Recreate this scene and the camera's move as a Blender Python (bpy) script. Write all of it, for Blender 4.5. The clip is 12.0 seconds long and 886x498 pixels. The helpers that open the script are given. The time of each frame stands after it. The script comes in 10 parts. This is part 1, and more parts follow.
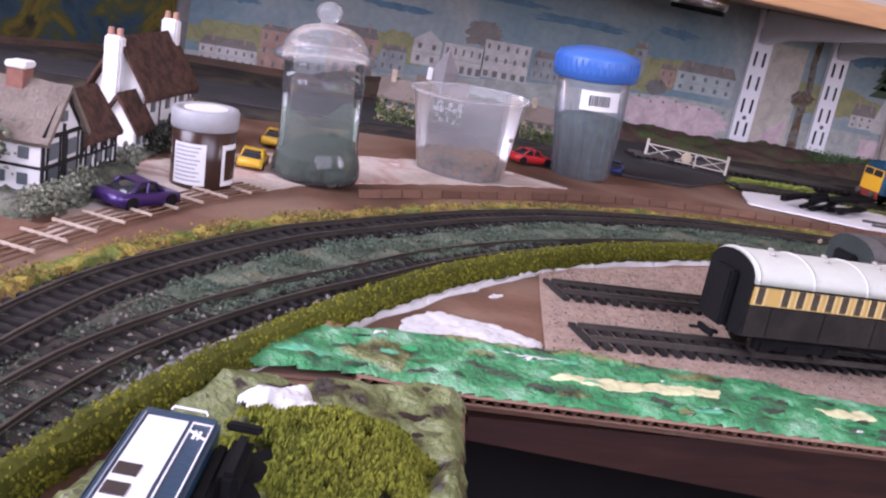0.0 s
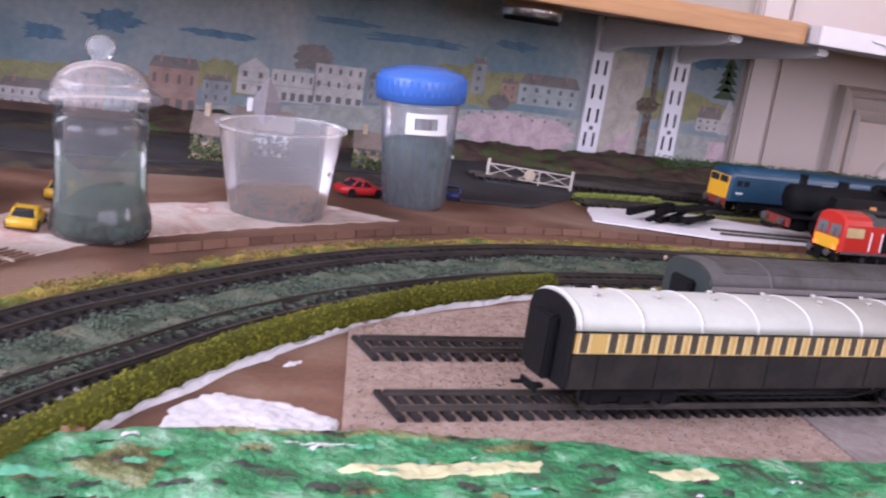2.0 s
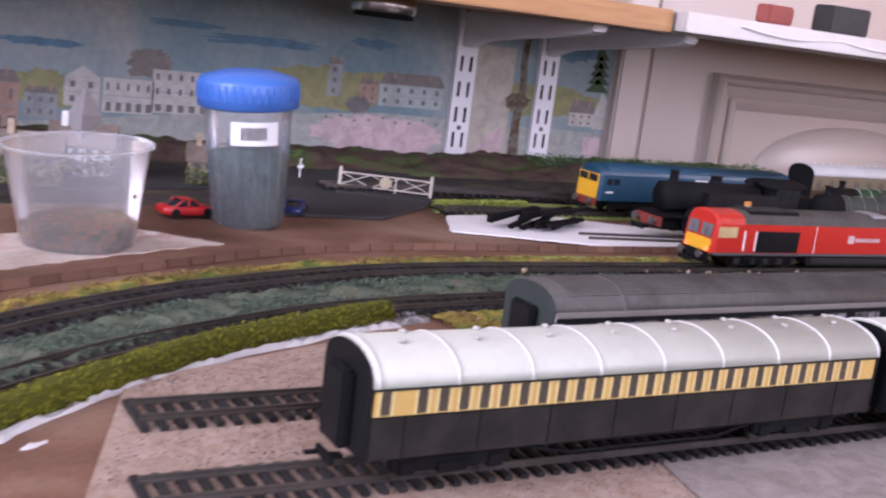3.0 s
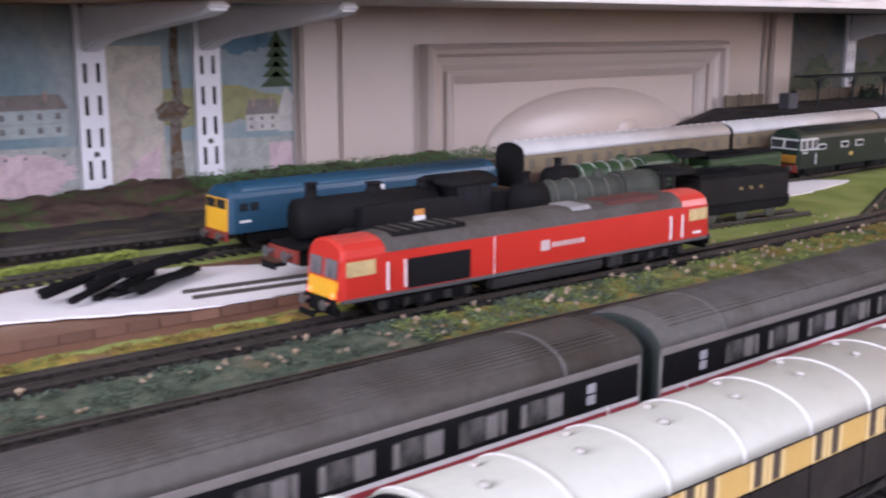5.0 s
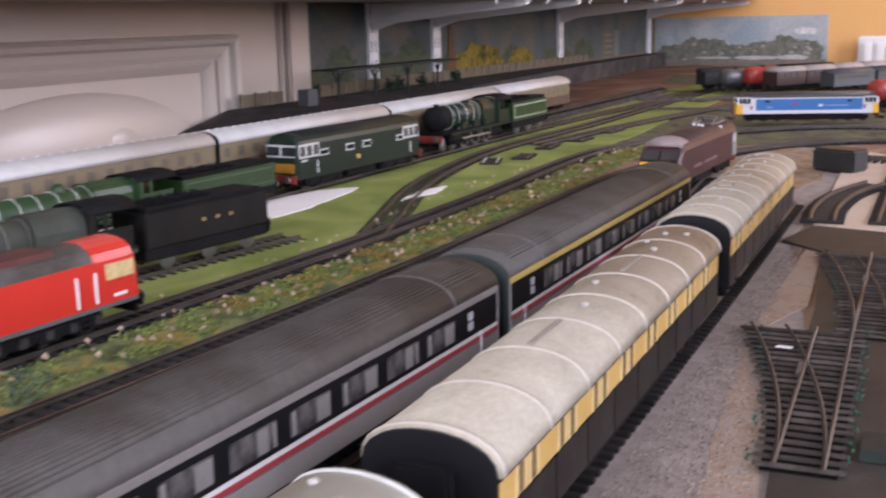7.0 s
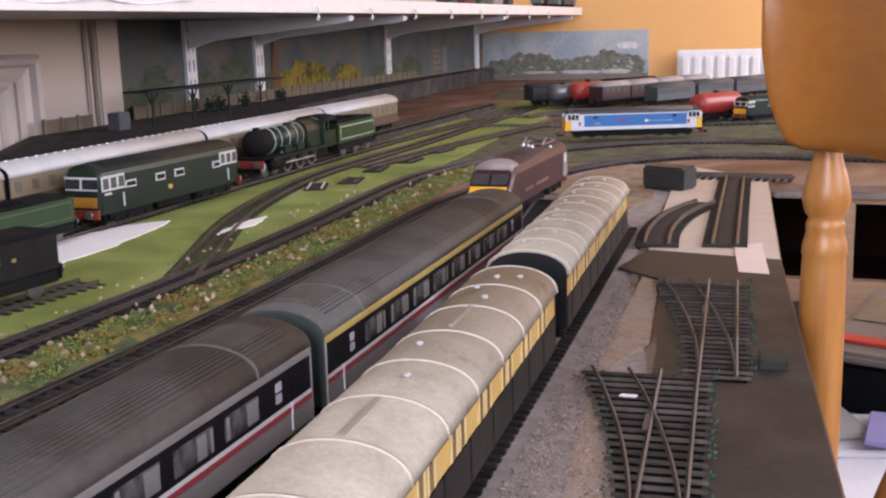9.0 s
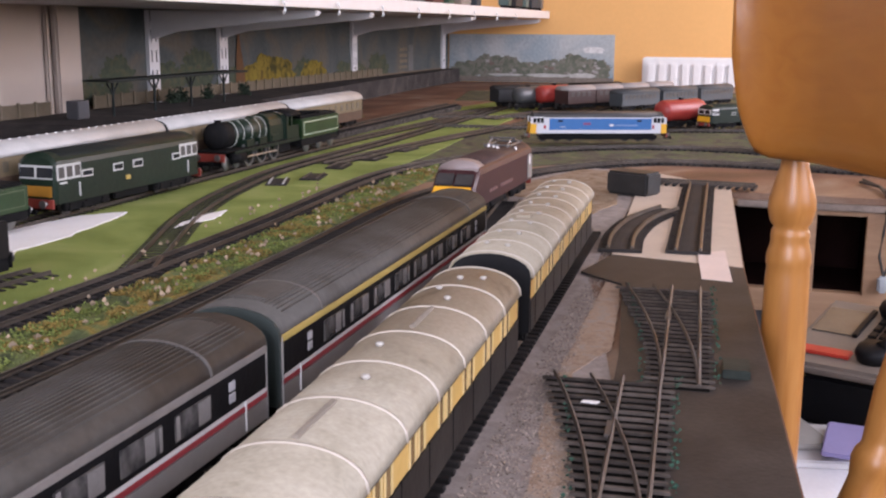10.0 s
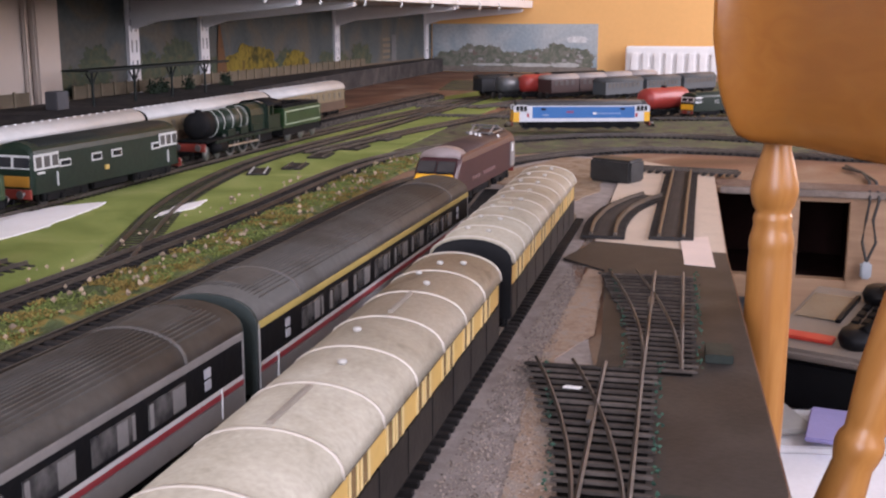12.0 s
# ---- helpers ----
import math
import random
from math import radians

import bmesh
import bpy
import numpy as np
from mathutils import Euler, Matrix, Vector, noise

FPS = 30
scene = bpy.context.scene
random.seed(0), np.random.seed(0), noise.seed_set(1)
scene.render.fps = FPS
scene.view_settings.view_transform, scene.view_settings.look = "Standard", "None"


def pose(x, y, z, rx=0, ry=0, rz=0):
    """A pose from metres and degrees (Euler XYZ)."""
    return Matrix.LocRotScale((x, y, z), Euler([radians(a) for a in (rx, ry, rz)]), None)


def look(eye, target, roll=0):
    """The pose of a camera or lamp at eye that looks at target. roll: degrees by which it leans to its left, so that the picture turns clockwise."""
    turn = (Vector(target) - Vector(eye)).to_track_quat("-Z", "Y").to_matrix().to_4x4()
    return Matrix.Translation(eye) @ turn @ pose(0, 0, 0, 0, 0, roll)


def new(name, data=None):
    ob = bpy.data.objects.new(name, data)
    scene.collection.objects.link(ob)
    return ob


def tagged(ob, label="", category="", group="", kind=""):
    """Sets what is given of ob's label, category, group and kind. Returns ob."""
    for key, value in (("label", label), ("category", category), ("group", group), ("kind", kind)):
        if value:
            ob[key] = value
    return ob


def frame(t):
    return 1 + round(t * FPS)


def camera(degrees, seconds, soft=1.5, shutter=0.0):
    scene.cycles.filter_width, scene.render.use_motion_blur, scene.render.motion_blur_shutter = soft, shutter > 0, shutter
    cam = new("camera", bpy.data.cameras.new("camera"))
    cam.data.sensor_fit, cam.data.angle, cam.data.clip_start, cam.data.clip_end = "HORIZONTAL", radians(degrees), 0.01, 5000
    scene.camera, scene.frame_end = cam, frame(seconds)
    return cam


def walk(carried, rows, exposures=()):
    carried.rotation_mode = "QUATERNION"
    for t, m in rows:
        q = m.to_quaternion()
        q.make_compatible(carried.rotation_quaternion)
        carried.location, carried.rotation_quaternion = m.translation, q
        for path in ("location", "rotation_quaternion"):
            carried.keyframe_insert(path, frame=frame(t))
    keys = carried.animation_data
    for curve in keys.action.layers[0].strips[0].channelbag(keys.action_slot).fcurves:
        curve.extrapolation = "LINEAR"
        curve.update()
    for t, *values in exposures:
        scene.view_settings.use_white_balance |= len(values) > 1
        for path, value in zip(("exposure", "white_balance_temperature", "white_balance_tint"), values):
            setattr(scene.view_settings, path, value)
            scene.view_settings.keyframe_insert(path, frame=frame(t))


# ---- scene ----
cam = camera(44.21, 12.0, soft=2.2, shutter=0.4)
PATH = [
    (0, (-0.2010, -0.0303, 0.1553), (0.4604, 1.7898, -0.3443), 11.83),
    (0.5, (-0.1922, -0.0213, 0.1571), (0.4735, 1.7991, -0.3359), 11.00),
    (1, (-0.1751, -0.0064, 0.1613), (0.5163, 1.8073, -0.3208), 10.15),
    (1.5, (-0.1572, 0.0080, 0.1610), (0.6224, 1.7950, -0.2848), 9.70),
    (2, (-0.1397, 0.0229, 0.1620), (0.7200, 1.7766, -0.2687), 8.89),
    (2.5, (-0.1075, 0.0471, 0.1632), (0.8320, 1.7625, -0.2543), 8.38),
    (4.5, (0.1337, 0.1871, 0.1632), (1.3422, 1.7295, -0.2373), 1.31),
    (5, (0.2095, 0.2090, 0.1591), (1.4775, 1.7032, -0.2402), 0.03),
    (5.5, (0.2630, 0.2209, 0.1473), (1.6460, 1.6097, -0.2509), -0.17),
    (6, (0.3137, 0.2371, 0.1428), (1.8107, 1.4951, -0.2767), -0.48),
    (6.5, (0.3636, 0.2494, 0.1484), (1.9889, 1.3361, -0.2728), -0.68),
    (7, (0.4187, 0.2607, 0.1539), (2.1472, 1.1772, -0.2611), -1.40),
    (7.5, (0.4461, 0.2666, 0.1565), (2.2252, 1.0840, -0.2518), -2.25),
    (9.5, (0.4795, 0.2775, 0.1562), (2.3432, 0.8858, -0.2396), -0.69),
    (10, (0.4838, 0.2791, 0.1541), (2.3567, 0.8574, -0.2431), 0.27),
    (10.5, (0.4865, 0.2789, 0.1534), (2.3633, 0.8405, -0.2493), 0.35),
    (11, (0.4872, 0.2792, 0.1524), (2.3675, 0.8270, -0.2529), 0.30),
    (11.5, (0.4874, 0.2788, 0.1524), (2.3710, 0.8120, -0.2575), 0.37),
    (12, (0.4889, 0.2782, 0.1505), (2.3665, 0.8299, -0.2620), 0.04),
]
walk(cam, [(t, look(eye, target, roll)) for t, eye, target, roll in PATH], [(0, 0.36, 6000, 38), (2.5, 0.40, 6000, 38), (4.5, 0.50, 5950, 32), (7, 0.62, 6050, 27), (9.5, 0.63, 6150, 27), (12, 0.61, 6150, 28)])

# ---- light: a window behind the viewer, daylight from outside ----
world = bpy.data.worlds.new("daylight")
scene.world = world
world.use_nodes = True
wn = world.node_tree
sky = wn.nodes.new("ShaderNodeTexSky")
sky.sky_type, sky.sun_disc = "NISHITA", False
sky.sun_elevation, sky.sun_rotation = radians(35), radians(200)
wn.links.new(sky.outputs[0], wn.nodes["Background"].inputs[0])
wn.nodes["Background"].inputs[1].default_value = 0.10


def area(name, m, sx, sy, watts, col=(1, 1, 1)):
    d = bpy.data.lights.new(name, "AREA")
    d.shape, d.size, d.size_y, d.energy, d.color = "RECTANGLE", sx, sy, watts, col
    ob = new(name, d)
    ob.matrix_world = m
    return ob


area("window_daylight", look((0.3, -1.18, 0.76), (0.5, 0.8, 0.04)), 1.7, 1.12, 24, (0.90, 0.95, 1.0))
# Unseen fill lamp added to brighten the end wall and far yard.
area("side_window_daylight", look((2.85, -1.18, 0.70), (2.9, 0.5, 0.05)), 0.85, 1.05, 31, (0.98, 0.97, 0.95))
area("west_window_daylight", look((-1.28, 0.30, 0.76), (1.0, 0.30, 0.02)), 0.9, 1.12, 31, (0.92, 0.96, 1.0))

# ---- materials ----
MATS = {}


def mat(name, col, rough=0.6, metal=0.0, var=0.15, scale=300.0, bump=0.1, col2=None, coarse=40.0, spec=0.5, island=0.0, obj_random=0.0):
    """A painted or natural surface: two scales of colour change, a little relief."""
    if name in MATS:
        return MATS[name]
    m = bpy.data.materials.new(name)
    m.use_nodes = True
    nt = m.node_tree
    n, ln = nt.nodes, nt.links
    bs = n["Principled BSDF"]
    tc = n.new("ShaderNodeTexCoord")
    fine, big = n.new("ShaderNodeTexNoise"), n.new("ShaderNodeTexNoise")
    for tex, s, d in ((fine, scale, 4.0), (big, coarse, 3.0)):
        tex.inputs["Scale"].default_value, tex.inputs["Detail"].default_value = s, d
        ln.new(tc.outputs["Object"], tex.inputs["Vector"])
    if col2 is None:
        col2 = tuple(c * 0.72 for c in col)
    mixa = n.new("ShaderNodeMix")
    mixa.data_type = "RGBA"
    mixa.inputs[6].default_value, mixa.inputs[7].default_value = (*col, 1), (*col2, 1)
    ramp = n.new("ShaderNodeValToRGB")
    ramp.color_ramp.elements[0].position, ramp.color_ramp.elements[1].position = 0.42, 0.62
    ln.new(big.outputs["Fac"], ramp.inputs[0])
    amt = n.new("ShaderNodeMath")
    amt.operation = "MULTIPLY"
    amt.inputs[1].default_value = min(1.0, var * 3)
    ln.new(ramp.outputs[0], amt.inputs[0])
    ln.new(amt.outputs[0], mixa.inputs[0])
    hsv = n.new("ShaderNodeHueSaturation")
    ln.new(mixa.outputs[2], hsv.inputs["Color"])
    val = n.new("ShaderNodeMapRange")
    val.inputs[3].default_value, val.inputs[4].default_value = 1 - var, 1 + var
    ln.new(fine.outputs["Fac"], val.inputs[0])
    last = val.outputs[0]
    if island or obj_random:
        geo = n.new("ShaderNodeNewGeometry" if island else "ShaderNodeObjectInfo")
        mr = n.new("ShaderNodeMapRange")
        k = island or obj_random
        mr.inputs[3].default_value, mr.inputs[4].default_value = 1 - k, 1 + k
        ln.new(geo.outputs["Random Per Island" if island else "Random"], mr.inputs[0])
        mul = n.new("ShaderNodeMath")
        mul.operation = "MULTIPLY"
        ln.new(last, mul.inputs[0])
        ln.new(mr.outputs[0], mul.inputs[1])
        last = mul.outputs[0]
    ln.new(last, hsv.inputs["Value"])
    ln.new(hsv.outputs[0], bs.inputs["Base Color"])
    bs.inputs["Roughness"].default_value, bs.inputs["Metallic"].default_value = rough, metal
    bs.inputs["Specular IOR Level"].default_value = spec if rough < 0.55 else spec * 0.4
    if bump:
        b = n.new("ShaderNodeBump")
        b.inputs["Strength"].default_value, b.inputs["Distance"].default_value = bump, 0.002
        ln.new(fine.outputs["Fac"], b.inputs["Height"])
        ln.new(b.outputs[0], bs.inputs["Normal"])
    MATS[name] = m
    return m


def patchy(name, stops, scale=30.0, rough=0.7, bump=0.3, fine=350.0, detail=5.0, seed=0.0, warp=0.8):
    """Several paints daubed over one another: a ramp over a warped noise."""
    if name in MATS:
        return MATS[name]
    m = bpy.data.materials.new(name)
    m.use_nodes = True
    nt = m.node_tree
    n, ln = nt.nodes, nt.links
    bs = n["Principled BSDF"]
    tc, mp = n.new("ShaderNodeTexCoord"), n.new("ShaderNodeMapping")
    mp.inputs["Location"].default_value = (seed, seed * 0.7, seed * 1.3)
    ln.new(tc.outputs["Object"], mp.inputs["Vector"])
    a, f = n.new("ShaderNodeTexNoise"), n.new("ShaderNodeTexNoise")
    a.inputs["Scale"].default_value, a.inputs["Detail"].default_value, a.inputs["Distortion"].default_value = scale, detail, warp
    f.inputs["Scale"].default_value, f.inputs["Detail"].default_value = fine, 4
    ln.new(mp.outputs[0], a.inputs["Vector"])
    ln.new(mp.outputs[0], f.inputs["Vector"])
    ramp = n.new("ShaderNodeValToRGB")
    e = ramp.color_ramp.elements
    e[0].position, e[0].color = stops[0][0], (*stops[0][1], 1)
    e[1].position, e[1].color = stops[-1][0], (*stops[-1][1], 1)
    for p, c in stops[1:-1]:
        q = e.new(p)
        q.color = (*c, 1)
    ln.new(a.outputs["Fac"], ramp.inputs[0])
    hsv, val = n.new("ShaderNodeHueSaturation"), n.new("ShaderNodeMapRange")
    val.inputs[3].default_value, val.inputs[4].default_value = 0.75, 1.25
    ln.new(f.outputs["Fac"], val.inputs[0])
    ln.new(val.outputs[0], hsv.inputs["Value"])
    ln.new(ramp.outputs[0], hsv.inputs["Color"])
    ln.new(hsv.outputs[0], bs.inputs["Base Color"])
    bs.inputs["Roughness"].default_value = rough
    bs.inputs["Specular IOR Level"].default_value = 0.5 if rough < 0.55 else 0.15
    b = n.new("ShaderNodeBump")
    b.inputs["Strength"].default_value, b.inputs["Distance"].default_value = bump, 0.003
    ln.new(f.outputs["Fac"], b.inputs["Height"])
    ln.new(b.outputs[0], bs.inputs["Normal"])
    MATS[name] = m
    return m


def grain(name, light, dark, rough=0.45, stretch=(6, 60, 60), bump=0.05):
    """Wood: a noise drawn out along one axis."""
    if name in MATS:
        return MATS[name]
    m = bpy.data.materials.new(name)
    m.use_nodes = True
    nt = m.node_tree
    n, ln = nt.nodes, nt.links
    bs = n["Principled BSDF"]
    tc, mp, a = n.new("ShaderNodeTexCoord"), n.new("ShaderNodeMapping"), n.new("ShaderNodeTexNoise")
    mp.inputs["Scale"].default_value = stretch
    a.inputs["Scale"].default_value, a.inputs["Detail"].default_value, a.inputs["Distortion"].default_value = 3.0, 6, 1.2
    ln.new(tc.outputs["Object"], mp.inputs["Vector"])
    ln.new(mp.outputs[0], a.inputs["Vector"])
    ramp = n.new("ShaderNodeValToRGB")
    e = ramp.color_ramp.elements
    e[0].position, e[0].color = 0.3, (*dark, 1)
    e[1].position, e[1].color = 0.7, (*light, 1)
    ln.new(a.outputs["Fac"], ramp.inputs[0])
    ln.new(ramp.outputs[0], bs.inputs["Base Color"])
    bs.inputs["Roughness"].default_value = rough
    bs.inputs["Specular IOR Level"].default_value = 0.5 if rough < 0.55 else 0.15
    b = n.new("ShaderNodeBump")
    b.inputs["Strength"].default_value, b.inputs["Distance"].default_value = bump, 0.002
    ln.new(a.outputs["Fac"], b.inputs["Height"])
    ln.new(b.outputs[0], bs.inputs["Normal"])
    MATS[name] = m
    return m


def glassy(name, col=(1, 1, 1), rough=0.05, ior=1.45, frost=0.0, thin=True):
    """Clear glass or cloudy plastic, thin walled: part see-through, part gloss, part milky."""
    if name in MATS:
        return MATS[name]
    m = bpy.data.materials.new(name)
    m.use_nodes = True
    nt = m.node_tree
    n, ln = nt.nodes, nt.links
    out = n["Material Output"]
    n.remove(n["Principled BSDF"])
    tr, gl, df = n.new("ShaderNodeBsdfTransparent"), n.new("ShaderNodeBsdfGlossy"), n.new("ShaderNodeBsdfDiffuse")
    tr.inputs[0].default_value = (*col, 1)
    gl.inputs[0].default_value, gl.inputs[1].default_value = (1, 1, 1, 1), rough
    df.inputs[0].default_value = (*[c * 0.8 for c in col], 1)
    m1, m2, fr = n.new("ShaderNodeMixShader"), n.new("ShaderNodeMixShader"), n.new("ShaderNodeFresnel")
    fr.inputs[0].default_value = ior
    m1.inputs[0].default_value = frost
    ln.new(tr.outputs[0], m1.inputs[1])
    ln.new(df.outputs[0], m1.inputs[2])
    ln.new(fr.outputs[0], m2.inputs[0])
    ln.new(m1.outputs[0], m2.inputs[1])
    ln.new(gl.outputs[0], m2.inputs[2])
    ln.new(m2.outputs[0], out.inputs[0])
    MATS[name] = m
    return m


BLACK = mat("black_plastic", (0.008, 0.008, 0.009), 0.5, var=0.2, spec=0.2)
SOOT = mat("sooty_black", (0.010, 0.010, 0.0105), 0.7, var=0.3, spec=0.2)
RAIL = mat("rail_steel", (0.115, 0.100, 0.086), 0.42, 0.7, var=0.3, scale=500)
SLEEPER = mat("sleeper_plastic", (0.026, 0.0235, 0.0225), 0.65, var=0.2, obj_random=0.3, spec=0.3)
DARKWIN = mat("dark_window", (0.02, 0.022, 0.025), 0.12, var=0.1, bump=0)
CREAMPLAS = mat("cream_paint", (0.56, 0.36, 0.105), 0.4, var=0.08)
BROWNPLAS = mat("chocolate_paint", (0.016, 0.0135, 0.012), 0.5, var=0.3, coarse=70, col2=(0.026, 0.022, 0.019), spec=0.2)
ROOFWHITE = mat("off_white_roof", (0.44, 0.445, 0.380), 0.5, var=0.07, bump=0.03, coarse=60)
ROOFCREAM = patchy("dusty_cream_roof", [(0.26, (0.19, 0.165, 0.12)), (0.36, (0.33, 0.295, 0.225)), (0.55, (0.38, 0.34, 0.265)), (0.72, (0.42, 0.385, 0.31))], 45, 0.55, 0.05, 600)
ROOFGREY = mat("grey_roof", (0.085, 0.079, 0.071), 0.6, var=0.3, bump=0.08, coarse=35, col2=(0.055, 0.047, 0.039), spec=0.3)
WHITE = mat("white_paint", (0.75, 0.75, 0.74), 0.5, var=0.05)
SILVER = mat("silver_grey_paint", (0.31, 0.295, 0.28), 0.4, var=0.08)
RED = mat("red_paint", (0.52, 0.030, 0.017), 0.33, var=0.06, bump=0.02)
CRIMSON = mat("crimson_stripe", (0.40, 0.05, 0.06), 0.4, var=0.06)
YELLOW = mat("warning_yellow", (0.80, 0.42, 0.02), 0.4, var=0.06)
BLUE = mat("rail_blue", (0.010, 0.055, 0.098), 0.4, var=0.12)
NBLUE = mat("bright_blue", (0.03, 0.15, 0.40), 0.4, var=0.06)
DGREEN = mat("dark_loco_green", (0.0075, 0.018, 0.0105), 0.38, var=0.25, spec=0.28)
MGREEN = mat("mid_loco_green", (0.018, 0.046, 0.015), 0.4, var=0.2, spec=0.35)
OLIVE = mat("weathered_green", (0.045, 0.05, 0.04), 0.6, var=0.25)
MAROON = mat("maroon_paint", (0.042, 0.012, 0.014), 0.42, var=0.2, spec=0.35)
BRASS = mat("dull_gold", (0.50, 0.36, 0.10), 0.45, 0.3, var=0.1)
CHROME = mat("bright_metal", (0.7, 0.7, 0.7), 0.25, 1.0, var=0.1, bump=0.02)
GLASSWIN = mat("cab_window", (0.55, 0.42, 0.20), 0.15, var=0.2, coarse=200, bump=0)
INTERIOR = mat("coach_window", (0.14, 0.132, 0.125), 0.15, var=0.35, coarse=110, scale=150, col2=(0.05, 0.048, 0.048), bump=0)
REDBUF = mat("buffer_red", (0.24, 0.04, 0.028), 0.45, var=0.1)
WALLWHITE = mat("cream_white_gloss", (0.50, 0.430, 0.375), 0.35, var=0.03, scale=60, coarse=5, bump=0.03)
BRACKET = mat("white_metal", (0.72, 0.72, 0.74), 0.4, var=0.04, bump=0.02)
ORANGEWALL = mat("apricot_wall", (0.82, 0.47, 0.175), 0.75, var=0.04, scale=90, coarse=4, bump=0.1)
PLAINWALL = mat("plain_wall", (0.42, 0.37, 0.31), 0.8, var=0.04, scale=90, coarse=4, bump=0.1)
PINE = grain("orange_pine", (0.46, 0.21, 0.055), (0.35, 0.14, 0.028), 0.36, (40, 40, 6))
PINERAIL = grain("orange_pine_rail", (0.38, 0.15, 0.026), (0.33, 0.122, 0.02), 0.3, (7, 40, 30))
SHELFWOOD = grain("shelf_pine", (0.55, 0.30, 0.12), (0.42, 0.21, 0.08), 0.5, (3, 40, 40))
DARKWOOD = grain("red_brown_wood", (0.05, 0.019, 0.014), (0.022, 0.009, 0.007), 0.4, (3, 40, 40))
BOARDTOP = patchy("brown_baseboard", [(0.3, (0.10, 0.055, 0.035)), (0.5, (0.19, 0.10, 0.065)), (0.62, (0.25, 0.16, 0.11)), (0.72, (0.30, 0.23, 0.18))], 9, 0.55, 0.12)
SAND = patchy("granular_card", [(0.35, (0.30, 0.205, 0.15)), (0.65, (0.40, 0.30, 0.24))], 150, 0.9, 0.3, 900)
GREYSAND = patchy("grey_granular_card", [(0.35, (0.23, 0.195, 0.175)), (0.65, (0.32, 0.275, 0.25))], 90, 0.9, 0.2, 1100)
BLACKCARD = patchy("black_card", [(0.30, (0.031, 0.027, 0.024)), (0.5, (0.042, 0.036, 0.032)), (0.68, (0.053, 0.046, 0.040)), (0.80, (0.090, 0.080, 0.070))], 22, 0.55, 0.08, 420)
BEIGE = mat("beige_card", (0.52, 0.42, 0.33), 0.7, var=0.08, bump=0.05)
PAPER = mat("white_paper", (0.80, 0.79, 0.78), 0.7, var=0.04)
PLASTER = mat("white_plaster", (0.62, 0.61, 0.59), 0.75, var=0.08, scale=200, bump=0.5)
GREENPAINT = patchy("daubed_green_paint", [(0.30, (0.05, 0.07, 0.04)), (0.40, (0.035, 0.16, 0.07)), (0.48, (0.03, 0.24, 0.085)), (0.56, (0.08, 0.32, 0.14)), (0.68, (0.22, 0.43, 0.27))], 60, 0.42, 1.0, 300, 4.0, 0.0, 0.1)
OLIVEPAINT = patchy("daubed_olive_paint", [(0.34, (0.028, 0.020, 0.015)), (0.41, (0.075, 0.075, 0.024)), (0.49, (0.15, 0.175, 0.06)), (0.58, (0.22, 0.25, 0.11)), (0.63, (0.26, 0.29, 0.15)), (0.67, (0.05, 0.036, 0.028))], 60, 0.45, 1.0, 300, 4.0, 0.0, 0.2)
GRASSMAT = patchy("green_grass_mat", [(0.35, (0.16, 0.205, 0.05)), (0.55, (0.225, 0.275, 0.075)), (0.70, (0.29, 0.32, 0.115))], 14, 0.9, 0.4, 700)
VERGE = patchy("dull_green_scatter", [(0.30, (0.05, 0.06, 0.045)), (0.45, (0.085, 0.11, 0.075)), (0.58, (0.13, 0.15, 0.105)), (0.70, (0.16, 0.14, 0.09))], 40, 0.95, 0.8, 500)
VERGEY = patchy("yellow_green_scatter", [(0.30, (0.07, 0.09, 0.025)), (0.45, (0.15, 0.17, 0.04)), (0.56, (0.32, 0.24, 0.05)), (0.66, (0.20, 0.12, 0.07)), (0.74, (0.35, 0.28, 0.18))], 45, 0.95, 0.8, 500)
BALLAST = patchy("dark_ballast", [(0.35, (0.030, 0.027, 0.025)), (0.55, (0.068, 0.060, 0.054)), (0.70, (0.13, 0.115, 0.10))], 120, 0.95, 0.8, 600)
ROADGREY = mat("grey_road", (0.055, 0.052, 0.052), 0.8, var=0.2, coarse=25, bump=0.2)
FOAM = mat("olive_foam", (0.15, 0.145, 0.014), 0.95, var=0.2, island=0.45, col2=(0.09, 0.095, 0.010))
FOAMY = mat("yellow_foam", (0.215, 0.155, 0.045), 0.95, var=0.2, island=0.5)
FOAMD = mat("dark_green_foam", (0.085, 0.115, 0.08), 0.95, var=0.2, island=0.5)
STONE = mat("tan_stones", (0.38, 0.29, 0.20), 0.9, var=0.2, island=0.4)
FENCEWOOD = mat("fence_wood", (0.22, 0.13, 0.085), 0.7, var=0.2)

# ---- building helpers ----
def mesh_ob(name, bm, material, smooth=False):
    me = bpy.data.meshes.new(name)
    bm.normal_update()
    bm.to_mesh(me)
    bm.free()
    for m in material if isinstance(material, (list, tuple)) else [material]:
        me.materials.append(m)
    if smooth:
        me.shade_smooth()
    return new(name, me)


def part(name, bm, material, parent, label="", smooth=False):
    ob = mesh_ob(name, bm, material, smooth)
    ob.parent = parent
    if label:
        tagged(ob, label)
    return ob


def twin(ob, m, parent=None):
    """Another piece on the same mesh."""
    o = new(ob.name.split(".")[0], ob.data)
    o.parent = parent or ob.parent
    o.matrix_basis = m
    return o


def thing(name, m, label, category, group="", kind=""):
    ob = new(name)
    ob.empty_display_size = 0.02
    ob.matrix_world = m
    return tagged(ob, label, category, group, kind)


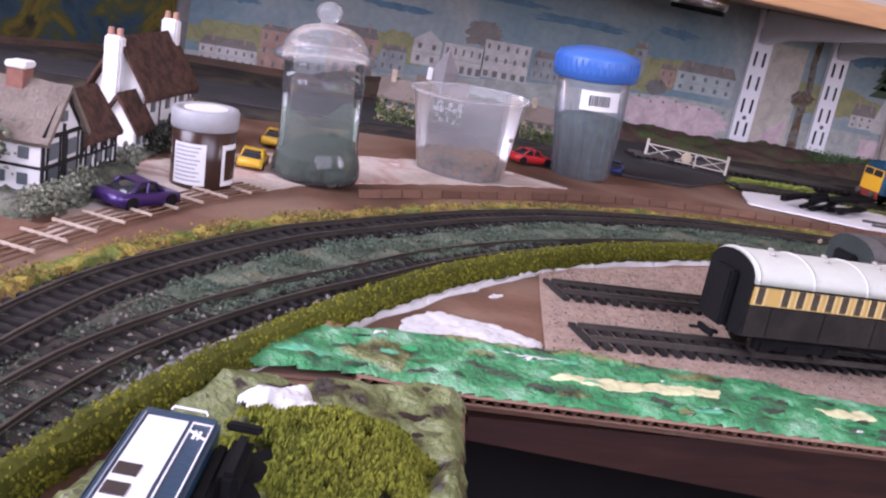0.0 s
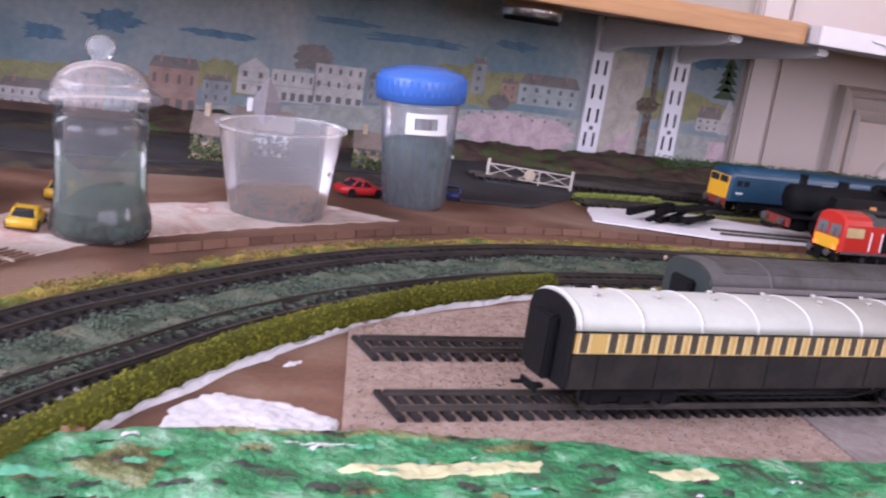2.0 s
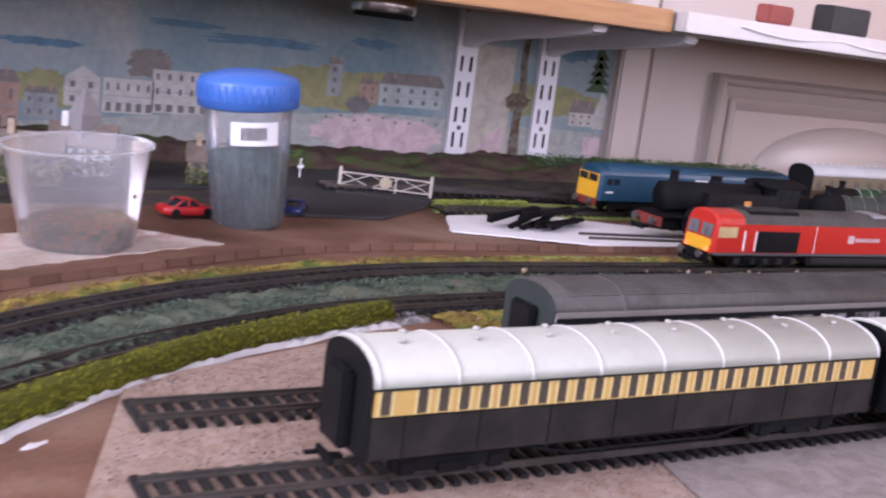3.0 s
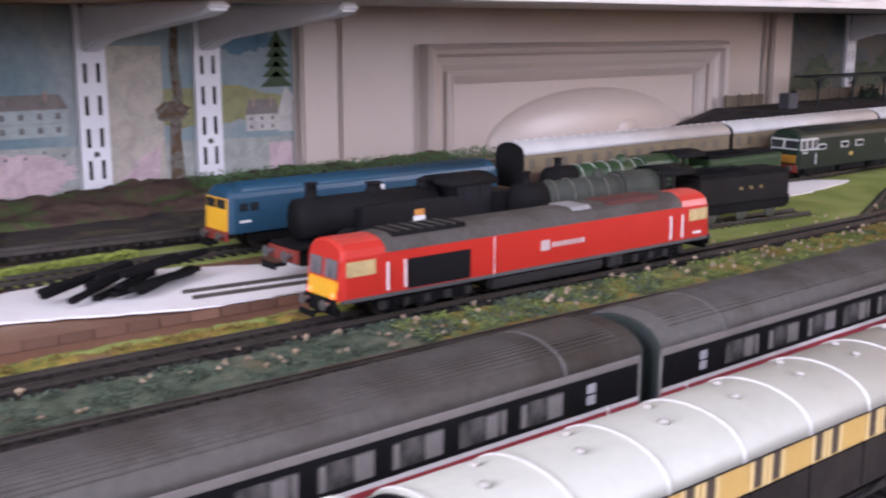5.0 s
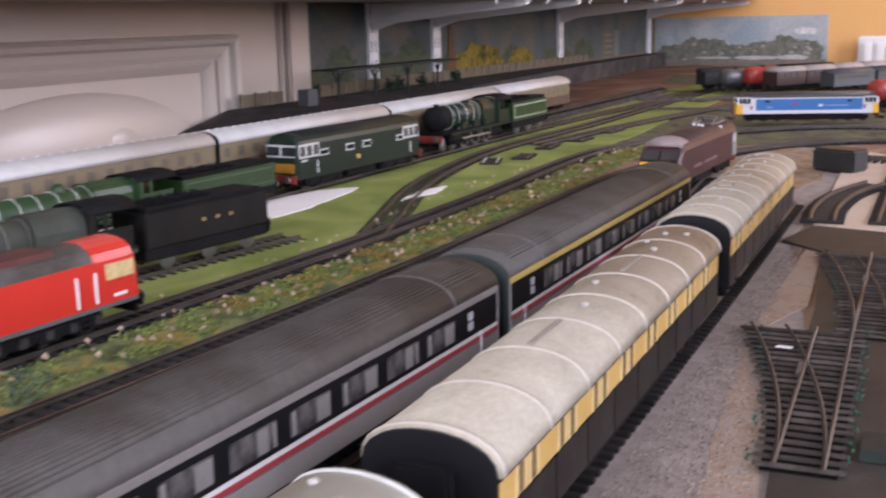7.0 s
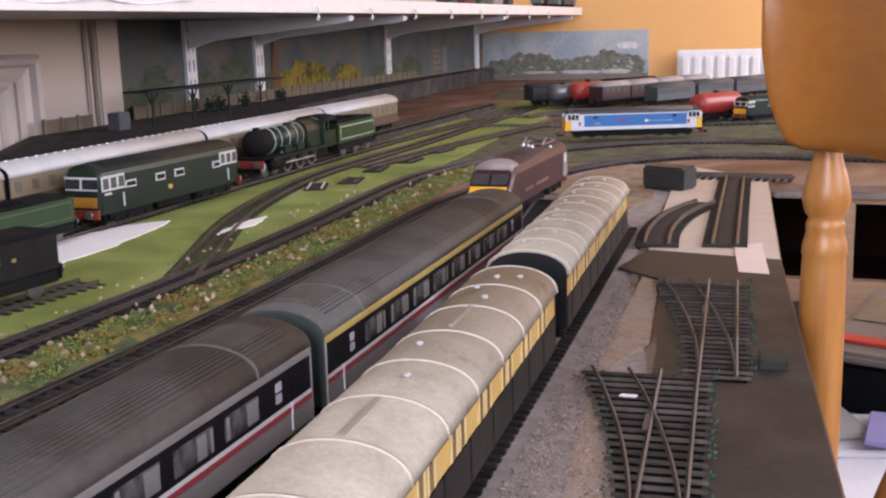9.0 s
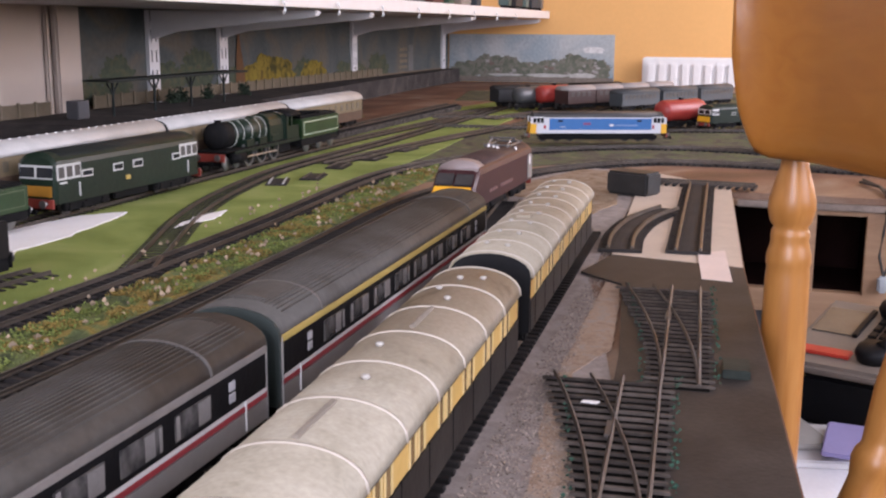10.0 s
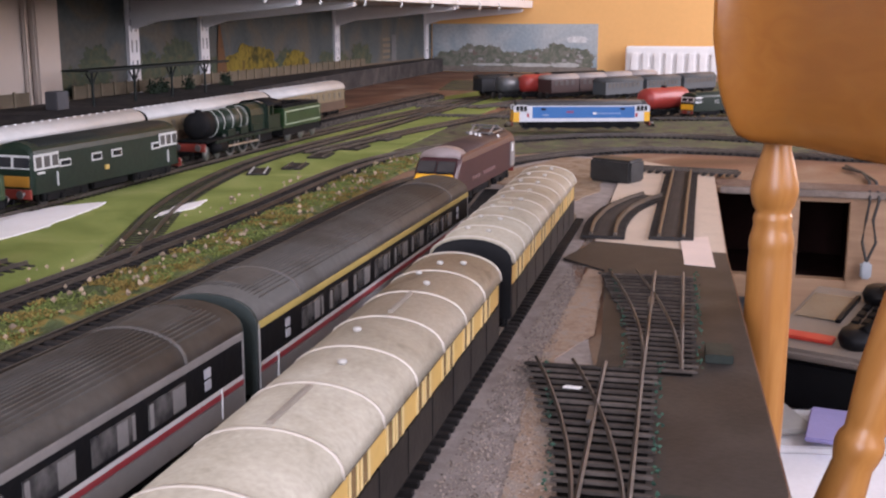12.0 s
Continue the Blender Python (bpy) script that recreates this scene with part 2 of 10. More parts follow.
def single(name, bm, material, label, category, group="", kind="", m=None, smooth=False):
    ob = mesh_ob(name, bm, material, smooth)
    if m is not None:
        ob.matrix_world = m
    return tagged(ob, label, category, group, kind)


def box(bm, x0, x1, y0, y1, z0, z1, bev=0.0, m=None):
    r = bmesh.ops.create_cube(bm, size=1.0)
    vs = r["verts"]
    bmesh.ops.scale(bm, vec=(x1 - x0, y1 - y0, z1 - z0), verts=vs)
    bmesh.ops.translate(bm, vec=((x0 + x1) / 2, (y0 + y1) / 2, (z0 + z1) / 2), verts=vs)
    if bev:
        es = list({e for v in vs for e in v.link_edges})
        r = bmesh.ops.bevel(bm, geom=es, offset=bev, segments=2, affect="EDGES", clamp_overlap=True)
        vs = list({v for f in r["faces"] for v in f.verts} | {v for v in vs if v.is_valid})
    if m is not None:
        bmesh.ops.transform(bm, matrix=m, verts=[v for v in vs if v.is_valid])
    return bm


def boxed(*a, **k):
    return box(bmesh.new(), *a, **k)


def cyl(bm, r0, r1, h, m=None, seg=20):
    r = bmesh.ops.create_cone(bm, cap_ends=True, segments=seg, radius1=r0, radius2=r1, depth=h)
    bmesh.ops.translate(bm, vec=(0, 0, h / 2), verts=r["verts"])
    if m is not None:
        bmesh.ops.transform(bm, matrix=m, verts=r["verts"])
    return bm


def ball(bm, r, m, sub=2):
    q = bmesh.ops.create_icosphere(bm, subdivisions=sub, radius=r)
    bmesh.ops.transform(bm, matrix=m, verts=q["verts"])
    return bm


def prism(bm, prof, x0, x1, cap=True):
    """A closed section, given as (y, z), drawn along x."""
    a = [bm.verts.new((x0, y, z)) for y, z in prof]
    b = [bm.verts.new((x1, y, z)) for y, z in prof]
    k = len(prof)
    for i in range(k):
        bm.faces.new((a[i], a[(i + 1) % k], b[(i + 1) % k], b[i]))
    if cap:
        bm.faces.new(a[::-1])
        bm.faces.new(b)
    bmesh.ops.recalc_face_normals(bm, faces=bm.faces[:])
    return bm


def lathe(bm, prof, seg=32, close=False):
    """A turned form from (radius, height)."""
    rings = []
    for r, z in prof:
        if r < 1e-6:
            rings.append([bm.verts.new((0, 0, z))])
        else:
            rings.append([bm.verts.new((r * math.cos(2 * math.pi * i / seg), r * math.sin(2 * math.pi * i / seg), z)) for i in range(seg)])
    for a, b in zip(rings, rings[1:]):
        for i in range(seg):
            j = (i + 1) % seg
            q = [a[i % len(a)], a[j % len(a)], b[j % len(b)], b[i % len(b)]]
            u = []
            for v in q:
                if v not in u:
                    u.append(v)
            if len(u) > 2:
                bm.faces.new(u)
    bmesh.ops.recalc_face_normals(bm, faces=bm.faces[:])
    return bm


def tube(bm, pts, r, seg=8):
    """A round bar along points."""
    pts = [Vector(p) for p in pts]
    rings = []
    for i, p in enumerate(pts):
        d = (pts[min(i + 1, len(pts) - 1)] - pts[max(i - 1, 0)]).normalized()
        u = d.cross(Vector((0, 0, 1)))
        u = u.normalized() if u.length > 1e-4 else Vector((1, 0, 0))
        v = d.cross(u)
        rings.append([bm.verts.new(p + r * (math.cos(2 * math.pi * k / seg) * u + math.sin(2 * math.pi * k / seg) * v)) for k in range(seg)])
    for a, b in zip(rings, rings[1:]):
        for k in range(seg):
            bm.faces.new((a[k], a[(k + 1) % seg], b[(k + 1) % seg], b[k]))
    bm.faces.new(rings[0][::-1])
    bm.faces.new(rings[-1])
    bmesh.ops.recalc_face_normals(bm, faces=bm.faces[:])
    return bm


def spline(ctrl, step=0.004):
    """A smooth plan line through points, resampled evenly."""
    c = [Vector(p) for p in ctrl]
    c = [2 * c[0] - c[1], *c, 2 * c[-1] - c[-2]]
    raw = []
    for i in range(1, len(c) - 2):
        for k in range(24):
            t = k / 24
            a, b, d, e = c[i - 1], c[i], c[i + 1], c[i + 2]
            raw.append(0.5 * (2 * b + (d - a) * t + (2 * a - 5 * b + 4 * d - e) * t * t + (3 * b - a - 3 * d + e) * t ** 3))
    raw.append(c[-2])
    return even(raw, step)


def even(raw, step):
    raw = [Vector(p) for p in raw]
    out, need = [raw[0].copy()], step
    for a, b in zip(raw, raw[1:]):
        d = (b - a).length
        pos = 0.0
        while d - pos >= need:
            pos += need
            out.append(a + (b - a) * (pos / d))
            need = step
        need -= d - pos
    return out


def normals(path):
    ns = []
    for i in range(len(path)):
        d = (path[min(i + 1, len(path) - 1)] - path[max(i - 1, 0)]).normalized()
        ns.append(Vector((-d.y, d.x)))
    return ns


def ribbon(bm, path, o0, o1, z, amp=0.0, freq=60.0, across=5, edge=0.0):
    """An uneven strip of ground beside a plan line, between two offsets."""
    ns = normals(path)
    rows = []
    for i, (p, nn) in enumerate(zip(path, ns)):
        row = []
        for k in range(across + 1):
            f = k / across
            o = o0 + (o1 - o0) * f
            if edge and k in (0, across):
                o += edge * noise.noise(Vector((p.x * 40, p.y * 40, k * 3.0)))
            q = p + nn * o
            h = z + (amp * (0.5 + noise.noise(Vector((q.x * freq, q.y * freq, 1.7)))) if 0 < k < across else 0)
            row.append(bm.verts.new((q.x, q.y, h if 0 < k < across else z - 0.0012)))
        rows.append(row)
    for a, b in zip(rows, rows[1:]):
        for k in range(across):
            bm.faces.new((a[k], a[k + 1], b[k + 1], b[k]))
    bmesh.ops.recalc_face_normals(bm, faces=bm.faces[:])
    return bm


def sheet(pts, z0, z1, wob=0.0, seed=0.0):
    """A flat piece of card or paint with a plan outline; wob makes its edge ragged."""
    bm = bmesh.new()
    if wob:
        pts = even([Vector(p) for p in [*pts, pts[0]]], 0.004)
        pts = [p + Vector((noise.noise(Vector((p.x * 90, p.y * 90, seed))), noise.noise(Vector((p.x * 90, p.y * 90, seed + 9))))) * wob for p in pts]
    a = [bm.verts.new((p[0], p[1], z0)) for p in pts]
    b = [bm.verts.new((p[0], p[1], z1)) for p in pts]
    bm.faces.new(b)
    bm.faces.new(a[::-1])
    for i in range(len(pts)):
        j = (i + 1) % len(pts)
        bm.faces.new((a[i], a[j], b[j], b[i]))
    bmesh.ops.recalc_face_normals(bm, faces=bm.faces[:])
    return bm


def inside(p, poly):
    c = False
    for a, b in zip(poly, [*poly[1:], poly[0]]):
        if (a[1] > p[1]) != (b[1] > p[1]) and p[0] < (b[0] - a[0]) * (p[1] - a[1]) / (b[1] - a[1]) + a[0]:
            c = not c
    return c


def mound(poly, z, amp, freq=40.0, step=0.004, rim=0.02, seed=0.0, drop=0.003):
    """A lumpy skin over a plan outline, falling away at its rim."""
    bm = bmesh.new()
    xs, ys = [p[0] for p in poly], [p[1] for p in poly]
    nx, ny = int((max(xs) - min(xs)) / step) + 2, int((max(ys) - min(ys)) / step) + 2
    grid = {}

    def rimdist(p):
        best = 9.0
        for a, b in zip(poly, [*poly[1:], poly[0]]):
            a, b = Vector(a), Vector(b)
            t = max(0, min(1, (p - a).dot(b - a) / max(1e-9, (b - a).length_squared)))
            best = min(best, (p - a - (b - a) * t).length)
        return best

    for i in range(nx):
        for j in range(ny):
            p = Vector((min(xs) + i * step, min(ys) + j * step))
            if inside(p, poly):
                w = min(1.0, rimdist(p) / rim)
                q = Vector((p.x * freq, p.y * freq, seed))
                h = 0.55 + 0.6 * noise.noise(q) + 0.35 * noise.noise(q * 2.7) + 0.2 * noise.noise(q * 6.1) + 0.13 * noise.noise(q * 13.0)
                grid[i, j] = bm.verts.new((p.x + 0.0012 * noise.noise(q * 5), p.y + 0.0012 * noise.noise(q * 5.3), z - drop * (1 - w) + amp * max(0.0, h) * (w ** 0.6)))
    for (i, j), v in grid.items():
        q = [grid.get(k) for k in ((i, j), (i + 1, j), (i + 1, j + 1), (i, j + 1))]
        if all(q):
            bm.faces.new(q)
    return bm


def crumbs(spots, size, squash=0.8, seed=1, turn=True):
    """Many small broken lumps in one mesh, from (x, y, z)."""
    rnd = random.Random(seed)
    vs, fs = [], []
    for x, y, z in spots:
        s = size * rnd.uniform(0.5, 1.3)
        k = len(vs)
        a = rnd.uniform(0, 6.28)
        ca, sa = math.cos(a), math.sin(a)
        for dx, dy, dz in ((1, 0, 0), (-0.5, 0.85, 0.1), (-0.5, -0.85, -0.1), (0.1, 0.1, 1), (0, -0.1, -1)):
            j = rnd.uniform(0.6, 1.2)
            vs.append((x + s * j * (dx * ca - dy * sa), y + s * j * (dx * sa + dy * ca), z + s * j * dz * squash))
        fs += [(k, k + 1, k + 3), (k + 1, k + 2, k + 3), (k + 2, k, k + 3), (k + 1, k, k + 4), (k + 2, k + 1, k + 4), (k, k + 2, k + 4)]
    me = bpy.data.meshes.new("crumbs")
    me.from_pydata(vs, [], fs)
    return me


def stuff(name, me, material, label, category):
    me.materials.append(material)
    ob = new(name, me)
    return tagged(ob, label, category, kind="stuff")

# ---- the room ----
WALL_Y, END_X, FLOOR_Z, CEIL_Z, REAR_Y, LEFT_X = 1.2365, 3.62, -0.86, 1.6, -1.2, -1.3


def structure(name, bm, material, label, category, parent=None):
    return single(name, bm, material, label, category, kind="structure")


structure("floor", boxed(LEFT_X - 0.1, END_X + 0.1, REAR_Y - 0.1, WALL_Y + 0.15, FLOOR_Z - 0.05, FLOOR_Z), mat("dark_carpet", (0.06, 0.045, 0.04), 0.95, var=0.2, scale=200), "dark carpeted floor of the railway room", "floor")
structure("ceiling", boxed(LEFT_X - 0.1, END_X + 0.1, REAR_Y - 0.1, WALL_Y + 0.15, CEIL_Z, CEIL_Z + 0.05), mat("ceiling_paint", (0.42, 0.41, 0.39), 0.9, var=0.03, scale=60), "plain white painted ceiling", "ceiling")
structure("wall_north", boxed(LEFT_X - 0.1, END_X + 0.1, WALL_Y, WALL_Y + 0.12, FLOOR_Z, CEIL_Z), PLAINWALL, "back wall behind the painted scenery", "wall")
structure("wall_east", boxed(END_X, END_X + 0.1, REAR_Y, WALL_Y, FLOOR_Z, CEIL_Z), ORANGEWALL, "apricot painted end wall", "wall")
bm = bmesh.new()
for y0, y1, z0, z1 in ((REAR_Y, -0.15, FLOOR_Z, CEIL_Z), (0.75, WALL_Y, FLOOR_Z, CEIL_Z), (-0.15, 0.75, FLOOR_Z, 0.19), (-0.15, 0.75, 1.33, CEIL_Z)):
    box(bm, LEFT_X - 0.1, LEFT_X, y0, y1, z0, z1)
structure("wall_west", bm, PLAINWALL, "plain painted side wall with a window opening", "wall")
# rear wall with a window opening and an added opening for the fill lamp
bm = bmesh.new()
for x0, x1, z0, z1 in ((LEFT_X - 0.1, -0.55, FLOOR_Z, CEIL_Z), (1.15, 2.42, FLOOR_Z, CEIL_Z), (3.28, END_X + 0.1, FLOOR_Z, CEIL_Z), (-0.55, 1.15, FLOOR_Z, 0.19), (-0.55, 1.15, 1.33, CEIL_Z), (2.42, 3.28, FLOOR_Z, 0.16), (2.42, 3.28, 1.24, CEIL_Z)):
    box(bm, x0, x1, REAR_Y - 0.1, REAR_Y, z0, z1)
structure("wall_south", bm, PLAINWALL, "rear wall with a window opening and a lamp opening", "wall")

# ---- the baseboard: one sheet with a well for the operator ----
BOARD = [(-0.85, -0.9), (-0.1, -0.9), (-0.1385, 0.0586), (-0.1014, 0.1797), (-0.0757, 0.2519), (-0.0511, 0.323), (-0.0489, 0.3299), (0.1474, 0.3032), (0.4669, 0.2682), (0.5379, 0.2627), (0.8292, 0.2622), (1.1985, 0.2954), (1.5644, 0.3206), (1.5623, 0.1855), (1.5573, -0.9), (3.6, -0.9), (3.6, 1.2315), (-0.85, 1.2315)]
structure("baseboard", sheet(BOARD, -0.006, 0.0), BOARDTOP, "brown painted wooden baseboard of the model railway", "baseboard")
bm = bmesh.new()
rail = [(0.013, -0.0065), (0.59, -0.0065), (0.59, -0.048), (0.4, -0.046), (0.16, -0.031), (0.013, -0.016)]
for y in (0.0, 0.014):
    bm.faces.new([bm.verts.new((x, y, z)) for x, z in rail])
bm.verts.ensure_lookup_table()
for k in range(6):
    bm.faces.new([bm.verts[i] for i in (k, (k + 1) % 6, 6 + (k + 1) % 6, 6 + k)])
bmesh.ops.recalc_face_normals(bm, faces=bm.faces[:])
bmesh.ops.transform(bm, matrix=pose(-0.061, 0.3257, 0, 0, 0, -4.67), verts=bm.verts[:])
structure("trim", bm, DARKWOOD, "stained red-brown wooden front rail under the baseboard", "trim")
# Black boards added in place of the shade under the baseboard.
structure("wall_under", boxed(-0.048, 1.3, 0.37, 0.38, FLOOR_Z, -0.0065), mat("black_void", (0.006, 0.005, 0.005), 0.9), "added black panel giving the darkness under the baseboard", "wall")
structure("wall_under", boxed(-0.02, -0.01, -1.2, 0.03, FLOOR_Z, -0.0065, 0.0, pose(-0.0578, 0.3183, 0, 0, 0, -18.55)), mat("black_void", (0.006, 0.005, 0.005)), "added black side panel giving the darkness under the baseboard", "wall")
structure("trim", boxed(-0.012, 0.0, -1.2, 0.0, -0.030, -0.0065, 0.001, pose(-0.0513, 0.3183, 0, 0, 0, -18.55)), DARKWOOD, "stained wooden side rail under the baseboard", "trim")

# ---- panelled white surround in the back wall ----
SUR_X0, SUR_X1 = 0.864, 1.815
sur = structure("fireplace_surround", boxed(SUR_X0, SUR_X1, 1.231, WALL_Y, -0.02, 0.42, 0.002), WALLWHITE, "cream-white gloss painted panelled surround on the wall", "panelling")


def moulding(x0, x1, z0, z1, prof, name, label, y=1.231):
    """A mitred three-sided frame swept from a section: inward offset and height off the panel."""
    bm = bmesh.new()
    rows = []
    for o, d in prof:
        yy = y - d
        rows.append([bm.verts.new(p) for p in ((x0 + o, yy, z0), (x0 + o, yy, z1 - o), (x1 - o, yy, z1 - o), (x1 - o, yy, z0))])
    for a, b in zip(rows, rows[1:]):
        for k in range(3):
            bm.faces.new((a[k], a[k + 1], b[k + 1], b[k]))
    bmesh.ops.recalc_face_normals(bm, faces=bm.faces[:])
    part(name, bm, WALLWHITE, sur, label)


def torus_section(w, d, n=7):
    return [(0.0, -0.001), *[(w * (0.5 - 0.5 * math.cos(math.pi * k / n)), d * (0.25 + 0.75 * math.sin(math.pi * k / n))) for k in range(n + 1)], (w, -0.001)]


for x0, x1 in ((0.866, 0.915), (1.760, 1.8135)):
    part("pilaster", boxed(x0, x1, 1.219, 1.2315, -0.02, 0.41, 0.003), WALLWHITE, sur, "plain outer pilaster")
for x0, x1 in ((0.921, 0.930), (1.745, 1.754)):
    part("pilaster_bead", boxed(x0, x1, 1.225, 1.2315, -0.02, 0.41, 0.0025), WALLWHITE, sur, "slim rounded bead")
moulding(1.040, 1.637, 0.0, 0.139, [(0, -0.001), (0.001, 0.015), (0.006, 0.020), (0.012, 0.018), (0.016, 0.010), (0.026, 0.008), (0.034, 0.004), (0.035, -0.001)], "outer_moulding", "raised outer moulding")
moulding(1.076, 1.588, 0.0, 0.107, [(0, -0.001), (0.001, 0.007), (0.006, 0.011), (0.012, 0.007), (0.017, 0.002), (0.0175, -0.001)], "inner_moulding", "raised inner moulding")
bm = bmesh.new()
bmesh.ops.create_uvsphere(bm, u_segments=48, v_segments=24, radius=1.0, matrix=Matrix.Translation((1.345, 1.2325, 0.004)) @ Matrix.Diagonal((0.200, 0.030, 0.074, 1)))
part("arch_panel", bm, WALLWHITE, sur, "shallow swelling shell panel", True)
bm = bmesh.new()
ball(bm, 0.024, Matrix.Translation((1.392, 1.212, 0.014)) @ Matrix.Diagonal((1.5, 0.45, 1.0, 1)), 3)
part("boss", bm, WALLWHITE, sur, "small raised carved boss", True)

# ---- shelves over the layout on slotted uprights ----
shelf_a = thing("shelf", Matrix(), "long bare pine shelf on white brackets", "shelf")
part("shelf_board", boxed(-0.80, 0.700, 0.949, WALL_Y - 0.002, 0.180, 0.202, 0.001), SHELFWOOD, shelf_a)
part("front_edge", boxed(-0.80, 0.700, 0.945, 0.9489, 0.1798, 0.2022, 0.001), SHELFWOOD, shelf_a, "rounded pine front edge")
shelf_b = thing("shelf", Matrix(), "long white laminated shelf on brackets", "shelf")
part("shelf_board", boxed(0.706, 3.61, 0.9325, WALL_Y - 0.002, 0.182, 0.202, 0.001), mat("white_shelf", (0.58, 0.55, 0.52), 0.45, var=0.04), shelf_b)
part("edge_strip", boxed(0.706, 3.61, 0.930, 0.9324, 0.1818, 0.2022, 0.0006), mat("white_edge", (0.68, 0.66, 0.64), 0.4, var=0.05), shelf_b, "white laminate edge strip")


def upright(x, z0, reach, label="white slotted steel shelf upright with a sloping bracket"):
    """A slotted wall strip with a tapered shelf arm."""
    up = thing("shelf_bracket", pose(x, WALL_Y - 0.001, 0), label, "shelf bracket", "brackets under the shelves")
    bm = bmesh.new()
    w, z1 = 0.0145, 0.1795
    cuts = []
    z = z0 + 0.012
    box(bm, -w, -0.0085, -0.0085, 0, z0, z1)
    box(bm, 0.0085, w, -0.0085, 0, z0, z1)
    box(bm, -0.0045, 0.0045, -0.0085, 0, z0, z1)
    zz = z0
    step, slot = 0.031, 0.0185
    while zz < z1:
        e = min(z1, zz + step - slot)
        for a, b in ((-0.0085, -0.0045), (0.0045, 0.0085)):
            box(bm, a, b, -0.0085, 0, zz, e)
        zz += step
    part("upright", bm, BRACKET, up)
    # Black strip added behind the slots to put in their shade.
    part("slot_backing", boxed(-0.0086, 0.0086, -0.0072, -0.0066, z0, z1), SOOT, up, "black strip added for the shade in the slots")
    bm = bmesh.new()
    cyl(bm, 0.0028, 0.0028, 0.0012, pose(0, -0.0085, z0 + 0.037, 90), 12)
    part("screw", bm, mat("dark_screw", (0.12, 0.12, 0.12), 0.4, 0.8), up, "dark screw head")
    bm = prism(bmesh.new(), [(-0.0088, 0.179), (-reach, 0.179), (-reach, 0.172), (-reach + 0.012, 0.168), (-0.05, 0.147), (-0.018, 0.138), (-0.0088, 0.135)], -0.0095, 0.0095)
    bmesh.ops.bevel(bm, geom=bm.edges[:], offset=0.0022, segments=2, affect="EDGES", clamp_overlap=True)
    part("arm", bm, BRACKET, up, "tapered pressed steel arm")
    return up


upright(0.6345, 0.001, 0.26)
upright(0.7575, 0.006, 0.26)
for x in (2.012, 2.238, 2.86, 3.555):
    upright(x, 0.025, 0.29)

# ---- painted scenery ----
def flat_piece(pts, layer, y=None):
    """A flat painted shape on the wall: outline as (x, z)."""
    bm = bmesh.new()
    yy = (WALL_Y - 0.0035 if y is None else y) - 0.00025 * layer
    bm.faces.new([bm.verts.new((x, yy, z)) for x, z in pts])
    return bm


def rect(x0, z0, x1, z1):
    return [(x0, z0), (x1, z0), (x1, z1), (x0, z1)]


def blob(x0, z0, x1, z1, seed, n=36, rag=0.25):
    n = 110
    cx, cz = (x0 + x1) / 2, (z0 + z1) / 2
    out = []
    for k in range(n):
        a = 2 * math.pi * k / n
        f = 1 + rag * noise.noise(Vector((math.cos(a) * 2.2, math.sin(a) * 2.2, seed))) + rag * 0.6 * noise.noise(Vector((math.cos(a) * 7, math.sin(a) * 7, seed))) + rag * 0.4 * noise.noise(Vector((math.cos(a) * 19, math.sin(a) * 19, seed)))
        out.append((cx + (x1 - x0) / 2 * f * math.cos(a), cz + (z1 - z0) / 2 * f * math.sin(a)))
    return out


def ink(name, col, var=0.12, col2=None, coarse=30):
    c2 = col2 or tuple(c * 0.88 + 0.01 for c in col)
    return patchy(name, [(0.30, tuple(c * 0.78 for c in col)), (0.45, c2), (0.55, col), (0.74, tuple(min(0.8, c * 1.12) for c in col))], 60, 0.75, 0.03, 500, 4.0)


SKYP = patchy("painted_sky", [(0.3, (0.15, 0.23, 0.26)), (0.5, (0.23, 0.29, 0.30)), (0.65, (0.31, 0.33, 0.32))], 7, 0.7, 0.05, 120)
INKBLUE, INKHILL, INKWHITE, INKDARK, INKPINK, INKBRICK = ink("painted_blue_cloud", (0.10, 0.19, 0.26)), ink("painted_hill", (0.26, 0.26, 0.13)), ink("painted_white_house", (0.47, 0.45, 0.42)), ink("painted_dark", (0.16, 0.155, 0.15)), ink("painted_pink", (0.50, 0.39, 0.40)), ink("painted_brick", (0.36, 0.24, 0.19))
INKROOF, INKTREE, INKGREY, INKRUST = ink("painted_roof", (0.20, 0.18, 0.165)), ink("painted_tree", (0.06, 0.09, 0.05)), ink("painted_grey", (0.27, 0.29, 0.29)), ink("painted_rust", (0.10, 0.065, 0.04), col2=(0.16, 0.15, 0.13))


def picture(name, x0, x1, z0, z1, material, label):
    return single(name, boxed(x0, x1, WALL_Y - 0.0034, WALL_Y - 0.0006, z0, z1), material, label, "backdrop", kind="structure")


town = picture("backdrop", -0.2, 0.8635, -0.01, 0.179, SKYP, "painted seaside town backdrop with blue clouds")


def painted(root, name, pts, layer, material, label=""):
    return part(name, flat_piece(pts, layer), material, root, label)


